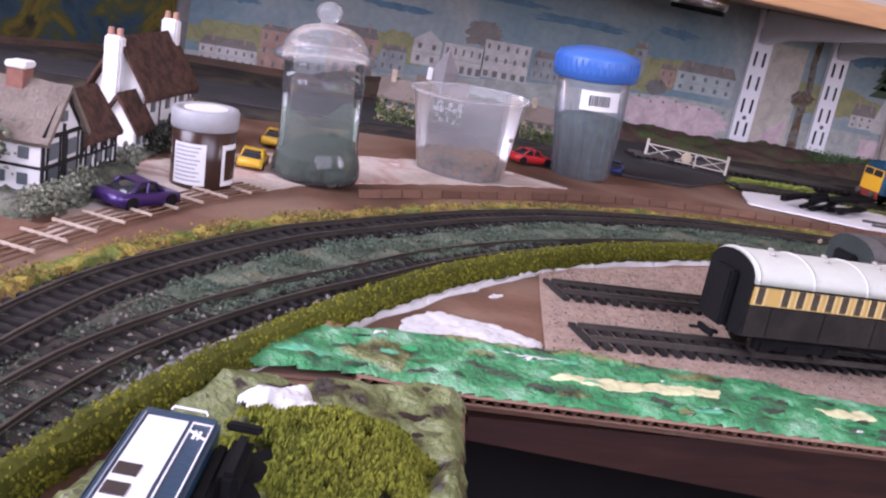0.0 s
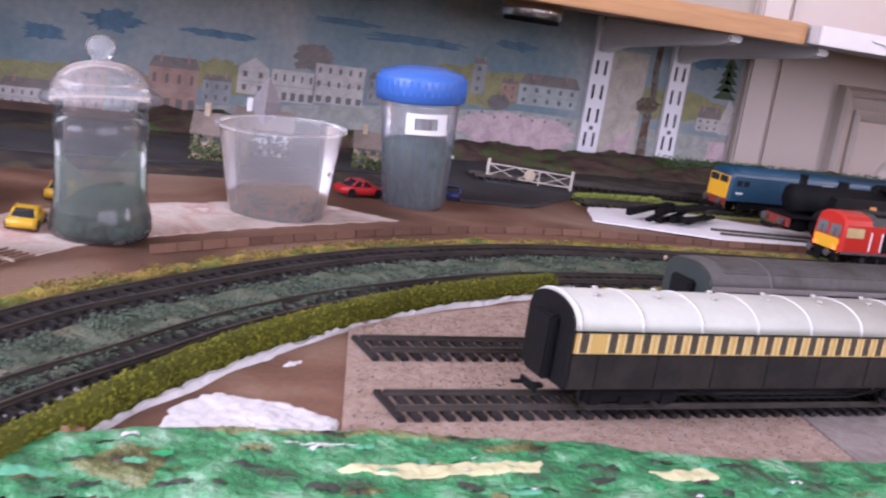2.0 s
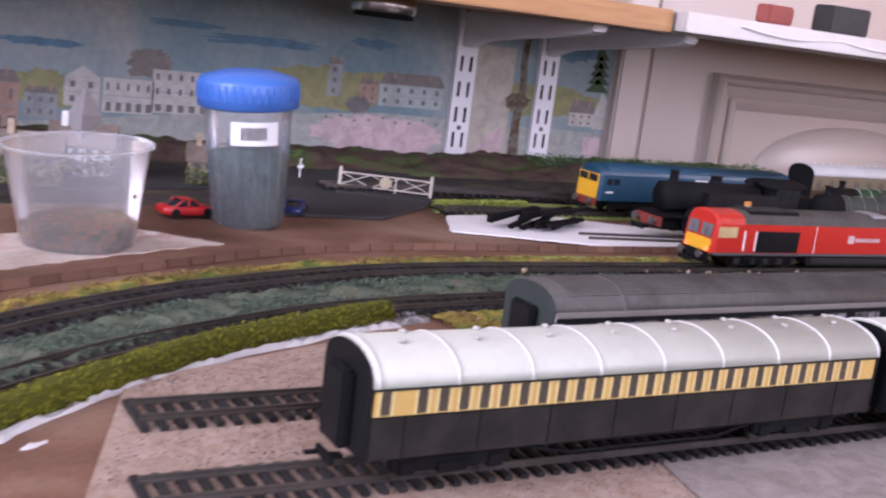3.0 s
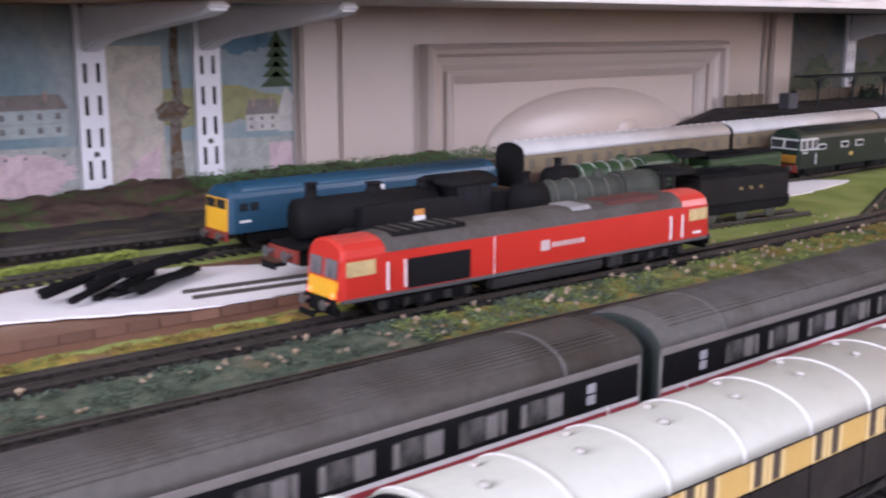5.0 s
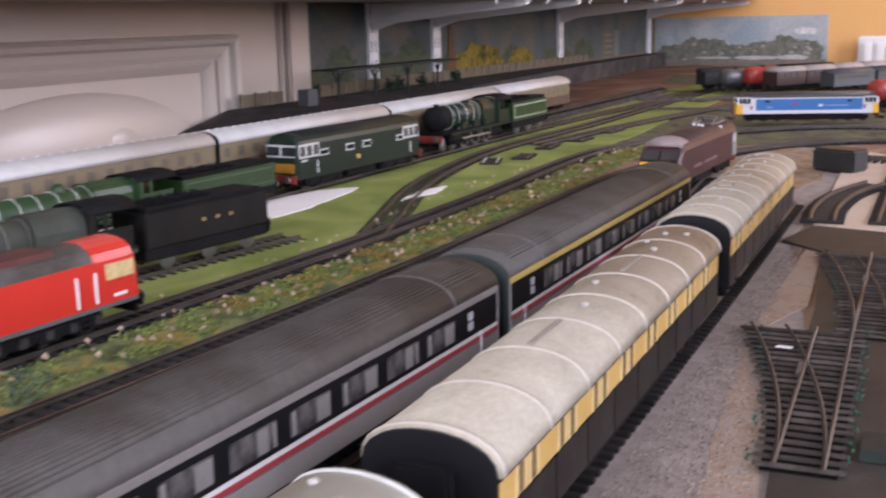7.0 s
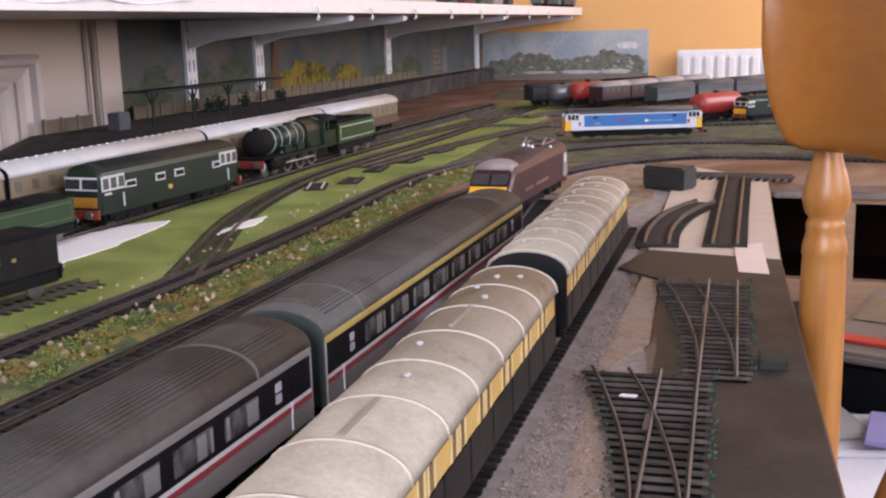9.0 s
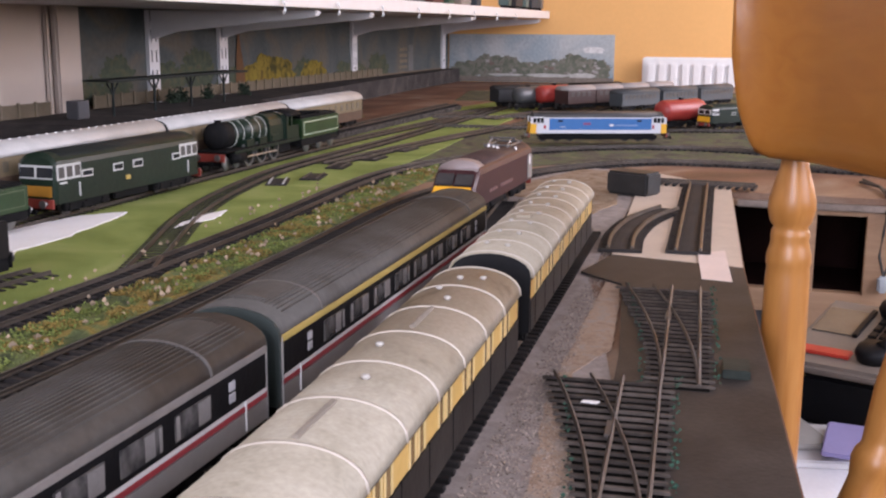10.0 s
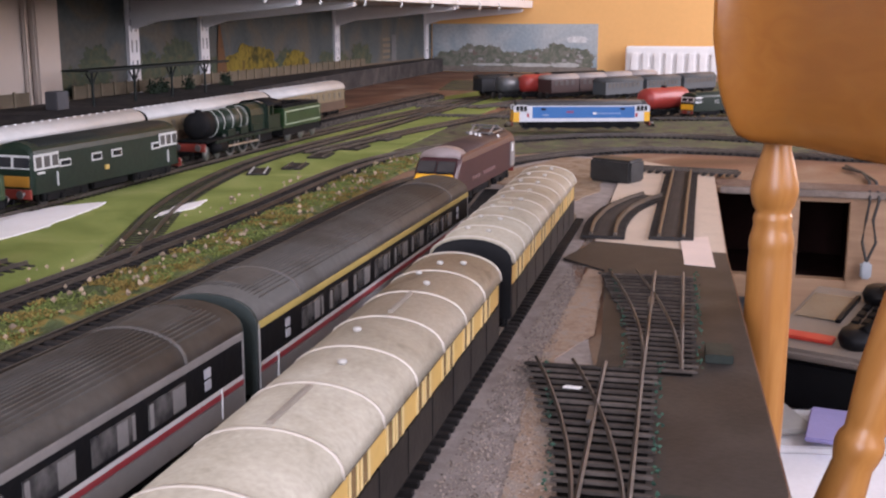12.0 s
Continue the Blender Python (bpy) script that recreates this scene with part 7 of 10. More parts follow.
def tank_engine():
    root = thing("tank_locomotive", pose(0.566, 0.7860, 0.0054, 0, 0, -2) @ Matrix.Diagonal((1.42, 1.2, 1.38, 1)), "black tank locomotive with red buffer beam in a siding", "locomotive", "stored steam locomotives")
    L = 0.128
    X = Matrix.Rotation(math.pi / 2, 4, "Y")
    part("boiler", cyl(bmesh.new(), 0.0095, 0.0095, 0.075, Matrix.Translation((0.008, 0, 0.025)) @ X, 24), SOOT, root, "", True)
    for s in (-1, 1):
        part("side_tank", boxed(0.034, 0.092, s * 0.0125 - 0.0028, s * 0.0125 + 0.0028, 0.0145, 0.0295, 0.0006), BLACK, root, "black side tank")
    part("cab", boxed(0.090, 0.112, -0.0150, 0.0150, 0.0145, 0.0345, 0.0006), BLACK, root)
    part("cab_roof", prism(bmesh.new(), roof_arc(0.0158, 0.0340, 0.0388, 8), 0.086, 0.116), SOOT, root, "", True)
    part("bunker", boxed(0.112, L, -0.0148, 0.0148, 0.0145, 0.0290, 0.0006), BLACK, root)
    for a in (0.094, 0.104):
        side_piece(root, "cab_window", DARKWIN, a, a + 0.006, 0.027, 0.033, 0.0151, 0.0005)
    part("running_plate", boxed(0.002, L, -0.0155, 0.0155, 0.013, 0.0145, 0.0003), SOOT, root)
    for x, r_, h in ((0.016, 0.0032, 0.0075), (0.050, 0.0042, 0.005), (0.078, 0.003, 0.004)):
        part("chimney" if x < 0.02 else "dome", lathe(bmesh.new(), [(r_ * 1.3, -0.001), (r_ * 0.9, 0.002), (r_ * 0.85, h - 0.001), (r_ * 1.1, h - 0.0005), (r_ * 0.9, h), (0, h)], 16), SOOT, root, "", True).matrix_basis = pose(x, 0, 0.0338)
    for wx in (0.030, 0.055, 0.080):
        for s in (-1, 1):
            part("driving_wheel", lathe(bmesh.new(), [(0.0, -0.001), (0.0095, -0.0012), (0.0102, 0.0), (0.0095, 0.0012), (0.0, 0.001)], 24), SOOT, root, "", True).matrix_basis = pose(wx, s * 0.0105, 0.0102, 90)
    part("main_frame", boxed(0.006, L - 0.004, -0.007, 0.007, 0.004, 0.0132, 0.001), SOOT, root)
    side_piece(root, "crest", mat("crest_orange", (0.60, 0.25, 0.05), 0.5), 0.064, 0.0695, 0.0225, 0.0255, 0.0153, 0.0004, label="small orange and white crest")
    side_piece(root, "crest", WHITE, 0.0635, 0.070, 0.0200, 0.0224, 0.0153, 0.0004)
    buffers(root, 0.002, -1, 0.0105)
    buffers(root, L, 1, 0.0105, SOOT)


tank_engine()

# coaches at the platform
XS = (0.859, 1.158, 1.452, 1.738, 1.992)
for k in range(4):
    L = XS[k + 1] - XS[k] - 0.006
    rt = thing("railway_coach", pose(XS[k], 0.885, 0.0137), "cream and brown coach with long white roof at the platform" if k != 1 else "cream and brown coach with white ribbed roof", "coach", "white-roofed platform coaches")
    part("lower_side", boxed(0, L, -0.0172, 0.0172, 0.0095, 0.0225, 0.0004), mat("brown_lower", (0.10, 0.065, 0.045), 0.6, var=0.15), rt)
    # Cream taken darker than its paint for the shade between the trains.
    up = part("upper_side", boxed(0.0004, L - 0.0004, -0.0170, 0.0170, 0.0225, 0.0385), mat("dull_cream", (0.185, 0.148, 0.092), 0.6, var=0.15), rt, "cream upper side, darkened for shade")
    rf = part("roof", prism(bmesh.new(), roof_arc(0.0180, 0.0382, 0.0490), 0, L), mat("platform_coach_roof", (0.47, 0.46, 0.44), 0.5, var=0.1, coarse=40), rt, "smooth white roof", True)
    n = int(L / 0.012)
    for q in range(n):
        o = part("roof_vent", boxed(-0.0016, 0.0016, -0.0007, 0.0007, 0, 0.0012, 0.0003), WHITE, rf)
        o.matrix_basis = pose((q + 0.5) * L / n, 0.0, 0.0485)
    for q in range(int(L / 0.02)):
        for s in (-1, 1):
            o = part("window", boxed(0, 0.007, -0.0003, 0.0003, 0.0260, 0.0345), mat("dusty_window", (0.10, 0.085, 0.06), 0.4, var=0.2), up)
            o.matrix_basis = pose(0.006 + 0.02 * q, s * 0.0171, 0)
    for xe in (-0.0012, L):
        part("coach_end", prism(bmesh.new(), [(-0.0168, 0.0095), *roof_arc(0.0172, 0.0382, 0.0483), (0.0168, 0.0095)], xe, xe + 0.0012), SOOT, rt, "black coach end")
    for bx in (0.035, L - 0.035):
        bogie(rt, bx, 0.0115, 0.0003)


# far yard, on the loop beyond the main line
def far_van(x, y, yaw, L, side, roof, label, s=0.66, wins=0):
    root = thing("goods_wagon" if wins == 0 else "railway_coach", pose(x, y, 0.0054, 0, 0, yaw) @ Matrix.Scale(s, 4), label, "wagon" if wins == 0 else "coach", "far stored trains")
    up = part("body_side", boxed(0, L, -0.016, 0.016, 0.010, 0.034, 0.0006), side, root)
    part("roof", prism(bmesh.new(), roof_arc(0.0166, 0.0335, 0.042), 0, L), roof, root, "", True)
    for k in range(wins):
        side_piece(up, "window", mat("dull_window", (0.06, 0.052, 0.045), 0.3), 0.008 + (L - 0.016) * k / wins, 0.008 + (L - 0.016) * (k + 0.6) / wins, 0.023, 0.031, 0.016, 0.0005)
    for bx in (L * 0.2, L * 0.8):
        bogie(root, bx, 0.011)
    return root


def tank_wagon(x, y, yaw, L, col, label, s=0.66):
    root = thing("tank_wagon", pose(x, y, 0.0054, 0, 0, yaw) @ Matrix.Scale(s, 4), label, "wagon", "far stored trains")
    X = Matrix.Rotation(math.pi / 2, 4, "Y")
    bm = lathe(bmesh.new(), [(0, 0), (0.009, 0.001), (0.0142, 0.005), (0.0155, 0.010), (0.0155, L - 0.010), (0.0142, L - 0.005), (0.009, L - 0.001), (0, L)], 28)
    bmesh.ops.transform(bm, matrix=Matrix.Translation((0, 0, 0.0255)) @ X, verts=bm.verts[:])
    part("tank", bm, col, root, "", True)
    part("chassis", boxed(0, L, -0.010, 0.010, 0.006, 0.0095, 0.0006), SOOT, root)
    part("filler", cyl(bmesh.new(), 0.004, 0.004, 0.003, pose(L * 0.5, 0, 0.0405), 14), SOOT, root)
    for bx in (L * 0.2, L * 0.8):
        bogie(root, bx, 0.011)


BRICKRED = mat("brick_red_paint", (0.30, 0.032, 0.024), 0.45, var=0.1)
DKMAROON = mat("dark_maroon", (0.045, 0.022, 0.020), 0.5, var=0.15)
track([(2.3205, 0.8603), (2.5507, 0.805), (2.7361, 0.7254), (3.0341, 0.58), (3.237, 0.4717)], "far yard track beside the end wall", singles=0)
track([(2.2934, 0.7551), (2.5115, 0.7029), (2.7531, 0.6171), (3.129, 0.4464)], "far yard track with red wagons", singles=0)
track([(2.1495, 0.6231), (2.4249, 0.5427), (2.7173, 0.4032), (3.0306, 0.2101)], "far yard track with grey coaches", singles=0)
track([(2.0257, 0.533), (2.1933, 0.4484), (2.4281, 0.2938), (2.6231, 0.0834)], "far yard track with the red tanker", singles=0)
far_van(2.528, 0.8090, -42, 0.17, mat("grey_van", (0.030, 0.031, 0.033), 0.6, var=0.15), mat("grey_van_roof", (0.045, 0.042, 0.040), 0.6), "dark grey bogie van in the far yard", 1.0)
far_van(2.6908, 0.7133, -38, 0.17, mat("grey_van", (0.030, 0.031, 0.033)), SOOT, "dark van behind the red coaches", 0.95)
tank_wagon(2.478, 0.7560, -33, 0.065, mat("grey_tank", (0.07, 0.072, 0.075), 0.4, var=0.2), "grey tank wagon in the far yard", 1.02)
tank_wagon(2.4990, 0.7180, -33, 0.080, BRICKRED, "bright red tank wagon in the far yard", 1.08)
for k in range(4):
    far_van(2.5050 + 0.0690 * k, 0.6740 - 0.0420 * k, -31.3, 0.074, DKMAROON, mat("pale_van_roof", (0.31, 0.28, 0.265), 0.6), "dark maroon wagon with pale roof in a row", 1.06, 4)
for k in range(3):
    far_van(2.4990 + 0.1080 * k, 0.5715 - 0.0620 * k, -30, 0.118, mat("blue_grey_coach", (0.050, 0.058, 0.064), 0.5, var=0.1), mat("blue_grey_roof", (0.075, 0.078, 0.080), 0.55), "long blue-grey coach in the far yard", 0.96, 8)
tank_wagon(2.1560, 0.4560, -33, 0.095, BRICKRED, "red bogie tank wagon on the far loop", 1.06)
diesel(pose(2.180, 0.392, 0.0054, 0, 0, -40) @ Matrix.Scale(0.90, 4), 0.20, DGREEN, mat("dark_green_roof", (0.03, 0.045, 0.035), 0.5), "small dark green diesel with white cab on the far loop", face=YELLOW, facez=(0.1, 0.5), windows=[*framed_window(0.05, 0.06, 0.55, 0.78)], group="far stored trains")

# ---- jars and tubs on the board ----
def jar_of_scatter():
    root = thing("glass_jar", pose(-0.0451, 0.6737, -0.0004, 0, -4.5, 0) @ Matrix.Diagonal((0.985, 0.985, 0.965, 1)), "large clear glass sweet jar part filled with green scatter", "jar")
    prof = [(0.0, 0.0), (0.024, 0.0), (0.0285, 0.002), (0.030, 0.006), (0.0298, 0.013), (0.0275, 0.021), (0.0268, 0.026), (0.0268, 0.060), (0.0276, 0.066), (0.0272, 0.070), (0.0258, 0.072), (0.0272, 0.0745), (0.0258, 0.077), (0.0272, 0.0795), (0.0262, 0.082)]
    inner = [(r - 0.0012, z + (0.002 if r < 0.03 and z < 0.001 else 0)) for r, z in prof[1:]][::-1]
    o = part("jar_body", lathe(bmesh.new(), prof, 40), glassy("clear_glass", (0.95, 0.97, 0.97), 0.06, 1.3, 0.06), root, "clear ribbed glass", True)
    lid = part("lid", lathe(bmesh.new(), [(0.0262, 0.0815), (0.0335, 0.083), (0.0345, 0.0855), (0.033, 0.088), (0.0285, 0.0895), (0.0275, 0.094), (0.0235, 0.1000), (0.0155, 0.1050), (0.0055, 0.107), (0.0055, 0.109), (0.0085, 0.112), (0.009, 0.1155), (0.007, 0.1195), (0.003, 0.1215), (0.0, 0.122)], 40), glassy("lid_glass", (0.96, 0.97, 0.97), 0.10, 1.2, 0.16), root, "clear glass lid with a knob", True)
    bm = lathe(bmesh.new(), [(0.0, 0.0022), (0.0235, 0.0022), (0.0275, 0.006), (0.0275, 0.012), (0.0252, 0.022), (0.02, 0.026), (0.0, 0.027)], 32)
    for v in bm.verts:
        if v.co.z > 0.010:
            v.co.z += 0.006 * (v.co.x + 0.4 * v.co.y) / 0.028 + 0.0015 * noise.noise(v.co * 200)
    part("green_scatter", bm, patchy("jar_scatter", [(0.35, (0.02, 0.035, 0.02)), (0.6, (0.05, 0.08, 0.055))], 200, 0.95, 0.6), root, "dark green scatter powder", True)
    bm = lathe(bmesh.new(), [(0.0268, 0.018), (0.0258, 0.026), (0.0256, 0.034), (0.0256, 0.044)], 40)
    for v in bm.verts:
        k = (v.co.z - 0.015) / 0.023
        v.co.z += k * (0.006 * math.sin(math.atan2(v.co.y, v.co.x) * 2 + 1) + 0.004 * noise.noise(v.co * 130))
    part("dusty_film", bm, glassy("green_dust", (0.58, 0.68, 0.58), 0.6, 1.1, 0.14), root, "green dust clinging to the glass", True)


def brown_tub():
    root = thing("plastic_jar", pose(-0.1255, 0.6146, 0.0, 0, -4, 0) @ Matrix.Scale(1.012, 4), "brown plastic tub with grey screw lid and white label", "jar")
    R, H = 0.0183, 0.036
    part("tub_body", lathe(bmesh.new(), [(0, 0), (R - 0.001, 0), (R, 0.001), (R, H), (R - 0.002, H + 0.001), (0, H + 0.001)], 36), mat("brown_gloss", (0.045, 0.022, 0.015), 0.25, var=0.08, bump=0), root, "", True)
    part("lid", lathe(bmesh.new(), [(R + 0.0004, H - 0.001), (R + 0.0012, H), (R + 0.0012, H + 0.009), (R + 0.0002, H + 0.0105), (R - 0.003, H + 0.0105), (R - 0.0035, H + 0.0098), (0, H + 0.0098)], 36), mat("grey_lid", (0.36, 0.36, 0.37), 0.4, var=0.1), root, "scuffed grey plastic lid", True)
    part("lid_disc", lathe(bmesh.new(), [(0, H + 0.0103), (R - 0.0055, H + 0.0103), (R - 0.0055, H + 0.0100)], 28), WHITE, root, "round white paper disc")

    def curved(a0, a1, z0, z1, rr, n=14):
        bm = bmesh.new()
        for k in range(n):
            t0, t1 = radians(a0 + (a1 - a0) * k / n), radians(a0 + (a1 - a0) * (k + 1) / n)
            bm.faces.new([bm.verts.new((rr * math.cos(t), rr * math.sin(t), z)) for t, z in ((t0, z0), (t1, z0), (t1, z1), (t0, z1))])
        return bm

    lab = part("label", curved(206, 270, 0.004, 0.028, R + 0.0002), WHITE, root, "white paper label")
    for k in range(9):
        part("print_line", curved(212, 262 - (k * 7) % 11, 0.0062 + 0.0024 * k, 0.0070 + 0.0024 * k, R + 0.0004), mat("print_grey", (0.35, 0.36, 0.42), 0.8), lab)
    lab = part("label", curved(300, 345, 0.004, 0.028, R + 0.0002), WHITE, root, "white framed label")
    part("label_panel", curved(307, 345, 0.007, 0.025, R + 0.0004), mat("brown_gloss", (0.045, 0.022, 0.015)), lab)


def milky_tub():
    root = thing("plastic_tub", pose(0.0880, 0.7649, -0.0008, 0, -3.4, 0) @ Matrix.Diagonal((0.93, 0.93, 1.0, 1)), "milky translucent plastic tub with orange scatter in the bottom", "tub")
    prof = [(0.0, 0.0), (0.034, 0.0), (0.0365, 0.002), (0.0465, 0.062), (0.0495, 0.0625), (0.0497, 0.0645), (0.048, 0.065), (0.0455, 0.0635)]
    part("tub_body", lathe(bmesh.new(), prof, 44), glassy("milky_plastic", (0.93, 0.94, 0.95), 0.35, 1.22, 0.22), root, "", True)
    bm = lathe(bmesh.new(), [(0.0, 0.0015), (0.034, 0.0015), (0.0385, 0.014), (0.025, 0.017), (0.0, 0.018)], 32)
    for v in bm.verts:
        if v.co.z > 0.01:
            v.co.z += 0.006 * noise.noise(v.co * 60)
    part("scatter", bm, patchy("orange_scatter", [(0.35, (0.16, 0.17, 0.11)), (0.5, (0.30, 0.23, 0.16)), (0.65, (0.45, 0.20, 0.10))], 220, 0.95, 0.6), root, "coarse orange and green scatter", True)
    bm = ball(bmesh.new(), 0.002, pose(0.030, -0.029, 0.035), 1)
    part("blemish", bm, mat("tub_spot", (0.25, 0.2, 0.17), 0.8), root)


def blue_lid_pot():
    root = thing("plastic_pot", pose(0.2226, 0.8304, -0.0006, 0, -4.5, 0) @ Matrix.Scale(1.035, 4), "tall clear plastic pot with blue screw lid holding green scatter", "pot")
    R = 0.0305
    prof = [(0.0, 0.0), (0.0225, 0.0), (0.0242, 0.002), (R, 0.078), (R, 0.085), (R - 0.001, 0.086)]
    part("pot_body", lathe(bmesh.new(), prof, 40), glassy("bluish_plastic", (0.93, 0.95, 0.98), 0.2, 1.3, 0.13), root, "ribbed bluish clear plastic", True)
    rib = None
    for k in range(18):
        a = 2 * math.pi * k / 18
        m = pose(0.0246 * math.cos(a), 0.0246 * math.sin(a), 0.004, 0, 0, math.degrees(a)) @ pose(0, 0, 0, 0, 4.6, 0)
        if rib is None:
            rib = part("rib", boxed(-0.0006, 0.0006, -0.001, 0.001, 0, 0.055, 0.0003), glassy("rib_plastic", (0.85, 0.90, 0.94), 0.2, 1.25, 0.06), root)
            rib.matrix_basis = m
        else:
            twin(rib, m)
    part("green_scatter", lathe(bmesh.new(), [(0.0, 0.002), (0.022, 0.002), (0.0258, 0.040), (0.0262, 0.049), (0.022, 0.053), (0.0, 0.054)], 32), patchy("pot_scatter", [(0.35, (0.03, 0.07, 0.055)), (0.6, (0.07, 0.13, 0.105))], 200, 0.95, 0.5), root, "dark green scatter powder", True)
    lid = part("lid", lathe(bmesh.new(), [(R + 0.002, 0.084), (R + 0.0045, 0.085), (R + 0.0045, 0.101), (R + 0.002, 0.105), (0.018, 0.109), (0.0, 0.1105)], 48), mat("blue_lid", (0.05, 0.16, 0.50), 0.4, var=0.05), root, "blue ribbed screw lid", True)
    for k in range(40):
        a = 2 * math.pi * k / 40
        o = part("grip", boxed(-0.0003, 0.0005, -0.0009, 0.0009, 0.090, 0.101, 0.0002), mat("blue_lid", (0.05, 0.16, 0.50)), lid)
        o.matrix_basis = pose((R + 0.0045) * math.cos(a), (R + 0.0045) * math.sin(a), 0, 0, 0, math.degrees(a))
    bm = bmesh.new()
    rr = R + 0.0006
    for k in range(10):
        t0, t1 = radians(228 + 62 * k / 10), radians(228 + 62 * (k + 1) / 10)
        bm.faces.new([bm.verts.new((rr * math.cos(t), rr * math.sin(t), z)) for t, z in ((t0, 0.061), (t1, 0.061), (t1, 0.077), (t0, 0.077))])
    lab = part("label", bm, WHITE, root, "white barcode sticker")
    for k in range(9):
        t = radians(243 + 3.6 * k)
        o = part("barcode_bar", boxed(-0.0002, 0.0002, -0.0005 if k % 3 else -0.0008, 0.0005, 0.065, 0.0735), mat("print_black", (0.03, 0.03, 0.03), 0.6), lab)
        o.matrix_basis = pose((rr + 0.0002) * math.cos(t), (rr + 0.0002) * math.sin(t), 0, 0, 0, math.degrees(t))


jar_of_scatter()
brown_tub()
milky_tub()
blue_lid_pot()


# ---- little houses ----
def gable_block(root, x0, x1, y0, y1, h, rh, wall, roof, along_x=True, over=0.003, name="wall"):
    b = part(name, boxed(x0, x1, y0, y1, 0, h, 0.0006), wall, root)
    bm = bmesh.new()
    if along_x:
        m = (y0 + y1) / 2
        prism(bm, [(y0 - over, h - 0.001), (m, h + rh), (y1 + over, h - 0.001), (y1 + over, h - 0.0035), (m, h + rh - 0.004), (y0 - over, h - 0.0035)], x0 - over, x1 + over)
        gb = prism(bmesh.new(), [(y0, h - 0.0005), (m, h + rh - 0.004), (y1, h - 0.0005)], x0, x1)
    else:
        m = (x0 + x1) / 2
        prism(bm, [(x0 - over, h - 0.001), (m, h + rh), (x1 + over, h - 0.001), (x1 + over, h - 0.0035), (m, h + rh - 0.004), (x0 - over, h - 0.0035)], y0 - over, y1 + over)
        bmesh.ops.transform(bm, matrix=Matrix(((0, 1, 0, 0), (1, 0, 0, 0), (0, 0, 1, 0), (0, 0, 0, 1))), verts=bm.verts[:])
        bmesh.ops.recalc_face_normals(bm, faces=bm.faces[:])
        gb = prism(bmesh.new(), [(x0, h - 0.0005), (m, h + rh - 0.004), (x1, h - 0.0005)], y0, y1)
        bmesh.ops.transform(gb, matrix=Matrix(((0, 1, 0, 0), (1, 0, 0, 0), (0, 0, 1, 0), (0, 0, 0, 1))), verts=gb.verts[:])
        bmesh.ops.recalc_face_normals(gb, faces=gb.faces[:])
    bmesh.ops.subdivide_edges(bm, edges=bm.edges[:], cuts=3, use_grid_fill=True)
    for v in bm.verts:
        v.co += Vector((0, 0, 1)) * 0.0007 * noise.noise(v.co * 220)
    part("gable", gb, wall, root)
    part("roof", bm, roof, root, "rough moulded roof")
    return b


THATCH = mat("brown_thatch", (0.095, 0.05, 0.036), 0.9, var=0.5, scale=420, bump=1.0, coarse=160, col2=(0.05, 0.028, 0.022))
THATCHG = mat("grey_thatch", (0.21, 0.17, 0.14), 0.9, var=0.3, scale=500, bump=0.8)
RENDERW = mat("white_render", (0.72, 0.71, 0.69), 0.8, var=0.08, scale=250, bump=0.3)
TIMBER = mat("black_timber", (0.02, 0.018, 0.016), 0.7, var=0.1)
LEAD = mat("leaded_window", (0.10, 0.12, 0.13), 0.3, var=0.2)
BASEG = patchy("house_garden", [(0.35, (0.06, 0.07, 0.05)), (0.5, (0.12, 0.13, 0.09)), (0.65, (0.19, 0.19, 0.15))], 90, 0.95, 0.8, 400)


def window_on(root, x, y, z, w, h, face, name="window"):
    d = 0.0006
    bm = boxed(x - w / 2, x + w / 2, y - d, y + d, z, z + h, 0.0002) if face == "y" else boxed(x - d, x + d, y - w / 2, y + w / 2, z, z + h, 0.0002)
    return part(name, bm, LEAD, root)


def beam(root, a, b, r=0.0006):
    part("timber", tube(bmesh.new(), [a, b], r, 4), TIMBER, root)


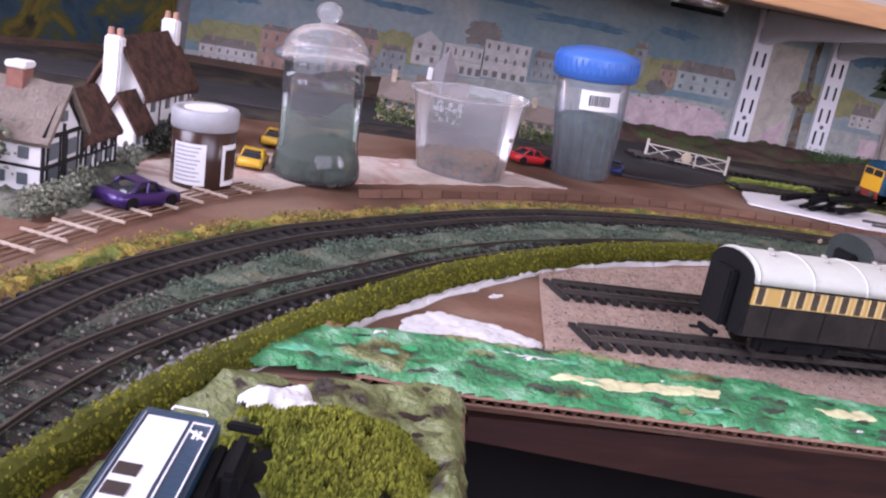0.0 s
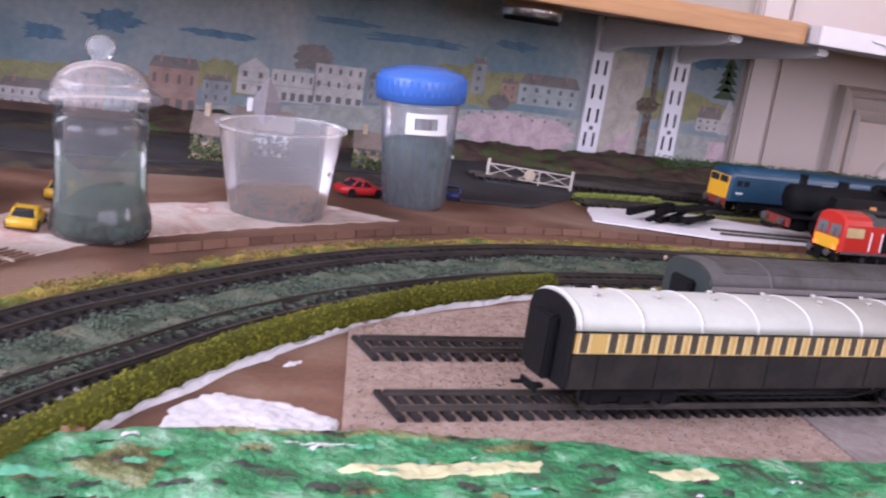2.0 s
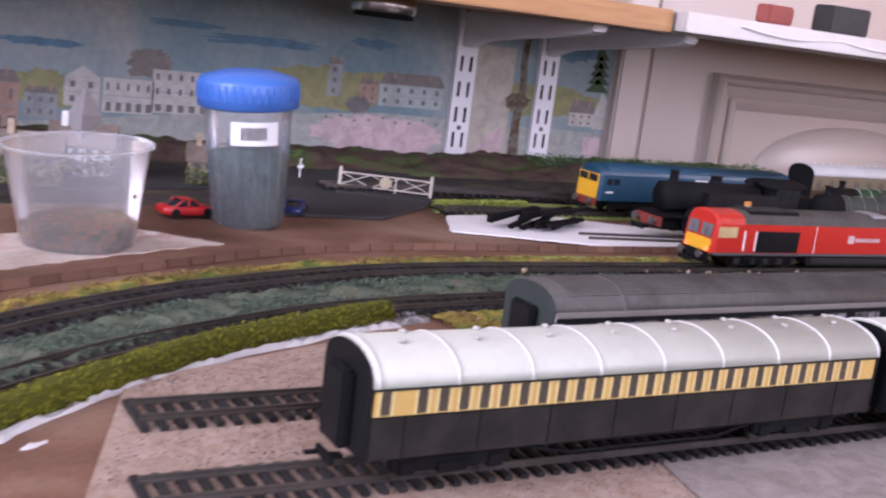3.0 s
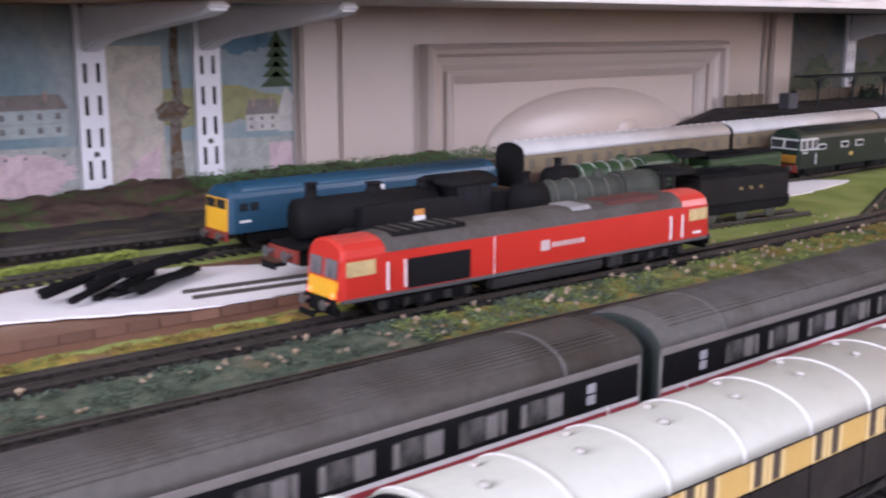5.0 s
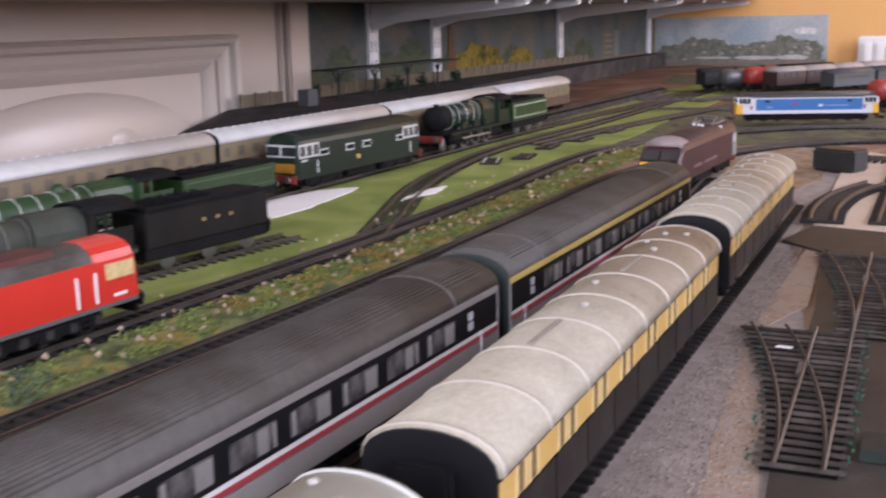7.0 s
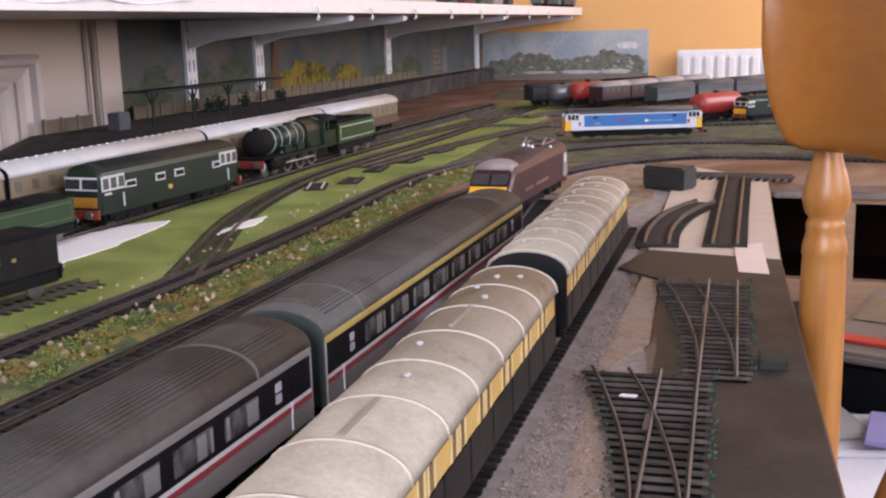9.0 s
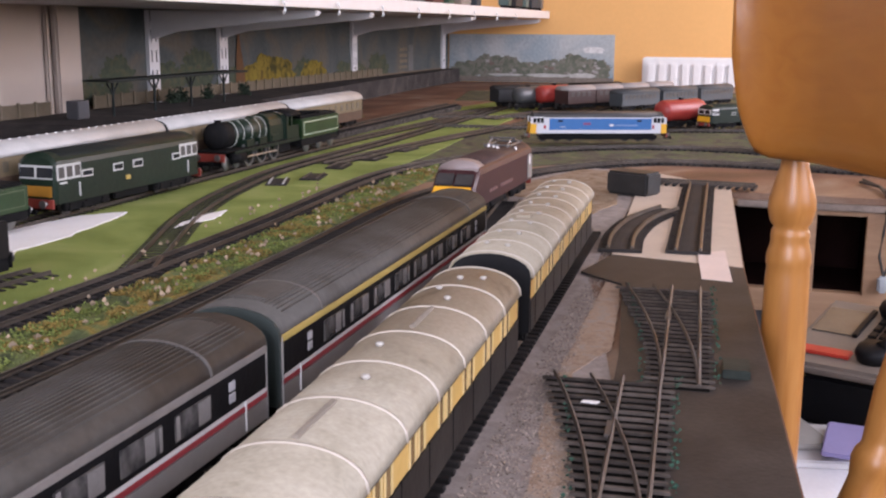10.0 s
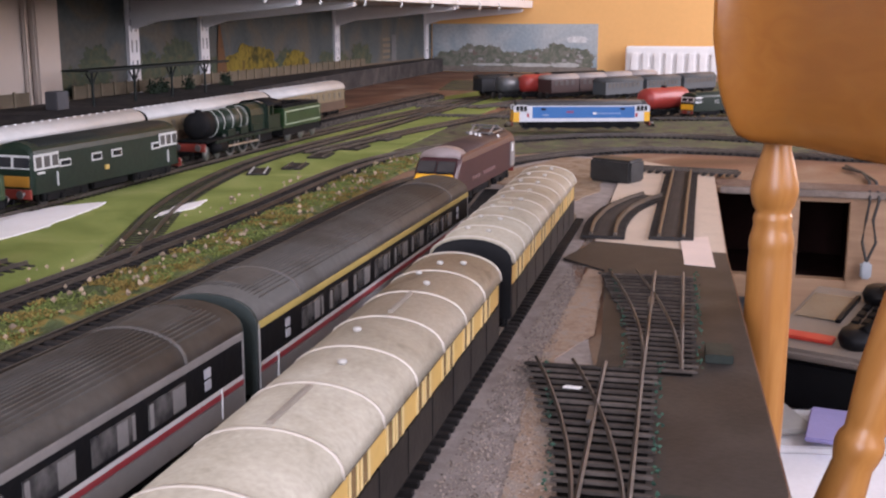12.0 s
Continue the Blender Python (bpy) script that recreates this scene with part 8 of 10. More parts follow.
def tudor_house():
    root = thing("model_house", pose(-0.2124, 0.5369, 0.0012, 0, -3, 0) @ pose(0, 0, 0, 0, 0, 65), "black and white half-timbered model cottage with mossy garden base", "house", "model cottages")
    part("garden_base", mound([(-0.042, -0.008), (-0.02, -0.018), (0.015, -0.024), (0.035, -0.016), (0.055, -0.016), (0.100, -0.014), (0.104, 0.03), (-0.035, 0.05)], 0.0, 0.006, 90, 0.003, 0.012, 3.0), BASEG, root, "mossy garden base", True)
    part("wall", boxed(0, 0.042, 0, 0.048, 0, 0.031, 0.0006), RENDERW, root)
    swap = Matrix(((0, 1, 0, 0), (1, 0, 0, 0), (0, 0, 1, 0), (0, 0, 0, 1)))
    part("gable", bmesh_swapped(prism(bmesh.new(), [(0, 0.0308), (0.021, 0.053), (0.042, 0.0308)], 0.0, 0.048), swap), RENDERW, root)
    part("roof", roughened(bmesh_swapped(prism(bmesh.new(), [(-0.003, 0.0290), (0.021, 0.0565), (0.045, 0.0290), (0.0435, 0.0265), (0.021, 0.053), (-0.0015, 0.0265)], -0.004, 0.050), swap)), THATCHG, root, "rough grey-brown roof")
    gable_block(root, 0.0425, 0.096, 0.004, 0.034, 0.022, 0.024, RENDERW, THATCH, name="side_wing")
    part("chimney", boxed(0.016, 0.026, 0.020, 0.030, 0.042, 0.0610, 0.0006), mat("chimney_brick", (0.26, 0.12, 0.09), 0.8, var=0.2), root)
    part("chimney_pot", boxed(0.0152, 0.0268, 0.0192, 0.0308, 0.0610, 0.0645, 0.0008), WHITE, root)
    for y in (0.010, 0.022, 0.036):
        for z in (0.006, 0.0195):
            window_on(root, -0.0003, y, z, 0.0055, 0.006, "x")
    for z in (0.006, 0.0185):
        for x in (0.0110, 0.0310):
            window_on(root, x, -0.0003, z, 0.0100, 0.0085, "y")
    window_on(root, 0.021, -0.0003, 0.037, 0.006, 0.0055, "y")
    for x in (0.060, 0.074, 0.087):
        window_on(root, x, 0.0037, 0.006, 0.006, 0.007, "y")
    part("door", boxed(0.0440, 0.0500, 0.0031, 0.0041, 0.001, 0.015), mat("red_door", (0.20, 0.02, 0.02), 0.6), root, "small red door")
    for x in (0.0, 0.021, 0.042):
        beam(root, (x, -0.0004, 0.001), (x, -0.0004, 0.031 + (0.005 if x == 0.021 else 0)), 0.0012)
    for z in (0.0035, 0.0155, 0.031):
        beam(root, (0, -0.0006, z), (0.042, -0.0006, z), 0.0012)
    for x in (0.0045, 0.0175, 0.0245, 0.0375):
        beam(root, (x, -0.0004, 0.0035), (x, -0.0004, 0.031), 0.0008)
    beam(root, (0.0, -0.0006, 0.031), (0.021, -0.0006, 0.0530), 0.0020)
    beam(root, (0.042, -0.0006, 0.031), (0.021, -0.0006, 0.0530), 0.0020)
    beam(root, (-0.0004, 0.0, 0.0155), (-0.0004, 0.048, 0.0155), 0.0008)
    for k in range(9):
        x = 0.0435 + 0.0064 * k
        beam(root, (x, 0.0035, 0.001), (x, 0.0035, 0.0215), 0.0008)
    for k in range(4):
        beam(root, (0.050 + 0.0128 * k, 0.0034, 0.011), (0.056 + 0.0128 * k, 0.0034, 0.0215), 0.0008)
    for z in (0.003, 0.0125):
        beam(root, (0.043, 0.0034, z), (0.096, 0.0034, z), 0.0008)
    r_ = random.Random(3)
    sp = [(-0.008 + 0.0045 * r_.gauss(0, 1), 0.030 + 0.006 * r_.gauss(0, 1), abs(0.026 + 0.008 * r_.gauss(0, 1))) for _ in range(700)]
    sp += [(r_.uniform(-0.038, 0.03), -0.013 + 0.003 * r_.gauss(0, 1), abs(0.006 + 0.0035 * r_.gauss(0, 1))) for _ in range(1300)]
    sp += [(0.100 + 0.003 * r_.gauss(0, 1), -0.003 + 0.003 * r_.gauss(0, 1), abs(0.006 + 0.003 * r_.gauss(0, 1))) for _ in range(300)]
    me = crumbs(sp, 0.0016, 0.9, 5)
    me.materials.append(mat("grey_bush", (0.19, 0.20, 0.145), 0.95, var=0.2, island=0.5))
    o = new("bushes", me)
    o.parent = root
    tagged(o, "grey-green garden bushes", kind="stuff")


def bmesh_swapped(bm, m):
    bmesh.ops.transform(bm, matrix=m, verts=bm.verts[:])
    bmesh.ops.recalc_face_normals(bm, faces=bm.faces[:])
    return bm


def roughened(bm):
    bmesh.ops.subdivide_edges(bm, edges=bm.edges[:], cuts=5, use_grid_fill=True)
    for v in bm.verts:
        v.co += Vector((0, 0, 1)) * 0.0008 * noise.noise(v.co * 240)
    return bm


def thatched_cottage():
    root = thing("model_house", pose(-0.1620, 0.7222, 0.0012, 0, -3, 0) @ pose(0, 0, 0, 0, 0, 62), "white cottage with brown thatched roof and tall chimneys", "house", "model cottages")
    part("garden_base", mound([(-0.055, -0.036), (0.065, -0.034), (0.07, 0.03), (-0.05, 0.034)], 0.0, 0.008, 80, 0.0035, 0.014, 6.0), BASEG, root, "mossy garden base", True)
    gable_block(root, -0.026, 0.046, -0.018, 0.018, 0.034, 0.036, RENDERW, THATCH, over=0.005)
    gable_block(root, -0.048, -0.0265, -0.024, 0.000, 0.016, 0.022, RENDERW, THATCH, name="porch_wing")
    gable_block(root, 0.0465, 0.064, -0.012, 0.014, 0.030, 0.026, RENDERW, THATCH, name="end_wing")
    for x, y, h in ((-0.0305, 0.002, 0.070), (0.0465, 0.0, 0.078)):
        part("chimney", boxed(x - 0.004, x + 0.004, y - 0.006, y + 0.006, 0.0, h, 0.0014), RENDERW, root, "tall white chimney stack")
        for q in (-0.003, 0.003):
            part("chimney_pot", cyl(bmesh.new(), 0.0022, 0.0018, 0.005, pose(x, y + q, h - 0.0003), 12), mat("terracotta", (0.40, 0.22, 0.16), 0.8), root)
    for x, z in ((-0.012, 0.008), (0.004, 0.008), (0.030, 0.008), (-0.012, 0.022), (0.010, 0.022), (0.032, 0.022)):
        window_on(root, x, -0.0182, z, 0.006, 0.007, "y")
    for x, z in ((-0.043, 0.006), (-0.034, 0.006)):
        window_on(root, x, -0.0242, z, 0.005, 0.006, "y")
    part("door", boxed(0.014, 0.020, -0.0188, -0.0178, 0.003, 0.018), TIMBER, root)
    for x in (-0.024, -0.002, 0.022, 0.044):
        beam(root, (x, -0.0183, 0.002), (x, -0.0183, 0.031), 0.0007)
    part("arch", lathe(bmesh.new(), [(0.008, -0.002), (0.010, -0.002), (0.010, 0.002), (0.008, 0.002), (0.008, -0.002)], 24), mat("arch_stone", (0.33, 0.28, 0.24), 0.9), root, "round stone garden arch").matrix_basis = pose(0.044, -0.020, 0.016, 90, 0, 20)
    r_ = random.Random(8)
    sp = [(r_.uniform(-0.036, 0.046), -0.030 + 0.005 * r_.gauss(0, 1), abs(0.008 + 0.004 * r_.gauss(0, 1))) for _ in range(900)]
    me = crumbs(sp, 0.0017, 0.9, 9)
    me.materials.append(mat("dark_bush", (0.045, 0.05, 0.038), 0.95, var=0.2, island=0.5))
    o = new("bushes", me)
    o.parent = root
    tagged(o, "dark garden bushes", kind="stuff")


def small_house(x, y, yaw, s, label, wall, church=False):
    root = thing("model_house", pose(x, y, 0.0026, 0, 0, yaw) @ Matrix.Scale(s, 4), label, "house", "model cottages")
    gable_block(root, -0.022, 0.022, -0.012, 0.012, 0.024, 0.014, wall, THATCHG)
    part("chimney", boxed(-0.016, -0.011, -0.003, 0.003, 0.024, 0.046, 0.0006), wall, root)
    for wx in (-0.014, -0.004, 0.006, 0.015):
        window_on(root, wx, -0.0122, 0.005, 0.005, 0.005, "y")
        window_on(root, wx, -0.0122, 0.015, 0.005, 0.005, "y")
    if church:
        part("steeple", lathe(bmesh.new(), [(0.013, 0.02), (0.012, 0.045), (0.0, 0.066)], 4), mat("slate_steeple", (0.27, 0.25, 0.25), 0.7, var=0.1), root, "pointed grey steeple")
    r_ = random.Random(int(abs(x) * 1000))
    sp = [(r_.uniform(-0.024, 0.024), -0.013 + 0.002 * r_.gauss(0, 1), abs(0.007 + 0.006 * r_.gauss(0, 1))) for _ in range(420)]
    me = crumbs(sp, 0.0016, 0.9, 9)
    me.materials.append(mat("climber_green", (0.10, 0.13, 0.05), 0.95, var=0.3, island=0.6))
    o = new("climbing_plant", me)
    o.parent = root
    tagged(o, "green climbing plants", kind="stuff")


tudor_house()
thatched_cottage()
STONEW = mat("honey_stone", (0.42, 0.33, 0.24), 0.85, var=0.25, scale=300, coarse=200, bump=0.4)
small_house(0.0905, 0.9578, -18, 1.05, "honey stone cottage with grey roof and climbing plants", STONEW)
small_house(0.1412, 1.0095, -20, 1.1, "pale model chapel with a pointed steeple", RENDERW, True)
small_house(0.2431, 0.9804, -16, 0.9, "small stone cottage covered in flowers", STONEW)


# ---- toy cars ----
def loft(bm, stations):
    rings = [[bm.verts.new((x, y, z)) for y, z in prof] for x, prof in stations]
    n = len(rings[0])
    for a, b in zip(rings, rings[1:]):
        for k in range(n):
            bm.faces.new((a[k], a[(k + 1) % n], b[(k + 1) % n], b[k]))
    bm.faces.new(rings[0][::-1])
    bm.faces.new(rings[-1])
    bmesh.ops.recalc_face_normals(bm, faces=bm.faces[:])
    return bm


def toy_car(x, y, yaw, col, label, s=1.0, cage=False):
    root = thing("toy_car", pose(x, y, 0.0012, 0, 0, yaw) @ Matrix.Scale(s, 4), label, "toy car", "toy cars")

    def sec(w, z0, z1, t):
        return [(-w, z0), (-w, z1 - 0.001), (-w + t, z1), (w - t, z1), (w, z1 - 0.001), (w, z0)]
    body = loft(bmesh.new(), [(-0.029, sec(0.010, 0.004, 0.0075, 0.002)), (-0.026, sec(0.0125, 0.0025, 0.0095, 0.002)), (-0.012, sec(0.0132, 0.0025, 0.0105, 0.002)), (0.010, sec(0.0132, 0.0025, 0.0110, 0.002)), (0.024, sec(0.0128, 0.0025, 0.0115, 0.002)), (0.029, sec(0.011, 0.004, 0.010, 0.002))])
    part("car_body", body, col, root, "", True)
    cab = loft(bmesh.new(), [(-0.013, sec(0.0105, 0.0095, 0.0108, 0.001)), (-0.004, sec(0.0092, 0.0095, 0.0170, 0.0015)), (0.009, sec(0.0090, 0.0095, 0.0172, 0.0015)), (0.020, sec(0.0105, 0.0095, 0.0118, 0.001))])
    part("cabin_glass", cab, DARKWIN, root, "dark windows", True)
    part("car_roof", boxed(-0.0045, 0.0095, -0.0093, 0.0093, 0.0166, 0.0178, 0.0006), col, root)
    for px in (-0.012, 0.003, 0.0175):
        for sy in (-1, 1):
            part("pillar", tube(bmesh.new(), [(px, sy * 0.0107, 0.0105), (max(-0.0045, min(0.0095, px * 0.55)), sy * 0.0092, 0.0172)], 0.0009 if not cage else 0.0012, 6), col, root)
    for wx in (-0.0175, 0.0175):
        for sy in (-1, 1):
            part("wheel", cyl(bmesh.new(), 0.0048, 0.0048, 0.003, pose(wx, sy * 0.0125 + 0.0015, 0.0048, 90), 18), BLACK, root)
    for sy in (-1, 1):
        part("headlight", boxed(-0.0294, -0.0285, sy * 0.007 - 0.0018, sy * 0.007 + 0.0018, 0.0055, 0.0075), mat("lamp_plastic", (0.5, 0.5, 0.45), 0.2), root)


toy_car(-0.1645, 0.5499, 222, mat("purple_metallic", (0.055, 0.024, 0.125), 0.3, 0.3, var=0.06), "metallic purple toy sports car on the board", 0.80)
toy_car(-0.086, 0.6855, 255, mat("toy_yellow", (0.62, 0.36, 0.02), 0.35, var=0.06), "yellow toy rally car with black windows", 0.66, True)
toy_car(-0.0575, 0.7696, 250, mat("toy_yellow", (0.62, 0.36, 0.02), 0.35), "second yellow toy rally car behind the jars", 0.66, True)
toy_car(0.182, 0.8504, 190, mat("toy_red", (0.45, 0.02, 0.02), 0.3, var=0.06), "small red toy sports car beside the pot", 0.72)
toy_car(0.275, 0.8683, 240, mat("toy_dark_blue", (0.02, 0.03, 0.12), 0.3, var=0.06), "small dark blue toy car behind the pot", 0.6)


# ---- level crossing gate ----
gate = thing("level_crossing_gate", Matrix(), "cream level crossing gate with round target", "gate")
GATEC = mat("gate_cream", (0.55, 0.50, 0.42), 0.6, var=0.1)
ga, gb = Vector((0.362, 0.974, 0.003)), Vector((0.434, 0.932, 0.003))
for p in (ga, gb):
    part("gate_post", tube(bmesh.new(), [p, p + Vector((0, 0, 0.0205))], 0.0016, 6), GATEC, gate)
part("gate_post", tube(bmesh.new(), [(ga + gb) / 2 + Vector((0.008, -0.005, 0)), (ga + gb) / 2 + Vector((0.008, -0.005, 0.016))], 0.0008, 6), GATEC, gate)
for h in (0.004, 0.0155):
    part("gate_bar", tube(bmesh.new(), [ga + Vector((0, 0, h)), gb + Vector((0, 0, h))], 0.0007, 6), GATEC, gate)
for k in range(3):
    a, b = ga.lerp(gb, k / 3), ga.lerp(gb, (k + 1) / 3)
    for u, v in ((0.004, 0.0155), (0.0155, 0.004)):
        part("gate_brace", tube(bmesh.new(), [a + Vector((0, 0, u)), b + Vector((0, 0, v))], 0.00045, 5), GATEC, gate)
part("target", cyl(bmesh.new(), 0.0055, 0.0055, 0.001, Matrix.Translation(ga.lerp(gb, 0.5) + Vector((-0.0005, -0.0012, 0.0098))) @ pose(0, 0, 0, 90, 0, -30), 20), mat("target_tan", (0.48, 0.40, 0.28), 0.7), gate, "round tan target disc")
tagged(single("crossing_ramp", boxed(-0.045, 0.045, -0.02, 0.012, 0.0, 0.0035, 0.001), ROADGREY, "dark grey crossing ramp under the gate", "ramp", m=pose(0.398, 0.950, 0.0006, 0, 0, -30)), kind="structure")
fig = thing("signpost", pose(0.3438, 1.0245, 0.003), "tiny white signpost beside the road", "signpost")
part("post", boxed(-0.0006, 0.0006, -0.0006, 0.0006, 0, 0.018), WHITE, fig)
part("sign", boxed(-0.003, 0.003, -0.0008, 0.0, 0.009, 0.012), WHITE, fig)
# pile of dark rail lengths
pile = thing("track_pile", Matrix(), "heap of dark loose rails on white paper", "track")
r = random.Random(17)
for k in range(13):
    x, y = 0.4742 + r.uniform(-0.02, 0.032), 0.8222 + r.uniform(-0.015, 0.012)
    a = 25 + r.uniform(-14, 14)
    part("loose_rail", boxed(-0.036, 0.036, -0.0025, 0.0025, 0, 0.003, 0.0004, pose(x, y, 0.003 + 0.0022 * (k // 2), r.uniform(-8, 8), r.uniform(-6, 2), a)), SOOT, pile)
# round lamp under the shelf
lamp = thing("puck_light", pose(0.4463, 1.09, 0.158), "round silver puck light under the shelf, unlit", "lamp")
part("lamp_body", lathe(bmesh.new(), [(0.0, 0.004), (0.029, 0.004), (0.033, 0.007), (0.033, 0.020), (0.031, 0.0215), (0, 0.0215)], 36), CHROME, lamp, "brushed silver rim", True)
part("lamp_base", lathe(bmesh.new(), [(0, 0.0), (0.030, 0.0), (0.031, 0.0042), (0.0, 0.0045)], 36), SOOT, lamp, "dark lower ring", True)
lamp.matrix_world = pose(0.4463, 1.09, 0.1585)


# ---- station platform along the back wall ----
PLATM = patchy("dark_platform", [(0.35, (0.032, 0.029, 0.028)), (0.55, (0.050, 0.045, 0.043)), (0.7, (0.078, 0.068, 0.061))], 20, 0.85, 0.2)
single("platform", sheet([(1.60, 0.925), (2.04, 0.925), (2.10, 1.09), (2.75, 1.150), (3.20, 1.175), (3.59, 1.19), (3.59, 1.231), (1.60, 1.213)], 0.0006, 0.038), PLATM, "dark grey station platform along the back wall", "platform", kind="structure")
bm = prism(bmesh.new(), [(0.925, 0.0006), (1.213, 0.0006), (1.213, 0.0375), (0.925, 0.0375)], 1.44, 1.5995)
for v in bm.verts:
    if v.co.x < 1.5 and v.co.z > 0.01:
        v.co.z = 0.004
single("platform_ramp", bm, PLATM, "dark sloping end of the platform", "platform", kind="structure")
canopy = thing("platform_canopy", Matrix(), "dark green iron station canopy on slender posts", "canopy")
IRON = mat("dark_iron", (0.012, 0.017, 0.016), 0.6, var=0.15)
part("canopy_roof", boxed(1.697, 2.077, 1.100, 1.140, 0.0845, 0.0865, 0.0005), IRON, canopy)
part("canopy_edge", boxed(1.697, 2.077, 1.0988, 1.0999, 0.0835, 0.0870, 0.0003), IRON, canopy)
for x in (1.735, 1.835, 1.935, 2.035):
    p = part("canopy_post", tube(bmesh.new(), [(x, 1.12, 0.038), (x, 1.12, 0.0845)], 0.0018, 8), IRON, canopy)
    for s in (-1, 1):
        part("spandrel", tube(bmesh.new(), [(x, 1.12, 0.064), (x + s * 0.006, 1.12, 0.074), (x + s * 0.013, 1.12, 0.0815)], 0.0012, 6), IRON, p)
pf = thing("platform_fence", Matrix(), "cream panelled fence at the back of the platform", "fence")
FENC = mat("fence_cream", (0.135, 0.108, 0.074), 0.7, var=0.15)
for x0, x1, y in ((1.62, 1.755, 1.205), (1.84, 3.05, 1.222)):
    n = int((x1 - x0) / 0.034)
    for k in range(n):
        part("fence_panel", boxed(x0 + 0.034 * k, x0 + 0.034 * k + 0.031, y, y + 0.0012, 0.0385, 0.056), FENC, pf)
        part("fence_post", boxed(x0 + 0.034 * k - 0.0016, x0 + 0.034 * k + 0.0016, y - 0.0014, y + 0.0014, 0.0382, 0.058), mat("fence_post_pale", (0.18, 0.15, 0.105), 0.7), pf)
single("platform_hut", boxed(1.672, 1.697, 1.130, 1.148, 0.038, 0.061, 0.001), mat("grey_hut", (0.075, 0.075, 0.08), 0.7, var=0.1), "small grey block on the platform", "hut")
for k, (x, y) in enumerate(((1.985, 1.18), (2.02, 1.185), (2.10, 1.185), (2.22, 1.18))):
    r_ = random.Random(60 + k)
    me = crumbs([(x + r_.gauss(0, 0.006), y + r_.gauss(0, 0.004), 0.038 + abs(r_.gauss(0.008, 0.006))) for _ in range(260)], 0.002, 0.9, k)
    stuff("shrub", me, mat("platform_shrub", (0.03, 0.045, 0.03), 0.95, var=0.2, island=0.5), "dark shrub on the station platform", "shrub")

# ---- loose track pieces ----
def loose_piece(ctrl, label, z):
    root = thing("track_piece", Matrix(), label, "track", "loose track pieces")
    rails_and_sleepers(root, spline(ctrl, 0.005), z, pitch=0.0075, singles=60)
    return root


lc = loose_piece([(1.2249, 0.3802), (1.2765, 0.3846), (1.3347, 0.383), (1.3801, 0.3751), (1.4141, 0.3647)], "curved loose track piece on beige card", 0.0030)
ls = loose_piece([(1.2325, 0.3347), (1.3806, 0.3428), (1.5764, 0.3529)], "straight loose track piece on beige card", 0.0030)
for nm, ctrl in ((lc, [(1.2249, 0.3802), (1.2765, 0.3846), (1.3347, 0.383), (1.3801, 0.3751), (1.4141, 0.3647)]), (ls, [(1.2325, 0.3347), (1.3806, 0.3428), (1.5764, 0.3529)])):
    part("track_bed", ribbon(bmesh.new(), spline(ctrl, 0.006), -0.0138, 0.0138, 0.0056, 0.0, 60, 2), mat("dark_trackbed", (0.04, 0.035, 0.032), 0.8, var=0.2), nm)


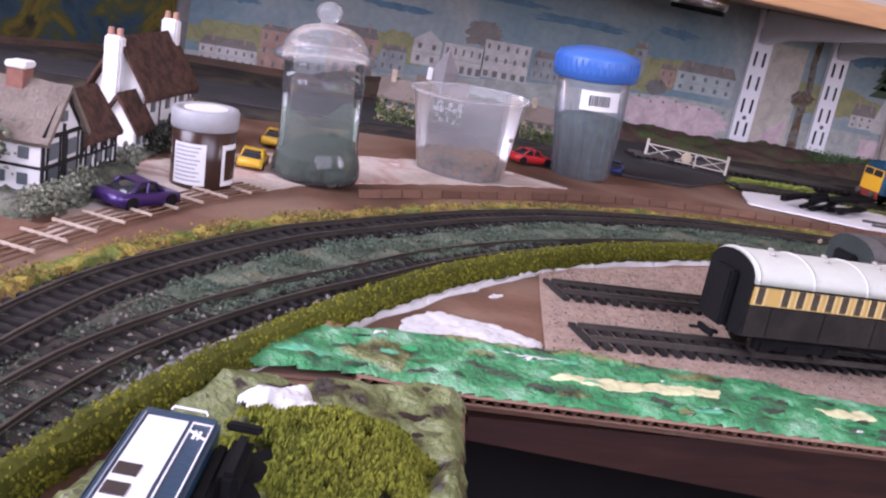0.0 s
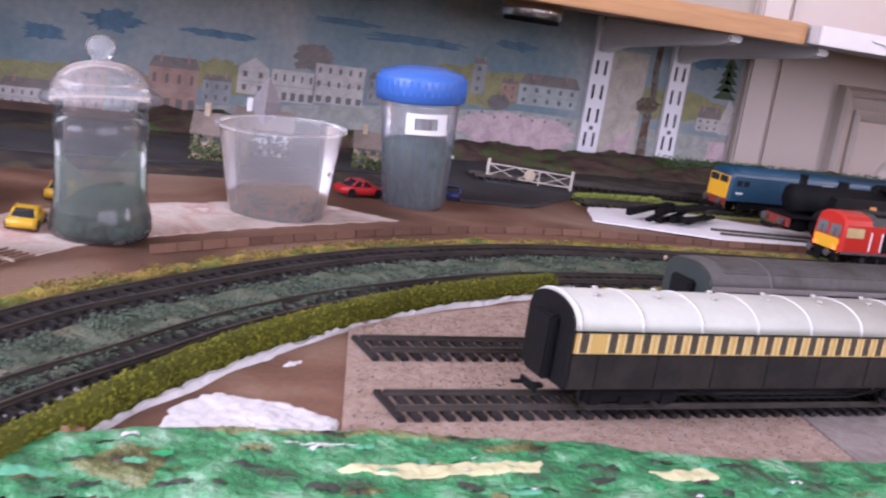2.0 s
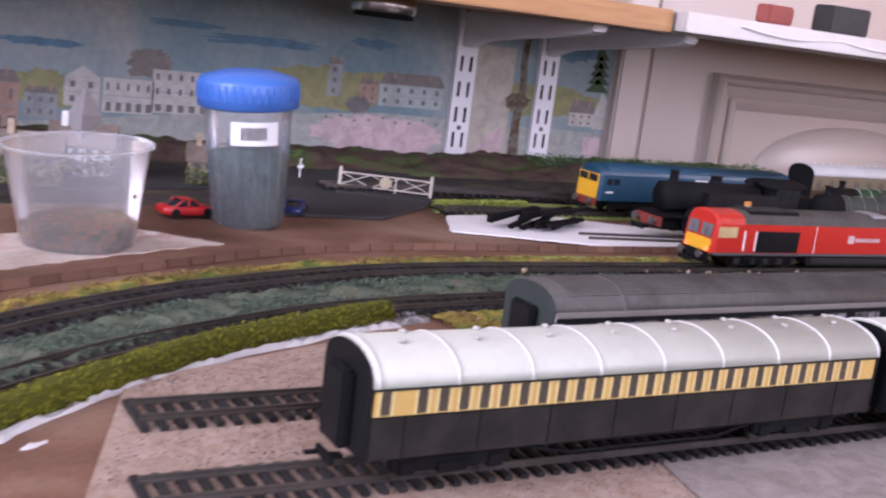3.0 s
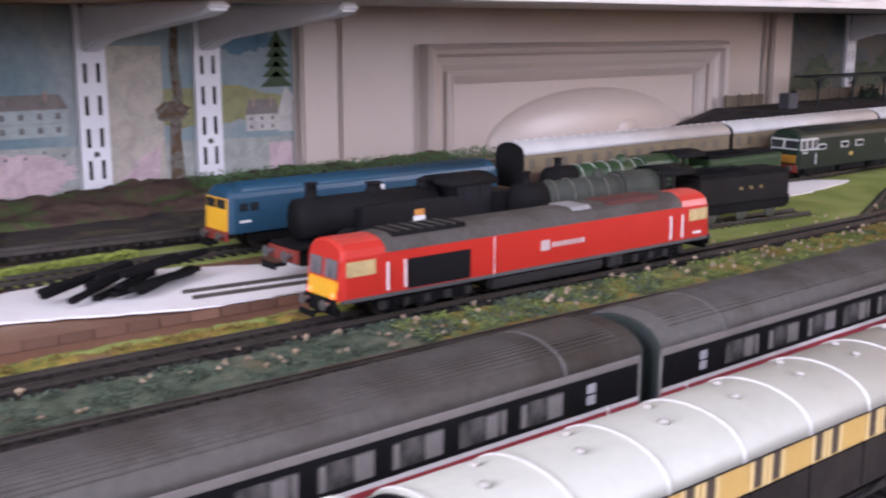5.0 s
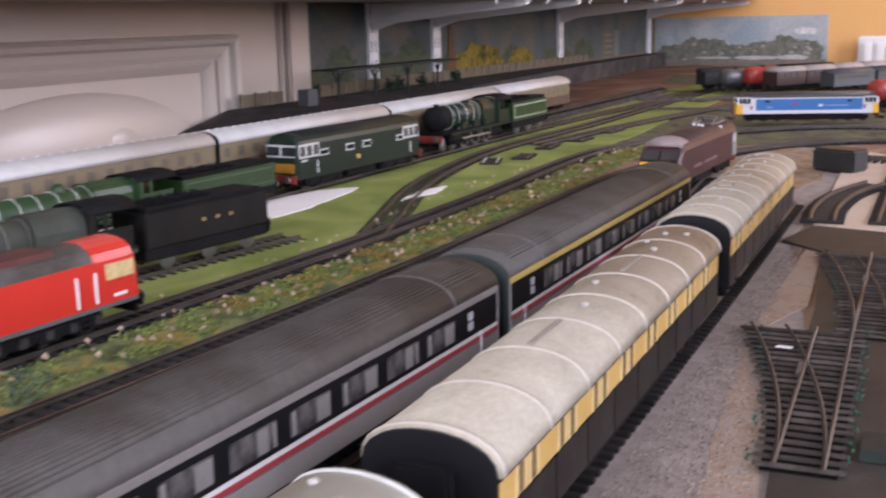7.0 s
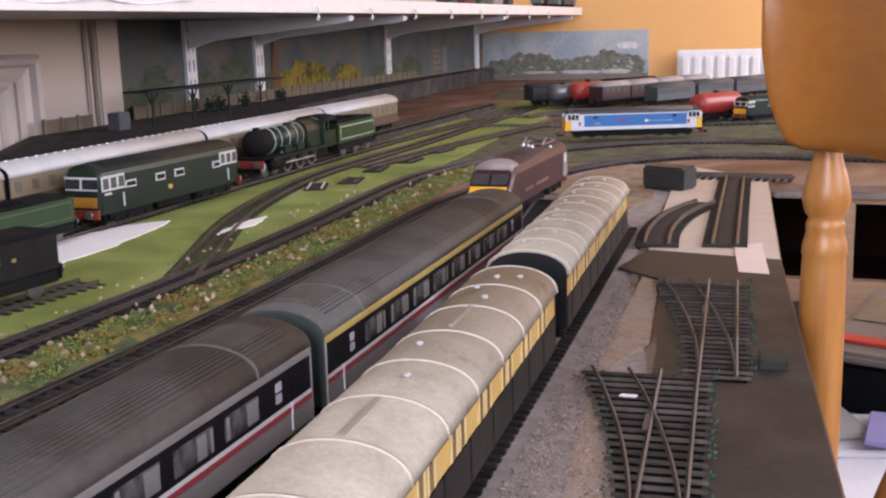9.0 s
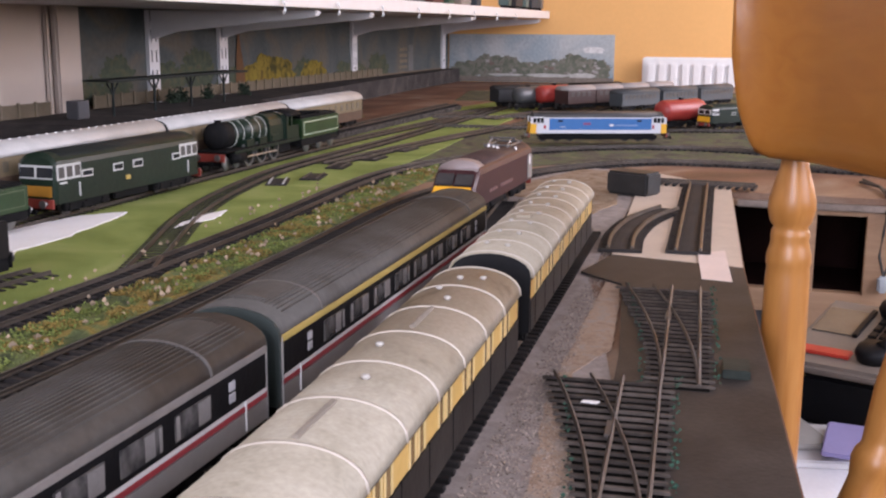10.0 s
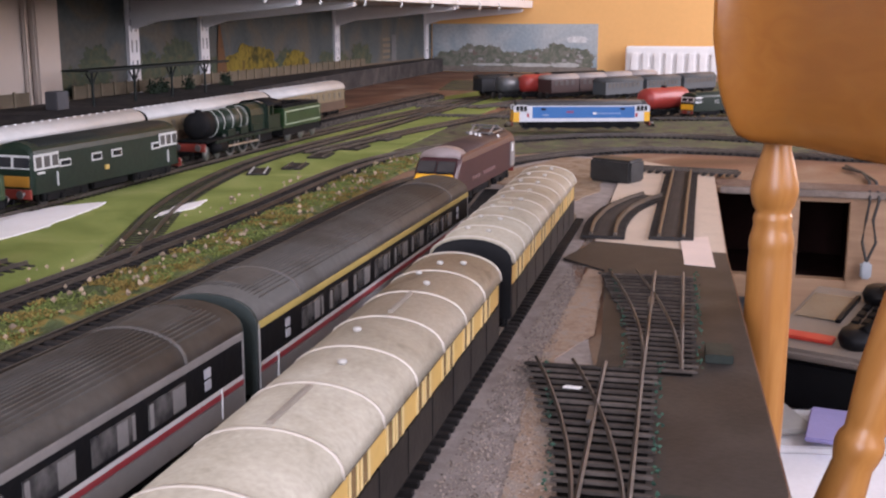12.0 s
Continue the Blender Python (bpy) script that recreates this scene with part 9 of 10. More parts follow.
def loose_points(a, b, spread, label, z):
    """A turnout lying loose: a straight road and a curved road on shared sleepers."""
    root = thing("track_points", Matrix(), label, "track", "loose track pieces")
    a, b = Vector(a), Vector(b)
    d = (b - a).normalized()
    nn = Vector((-d.y, d.x))
    L = (b - a).length
    RUST = mat("rusty_rail", (0.075, 0.060, 0.050), 0.5, 0.4, var=0.3)
    for o0, o1, bend in ((-0.008, -0.008, 0), (0.008, 0.008, 0), (-0.008, -0.008 + spread, 1), (0.008, 0.008 + spread, 1)):
        pts = []
        for k in range(25):
            t = k / 24
            o = o0 + (o1 - o0) * (t ** 1.7 if bend else t)
            p = a + d * (L * t) + nn * o
            pts.append((p.x, p.y, z + 0.0025))
        part("rail", tube(bmesh.new(), pts, 0.0009, 4), RUST, root, "rusty rail")
    me = None
    n = int(L / 0.0074)
    # Black sheet added under the sleepers for the shade in their gaps.
    gap_outline = [a + d * (L * k / 24) + nn * (spread * 0.5 * (k / 24) ** 1.7 + e * (0.0125 + spread * 0.5 * (k / 24) ** 1.7)) for e in (-1, 1) for k in (range(25) if e < 0 else range(24, -1, -1))]
    part("sleeper_web", sheet([(p.x, p.y) for p in gap_outline], z - 0.0001, z + 0.0002), mat("black_web", (0.006, 0.0055, 0.005), 0.9, spec=0.1), root, "black sheet added for the shade between the sleepers")
    jit = random.Random(5)
    for k in range(n):
        t = (k + 0.5) / n
        w = 0.0145 + spread * 0.5 * t ** 1.7
        c_ = a + d * (L * t) + nn * (spread * 0.5 * t ** 1.7)
        part("sleeper", boxed(-w - jit.uniform(-0.0006, 0.0012), w + jit.uniform(-0.0006, 0.0012), -0.0014, 0.0014, 0.0002, 0.0013, 0.0004, Matrix.Translation((c_.x, c_.y, z)) @ Matrix.Rotation(math.atan2(nn.y, nn.x), 4, "Z")), mat("dusty_sleeper", (0.080, 0.067, 0.058), 0.75, var=0.4, coarse=140, obj_random=0.35, spec=0.3), root)
    p = a + d * (L * 0.16) - nn * 0.024
    part("point_motor", boxed(-0.010, 0.010, -0.006, 0.006, 0, 0.004, 0.0005, Matrix.Translation((p.x, p.y, z)) @ Matrix.Rotation(math.atan2(d.y, d.x), 4, "Z")), mat("dark_green_box", (0.028, 0.036, 0.03), 0.6, var=0.3), root, "dark green point motor box")
    q = a + d * (L * 0.62) + nn * (spread * 0.3)
    part("frog_plate", boxed(-0.008, 0.008, -0.0016, 0.0016, 0.0018, 0.0030, 0.0003, Matrix.Translation((q.x, q.y, z)) @ Matrix.Rotation(math.atan2(d.y, d.x), 4, "Z")), mat("point_grey", (0.10, 0.09, 0.085), 0.5, 0.4), root)
    r_ = random.Random(int(L * 9999))
    me = crumbs([(*(a + d * (L * r_.random()) - nn * (0.014 + 0.003 * r_.random())), z + 0.002 + 0.004 * r_.random()) for _ in range(60)] + [(*(a + d * (L * u) + nn * (0.0155 + 0.017 * u ** 1.7 + 0.003 * r_.random())), z + 0.001 + 0.002 * r_.random()) for u in [r_.random() for _ in range(50)]], 0.0009, 0.9, 4)
    me.materials.append(mat("green_flock", (0.035, 0.08, 0.055), 0.95, island=0.5))
    o = new("flock", me)
    o.parent = root
    tagged(o, kind="stuff")
    return root


loose_points((0.938, 0.3135), (1.122, 0.3265), 0.027, "loose rusty turnout lying on dark card", 0.0034)
loose_points((0.770, 0.3165), (0.942, 0.3300), 0.030, "second loose rusty turnout lying on dark card", 0.0034)
single("paper_scrap", boxed(-0.0035, 0.0035, -0.0018, 0.0018, 0, 0.0004, 0.0, pose(0.904, 0.346, 0.0056, 4, 3, 80)), PAPER, "tiny white label on a loose turnout", "paper")
bx = thing("controller_box", pose(1.5055, 0.4078, 0.0026, 0, 0, 66) @ Matrix.Scale(1.1, 4), "dusty black plastic box on the beige card", "box")
part("box_body", boxed(-0.020, 0.020, -0.012, 0.012, 0, 0.0195, 0.002), mat("dusty_black", (0.022, 0.022, 0.021), 0.5, var=0.4, coarse=90), bx)
part("box_face", boxed(-0.017, 0.017, -0.0128, -0.0118, 0.003, 0.0165, 0.0004), mat("dusty_black", (0.02, 0.02, 0.02)), bx)
loose_piece([(1.5717, 0.3004), (1.5785, 0.3681), (1.5839, 0.4349)], "dark loose track piece at the edge of the board", 0.0028)
for k, (x, y, a) in enumerate(((1.4685, 0.7563, 20), (1.5153, 0.738, 12), (1.6064, 0.7477, 8), (1.6886, 0.7374, 0), (1.7902, 0.7339, -6))):
    root = thing("track_piece", pose(x, y, 0.0016, 0, 0, a), "dark plastic sleeper panel on the grass mat", "track", "loose sleeper panels")
    bm = boxed(-0.022, 0.022, -0.0105, 0.0105, 0, 0.0018, 0.0004)
    part("sleeper_panel", bm, SLEEPER, root)
    for s in (-1, 1):
        part("rail", boxed(-0.022, 0.022, s * 0.007 - 0.0006, s * 0.007 + 0.0006, 0.0018, 0.0032), RAIL if k else mat("rail_white", (0.45, 0.45, 0.43), 0.5), root)

# ---- radiator on the end wall ----
rad = thing("radiator", Matrix(), "white ribbed panel radiator on the apricot wall", "radiator")
RADW = mat("radiator_white", (0.78, 0.78, 0.77), 0.4, var=0.03, bump=0.02)
part("back_panel", boxed(END_X - 0.030, END_X - 0.02, 0.02, 0.660, -0.36, 0.078, 0.004), RADW, rad)
n = 20
rib = None
for k in range(n):
    m = pose(END_X - 0.031, 0.045 + 0.59 * k / (n - 1), -0.33)
    if rib is None:
        rib = part("radiator_rib", boxed(-0.006, 0.003, -0.0105, 0.0105, 0, 0.39, 0.003), RADW, rad)
        rib.matrix_basis = m
    else:
        twin(rib, m)
part("bracket", boxed(END_X - 0.0205, END_X, 0.28, 0.32, -0.25, 0.0, 0.002), RADW, rad)

# things along the shelf
SHZ = 0.2025
for k, (x, y, sx, sy, h, c) in enumerate(((2.47, 0.95, 0.05, 0.03, 0.035, (0.05, 0.07, 0.06)), (2.57, 0.95, 0.06, 0.03, 0.03, (0.12, 0.05, 0.04)), (2.66, 0.95, 0.05, 0.03, 0.04, (0.05, 0.09, 0.06)), (2.77, 0.95, 0.06, 0.03, 0.03, (0.25, 0.22, 0.19)), (2.87, 0.95, 0.05, 0.03, 0.035, (0.04, 0.05, 0.06)), (0.95, 0.95, 0.06, 0.03, 0.03, (0.05, 0.05, 0.05)), (0.84, 0.945, 0.04, 0.02, 0.02, (0.35, 0.10, 0.08)))):
    single("storage_box", boxed(-sx / 2, sx / 2, -sy / 2, sy / 2, 0, h, 0.002), mat("shelf_box_%s" % "abcdefgh"[k], c, 0.6, var=0.15), "small dark storage box on the shelf", "box", "boxes on the shelf", m=pose(x, y, SHZ, 0, 0, 4 * (-1) ** k))
for k, (x, c, h) in enumerate(((3.185, (0.05, 0.09, 0.085), 0.03), (3.289, (0.035, 0.035, 0.04), 0.034), (3.379, (0.10, 0.16, 0.15), 0.028), (3.476, (0.03, 0.045, 0.06), 0.036), (3.566, (0.12, 0.11, 0.10), 0.03))):
    wg = thing("model_wagon", pose(x, 0.955, SHZ, 0, 0, 6 * (-1) ** k), "small model goods wagon standing on the shelf", "wagon", "wagons on the shelf")
    part("wagon_body", boxed(-0.028, 0.028, -0.013, 0.013, 0.007, h, 0.001), mat("shelf_wagon_%s" % "abcde"[k], c, 0.5, var=0.2), wg)
    part("wagon_roof", prism(bmesh.new(), roof_arc(0.0135, h - 0.0005, h + 0.005), -0.0285, 0.0285), mat("shelf_wagon_roof", (0.16, 0.16, 0.155), 0.6, var=0.2), wg, "", True)
    for wx in (-0.016, 0.016):
        part("wheelset", cyl(bmesh.new(), 0.005, 0.005, 0.018, pose(wx, 0.009, 0.005, 90), 16), SOOT, wg)
hooks = thing("cable_clips", Matrix(), "row of white cable clips along the shelf edge", "clips")
for k in range(8):
    x = 1.85 + 0.19 * k
    part("clip", tube(bmesh.new(), [(x, 0.927, 0.190), (x, 0.924, 0.186), (x, 0.924, 0.176), (x + 0.002, 0.927, 0.173)], 0.0022, 6), WHITE, hooks)
cable = single("cable", tube(bmesh.new(), [(0.78 + 0.026 * k, 0.9285 - 0.002 * math.sin(k * 0.9), 0.195 - 0.006 * abs(math.sin(k * 0.55))) for k in range(30)], 0.0013, 6), WHITE, "thin white cable hung along the shelf edge", "cable")

# ---- turned wooden chair ----
chair = thing("wooden_chair", pose(1.0796, 0.271, 0.0, 0, 0, 209) @ Matrix.Scale(1.105, 4), "varnished orange pine chair with turned spindles", "chair")
LOWER = [(-0.020, 0.150), (-0.019, 0.130), (-0.017, 0.113), (-0.0145, 0.099), (-0.011, 0.089), (-0.007, 0.0825), (0.0, 0.080), (0.17, 0.080), (0.182, 0.09), (0.19, 0.115), (0.192, 0.15)]
UPPER = [(-0.020, 0.152), (-0.019, 0.172), (-0.0165, 0.188), (-0.012, 0.201), (0.004, 0.212), (0.06, 0.222), (0.11, 0.222), (0.15, 0.215), (0.178, 0.202), (0.19, 0.18), (0.192, 0.152)]
bm = bmesh.new()
cols = [-0.020, -0.0197, -0.019, -0.018, -0.0165, -0.0145, -0.0125, -0.010, -0.007, -0.004, 0.0, *[0.004 + 0.017 * k for k in range(10)], 0.170, 0.18, 0.188, 0.1918]
rings = []
for x in cols:
    lo = float(np.interp(x, [p[0] for p in LOWER], [p[1] for p in LOWER]))
    hi = float(np.interp(x, [p[0] for p in UPPER], [p[1] for p in UPPER]))
    a = radians(41) * max(0.0, min(1.0, (0.03 - x) / 0.05))
    w = 0.0115 * (0.55 if x < -0.0196 else 0.8 if x < -0.0185 else 1.0)
    ring = []
    for k in range(20):
        t = 2 * math.pi * k / 20
        c, s_ = math.cos(t), math.sin(t)
        yy = w * math.copysign(abs(c) ** 0.45, c)
        zz = (lo + hi) / 2 + (hi - lo) / 2 * math.copysign(abs(s_) ** 0.35, s_)
        px, py = x - 0.03, yy
        ring.append(bm.verts.new((0.03 + px * math.cos(a * 0.8) - py * math.sin(a), px * math.sin(a * 0.8) + py * math.cos(a), zz) if x < 0.03 else (x, yy, zz)))
    rings.append(ring)
for p, q in zip(rings, rings[1:]):
    for k in range(20):
        bm.faces.new((p[k], p[(k + 1) % 20], q[(k + 1) % 20], q[k]))
bm.faces.new(rings[0][::-1])
bm.faces.new(rings[-1])
bmesh.ops.recalc_face_normals(bm, faces=bm.faces[:])
part("top_rail", bm, PINERAIL, chair, "broad curved top rail", True)
SPIN = [(0.0062, 0.082), (0.0066, 0.076), (0.0088, 0.069), (0.0108, 0.061), (0.0112, 0.056), (0.0098, 0.050), (0.0078, 0.0470), (0.0088, 0.0455), (0.0092, 0.043), (0.0088, 0.0405), (0.0096, 0.037), (0.0104, 0.034), (0.0106, 0.030), (0.0100, 0.0275), (0.0104, 0.024), (0.0108, 0.0), (0.0108, -0.06), (0.0100, -0.11), (0.0085, -0.135), (0.0105, -0.14), (0.0105, -0.146), (0.0085, -0.152), (0.0102, -0.20), (0.0108, -0.26), (0.0, -0.262)]
sp = part("spindle", lathe(bmesh.new(), SPIN, 28), PINE, chair, "turned spindle", True)
sp.matrix_basis = pose(0.0, 0, 0, 0, 0, 0)
ARM = [(0.0, 0.15), (0.0085, 0.15), (0.0098, 0.10), (0.0110, 0.06), (0.0108, 0.035), (0.0086, 0.014), (0.0082, 0.010), (0.0098, 0.007), (0.0102, 0.003), (0.0094, -0.001), (0.0084, -0.005), (0.0096, -0.02), (0.0112, -0.05), (0.0115, -0.09), (0.0095, -0.20), (0.0, -0.205)]
asp = part("arm_spindle", lathe(bmesh.new(), ARM, 28), PINE, chair, "leaning turned arm spindle", True)
asp.matrix_basis = pose(0.083, -0.002, -0.042, -17, 0, 0)
twin(sp, pose(0.166, 0, 0.0))
part("seat", boxed(-0.03, 0.20, -0.24, 0.02, -0.29, -0.262, 0.008), PINE, chair)
for x in (0.0, 0.17):
    for y in (-0.21, -0.02):
        part("leg", lathe(bmesh.new(), [(0.018, -0.29), (0.022, -0.40), (0.016, -0.43), (0.02, -0.5), (0.014, FLOOR_Z)], 20), PINE, chair, "", True).matrix_basis = pose(x, y, 0)

# ---- desk, telephone and papers in the operating well ----
desk = thing("desk", Matrix(), "wooden desk standing in the operating well", "desk")
DESKW = mat("pale_desk", (0.40, 0.27, 0.17), 0.5, var=0.1)
DZ = -0.25
part("desk_top", boxed(0.95, 1.5544, -0.55, 0.285, DZ - 0.02, DZ, 0.003), DESKW, desk)
for x in (0.98, 1.5344):
    for y in (-0.53, 0.265):
        part("desk_leg", boxed(x - 0.015, x + 0.015, y - 0.015, y + 0.015, FLOOR_Z, DZ - 0.02, 0.002), DESKW, desk)
CABW = grain("cabinet_wood", (0.46, 0.29, 0.17), (0.36, 0.21, 0.12), 0.5, (30, 4, 30))
cab = thing("cabinet", Matrix(), "wooden cabinet under the board with dark open recesses", "cabinet")
for y0, y1, z0, z1 in ((-0.6, 0.1963, FLOOR_Z, -0.0065), (0.1963, 0.330, FLOOR_Z, -0.093), (0.2411, 0.2578, -0.093, -0.0065), (0.1963, 0.2411, -0.018, -0.0065), (0.2578, 0.330, -0.013, -0.0065)):
    part("front_panel", boxed(1.5644, 1.5794, y0, y1, z0, z1, 0.001), CABW, cab)
# Lining coloured almost black, so it carries the shade of the open recesses.
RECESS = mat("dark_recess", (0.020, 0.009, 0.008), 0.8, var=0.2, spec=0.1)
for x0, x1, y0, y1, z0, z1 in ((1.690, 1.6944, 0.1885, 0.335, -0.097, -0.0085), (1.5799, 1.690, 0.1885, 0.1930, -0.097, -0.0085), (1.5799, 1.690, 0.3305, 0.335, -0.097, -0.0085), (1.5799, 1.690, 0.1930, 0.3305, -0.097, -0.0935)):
    part("recess_lining", boxed(x0, x1, y0, y1, z0, z1), RECESS, cab, "red-brown recess lining, coloured near black for the shade inside")
part("rail_strip", boxed(1.5594, 1.5642, -0.6, 0.315, -0.013, -0.0065, 0.001), mat("old_strip", (0.30, 0.24, 0.2), 0.7, var=0.3), cab, "chipped wooden strip")
for k, (x, y, h) in enumerate(((1.4496, 0.2846, 0.155), (1.3447, 0.2836, 0.128))):
    single("storage_box", boxed(-0.038, 0.038, -0.015, 0.015, 0, h, 0.004), mat("grey_device_%s" % "ab"[k], ((0.06, 0.062, 0.066), (0.025, 0.025, 0.027))[k], 0.4, var=0.1), "dark plastic device case beside the telephone", "box", m=pose(x, y, DZ, 0, 0, 3))
cb = thing("storage_box", pose(1.376, 0.1591, DZ, 0, 0, 4) @ Matrix.Scale(1.06, 4), "black box under the telephone", "box")
part("box_body", boxed(-0.072, 0.085, -0.11, 0.078, 0.0, 0.099, 0.004), mat("black_box", (0.018, 0.018, 0.02), 0.4, var=0.1), cb)
part("box_lid", boxed(-0.074, 0.087, -0.112, 0.080, 0.0992, 0.107, 0.002), BLACK, cb)
ph = thing("telephone", pose(1.3286, 0.1985, DZ + 0.122, 0, -9, -20) @ Matrix.Scale(0.765, 4), "grey desk telephone with black keypad and red button", "telephone")
PHG = mat("phone_grey", (0.20, 0.165, 0.135), 0.45, var=0.06)
part("phone_base", boxed(-0.074, 0.082, -0.132, 0.068, 0.010, 0.066, 0.006), BLACK, ph, "black lower casing")
part("phone_body", boxed(-0.0815, 0.0835, -0.1335, 0.0695, 0.0665, 0.078, 0.004), PHG, ph, "warm grey plastic casing")
T = 0.0782
part("display", boxed(-0.005, 0.058, 0.022, 0.062, T, T + 0.001, 0.0005), mat("phone_display", (0.16, 0.14, 0.11), 0.2), ph, "dull display window")
part("display_rim", boxed(-0.008, 0.060, 0.0165, 0.0215, T, T + 0.004, 0.0005), BLACK, ph)
part("red_button", boxed(-0.060, -0.045, 0.008, 0.060, T, T + 0.0035, 0.001), mat("button_red", (0.55, 0.05, 0.03), 0.4), ph, "long red button")
kb = None
for i in range(4):
    for j in range(3):
        m = pose(0.036 - 0.017 * i, 0.004 - 0.010 * j, T - 0.0005)
        if kb is None:
            kb = part("key", boxed(-0.0065, 0.0065, -0.0038, 0.0038, 0, 0.004, 0.001), BLACK, ph)
            kb.matrix_basis = m
        else:
            twin(kb, m)
for x, y in ((0.062, -0.002), (-0.048, -0.012)):
    part("handset_end", lathe(bmesh.new(), [(0, 0), (0.016, 0), (0.018, 0.008), (0.015, 0.014), (0, 0.015)], 28), BLACK, ph, "round black handset end", True).matrix_basis = pose(x, y, T)
part("handset_grip", tube(bmesh.new(), [(0.062, -0.008, T + 0.010), (0.03, -0.030, T + 0.016), (-0.02, -0.034, T + 0.016), (-0.048, -0.018, T + 0.010)], 0.009, 10), BLACK, ph, "", True)
z_ = DZ
for k, (x, y, a, c, lab, th, sx, sy) in enumerate(((1.160, 0.2280, 4, (0.80, 0.79, 0.80), "white sheets of paper stacked on the desk", 0.134, 0.062, 0.050), (1.205, 0.2300, 12, (0.55, 0.54, 0.54), "pale magazine on the desk", 0.005, 0.034, 0.042), (1.216, 0.2600, 24, (0.30, 0.29, 0.27), "grey booklet among the papers", 0.004, 0.034, 0.014), (1.192, 0.2270, -6, (0.27, 0.24, 0.44), "violet leaflet among the papers", 0.003, 0.030, 0.013))):
    if k == 0:
        pile = thing("paper_pile", pose(x, y, z_, 0, 0, a), lab, "papers")
        for q in range(8):
            part("paper_sheaf", boxed(-sx, sx, -sy, sy, 0.0003, th / 8, 0.0006, pose(0.002 * math.sin(q * 2.3), 0.002 * math.cos(q * 1.7), th * q / 8, 0, 0, 2.5 * math.sin(q * 3.1))), mat("leaflet_a", c, 0.7, var=0.06), pile)
    else:
        single("leaflet", boxed(-sx, sx, -sy, sy, 0, th, 0.001), mat("leaflet_%s" % "abcd"[k], c, 0.7, var=0.06), lab, "papers", m=pose(x, y, z_, 0, 0, a))
    z_ += th + 0.0004
single("folder", boxed(-0.003, 0.003, -0.035, 0.035, 0, 0.128, 0.001), mat("blue_folder", (0.03, 0.04, 0.25), 0.5), "dark blue folder standing beside the papers", "folder", m=pose(1.085, 0.236, DZ, 0, 0, 6))
for k in range(2):
    single("cable", tube(bmesh.new(), [(1.5644 + 0.115 - 0.02 * k, 0.195 + 0.004 * k, 0.003), (1.5644 + 0.06, 0.183, 0.0035), (1.5644 + 0.004, 0.181 - 0.006 * k, 0.0025), (1.5644 - 0.0065, 0.180 - 0.008 * k, -0.013), (1.5644 - 0.0065, 0.182 - 0.006 * k, -0.032), (1.5644 - 0.007, 0.184 - 0.012 * k, -0.053), (1.5644 - 0.007, 0.179, -0.072)], 0.0014, 6), mat("grey_cable", (0.07, 0.065, 0.06), 0.6), "thin dark cable drooping over the board edge", "cable")
single("cable_plug", boxed(-0.004, 0.004, -0.005, 0.005, -0.008, 0.008, 0.002), mat("plug_grey", (0.45, 0.48, 0.5), 0.4), "small grey connector on a cable", "plug", m=pose(1.5574, 0.179, -0.080))

# ---- blue locomotive body lying on its side in the near corner ----
fx, fy = Vector((-0.30, -0.954, 0)), Vector((0.954, -0.30, 0))
place = Matrix(((fx.x, fy.x, 0, -0.1659), (fx.y, fy.y, 0, 0.2368), (0, 0, 1, 0.0300), (0, 0, 0, 1)))
bl = thing("locomotive_body", place, "blue and white locomotive body lying on its side", "locomotive")
NAVY = mat("navy_blue", (0.012, 0.045, 0.085), 0.35, var=0.08)
PALE = mat("pale_panel", (0.74, 0.74, 0.77), 0.4, var=0.04)
part("body_side", boxed(0.0, 0.11, -0.0100, 0.0108, -0.028, 0.0, 0.0012), NAVY, bl, "navy blue body")
part("roof_edge", prism(bmesh.new(), [(-0.0102, -0.001), (-0.0118, -0.004), (-0.0125, -0.013), (-0.0118, -0.024), (-0.0102, -0.027)], 0.002, 0.108), mat("navy_roof", (0.03, 0.06, 0.08), 0.5, var=0.2), bl)
part("white_panel", boxed(0.0062, 0.10, -0.0072, 0.0032, 0.0, 0.0004), PALE, bl, "white side panel")
for x in (0.0335, 0.0430, 0.0525):
    part("window", boxed(x, x + 0.0058, -0.0068, -0.0012, 0.0003, 0.0007), mat("window_brown", (0.040, 0.028, 0.026), 0.3, var=0.4), bl)
part("lining", boxed(0.0062, 0.10, 0.0042, 0.0046, 0.0, 0.0004), WHITE, bl)
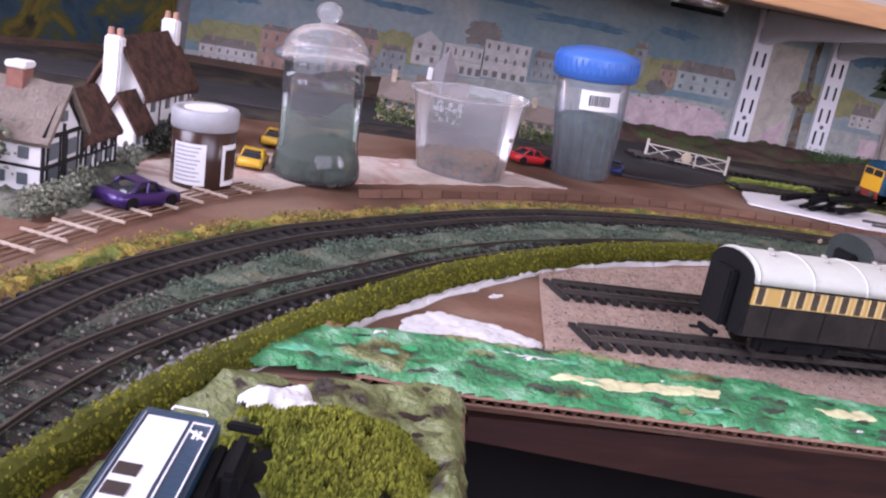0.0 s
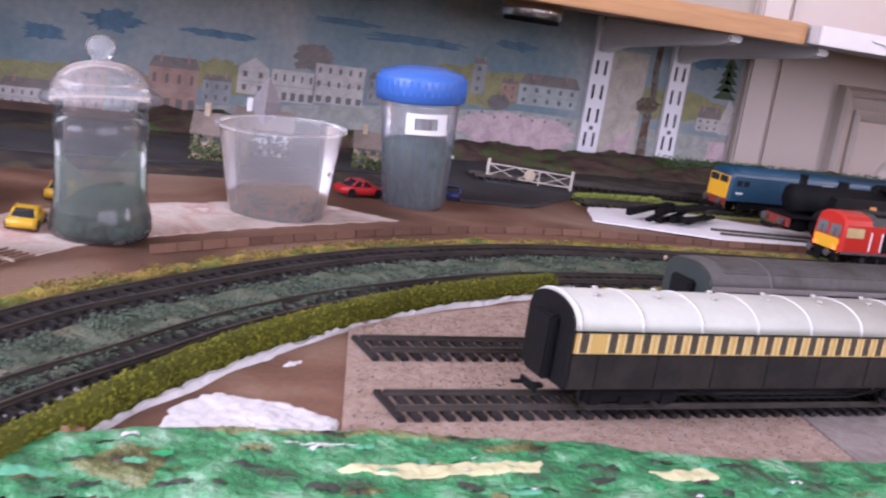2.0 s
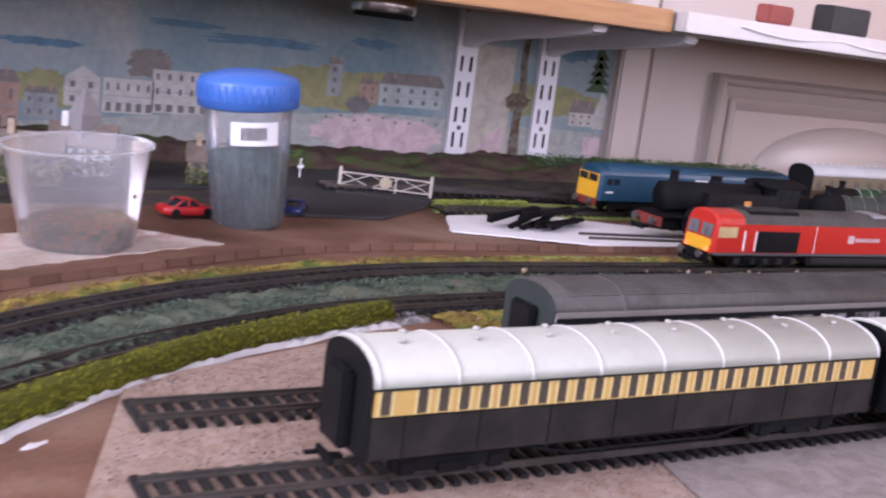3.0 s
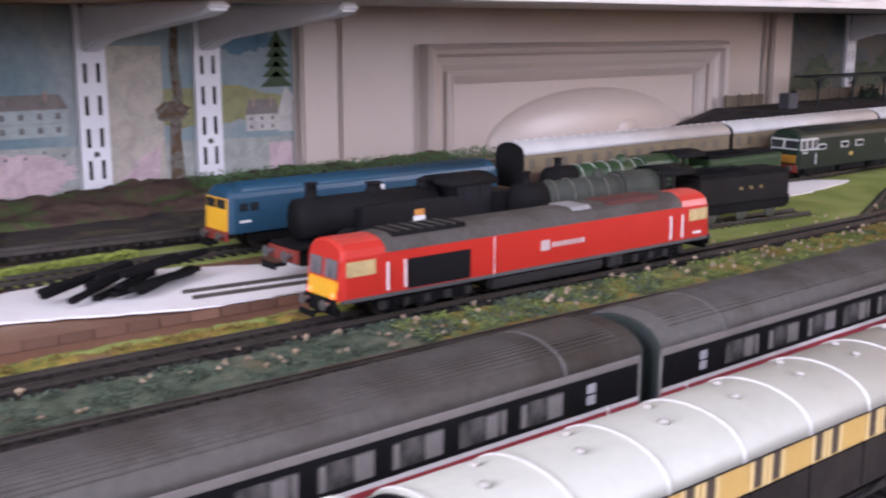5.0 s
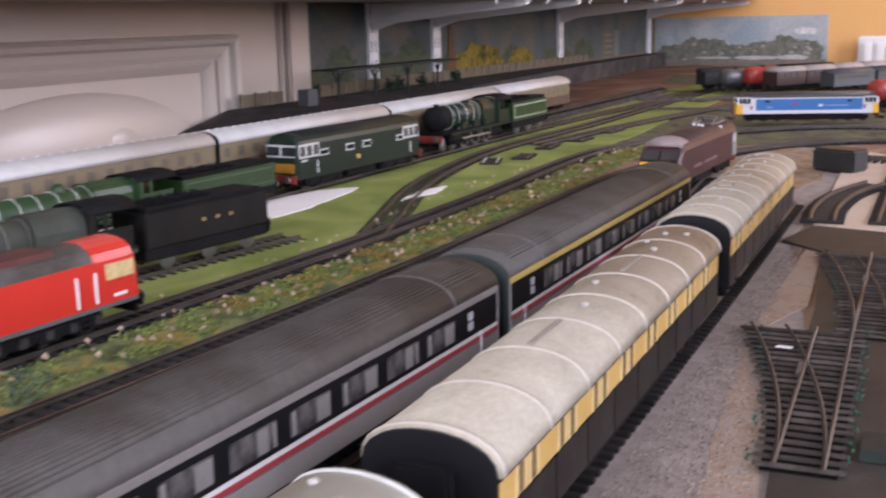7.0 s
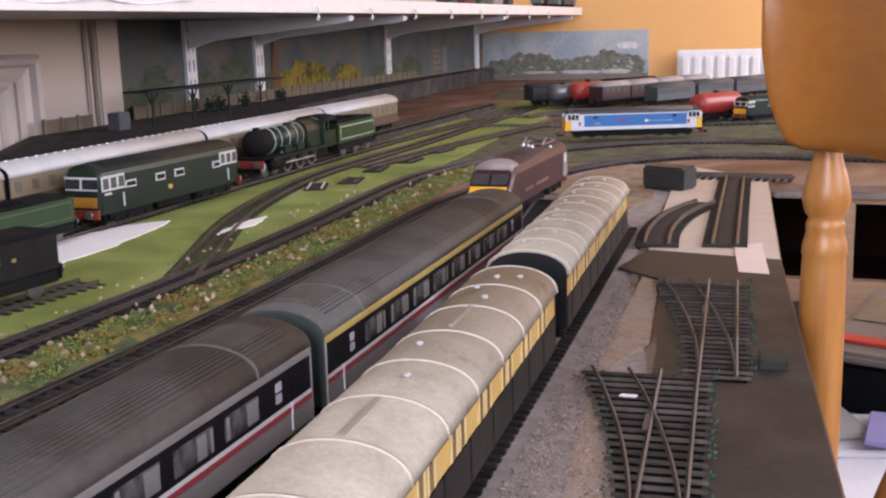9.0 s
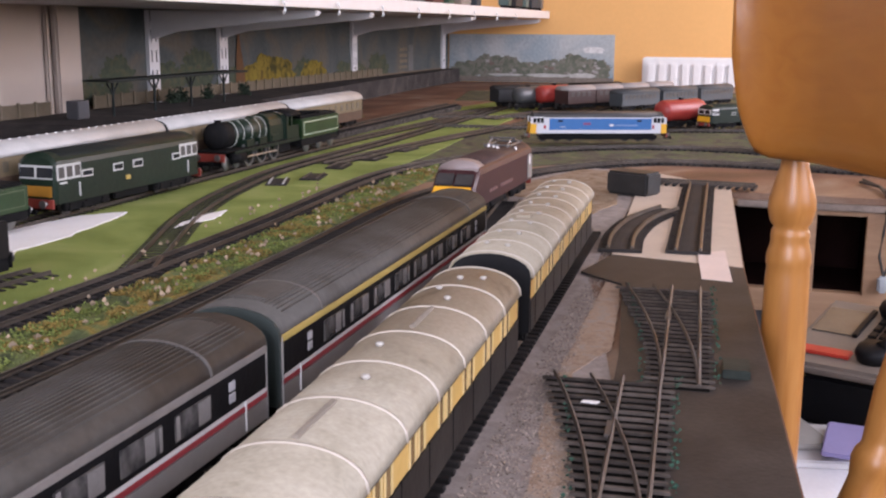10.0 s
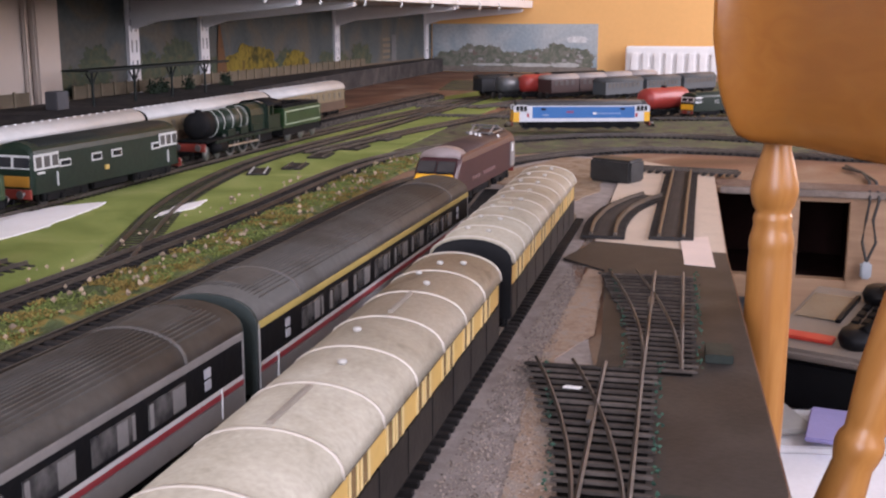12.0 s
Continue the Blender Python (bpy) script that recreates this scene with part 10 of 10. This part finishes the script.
part("lining", boxed(0.0062, 0.10, 0.0092, 0.0096, 0.0, 0.0004), WHITE, bl)
part("lining", boxed(0.0058, 0.0062, 0.0042, 0.0096, 0.0, 0.0004), WHITE, bl)
part("lining", boxed(0.0045, 0.10, -0.0084, -0.0081, 0.0, 0.0004), mat("grey_line", (0.30, 0.34, 0.38), 0.5), bl)
part("handrail", tube(bmesh.new(), [(0.0010, -0.0025, 0.0004), (0.0006, -0.002, 0.0012), (0.0006, 0.0065, 0.0012), (0.0010, 0.007, 0.0004)], 0.0004, 6), PALE, bl, "pale handrail")
for k in range(2):
    part("emblem", boxed(-0.0022, 0.0022, -0.00035, 0.00035, 0.0001, 0.0005, 0.0, pose(0.0128, 0.0062 + 0.0012 * k, 0, 0, 0, 0)), WHITE, bl, "white double bar emblem")
    part("emblem", boxed(-0.0016, 0.0016, -0.00035, 0.00035, 0.0002, 0.0006, 0.0, pose(0.0128 - 0.001 + 0.002 * k, 0.0068 - 0.0011 + 0.0022 * k, 0, 0, 0, 55)), WHITE, bl)
part("underframe", boxed(0.006, 0.11, 0.0109, 0.0150, -0.024, -0.004, 0.001), SOOT, bl, "black underframe")
for bx in (0.014, 0.062):
    b = part("bogie", boxed(bx - 0.010, bx + 0.014, 0.0151, 0.0205, -0.022, -0.001, 0.0016), SOOT, bl)
    for wx in (-0.006, 0.009):
        part("wheel", cyl(bmesh.new(), 0.0050, 0.0058, 0.0024, pose(bx + wx, 0.0195, -0.0105), 20), SOOT, b)
    part("step", boxed(bx - 0.017, bx - 0.0135, 0.012, 0.0215, -0.003, -0.001, 0.0006), SOOT, b)
r = random.Random(77)
root = thing("plastic_scrap", Matrix(), "dark broken plastic bits beside the locomotive body", "scrap")
for k in range(12):
    part("plastic_bit", boxed(-0.007, 0.007, -0.0016, 0.0016, -0.0016, 0.0016, 0.0004, pose(-0.1497 + r.uniform(-0.005, 0.006), 0.2161 + r.uniform(-0.03, 0.022), 0.011 + r.uniform(0, 0.008), r.uniform(-60, 60), r.uniform(-60, 60), r.uniform(0, 180))), SOOT, root)
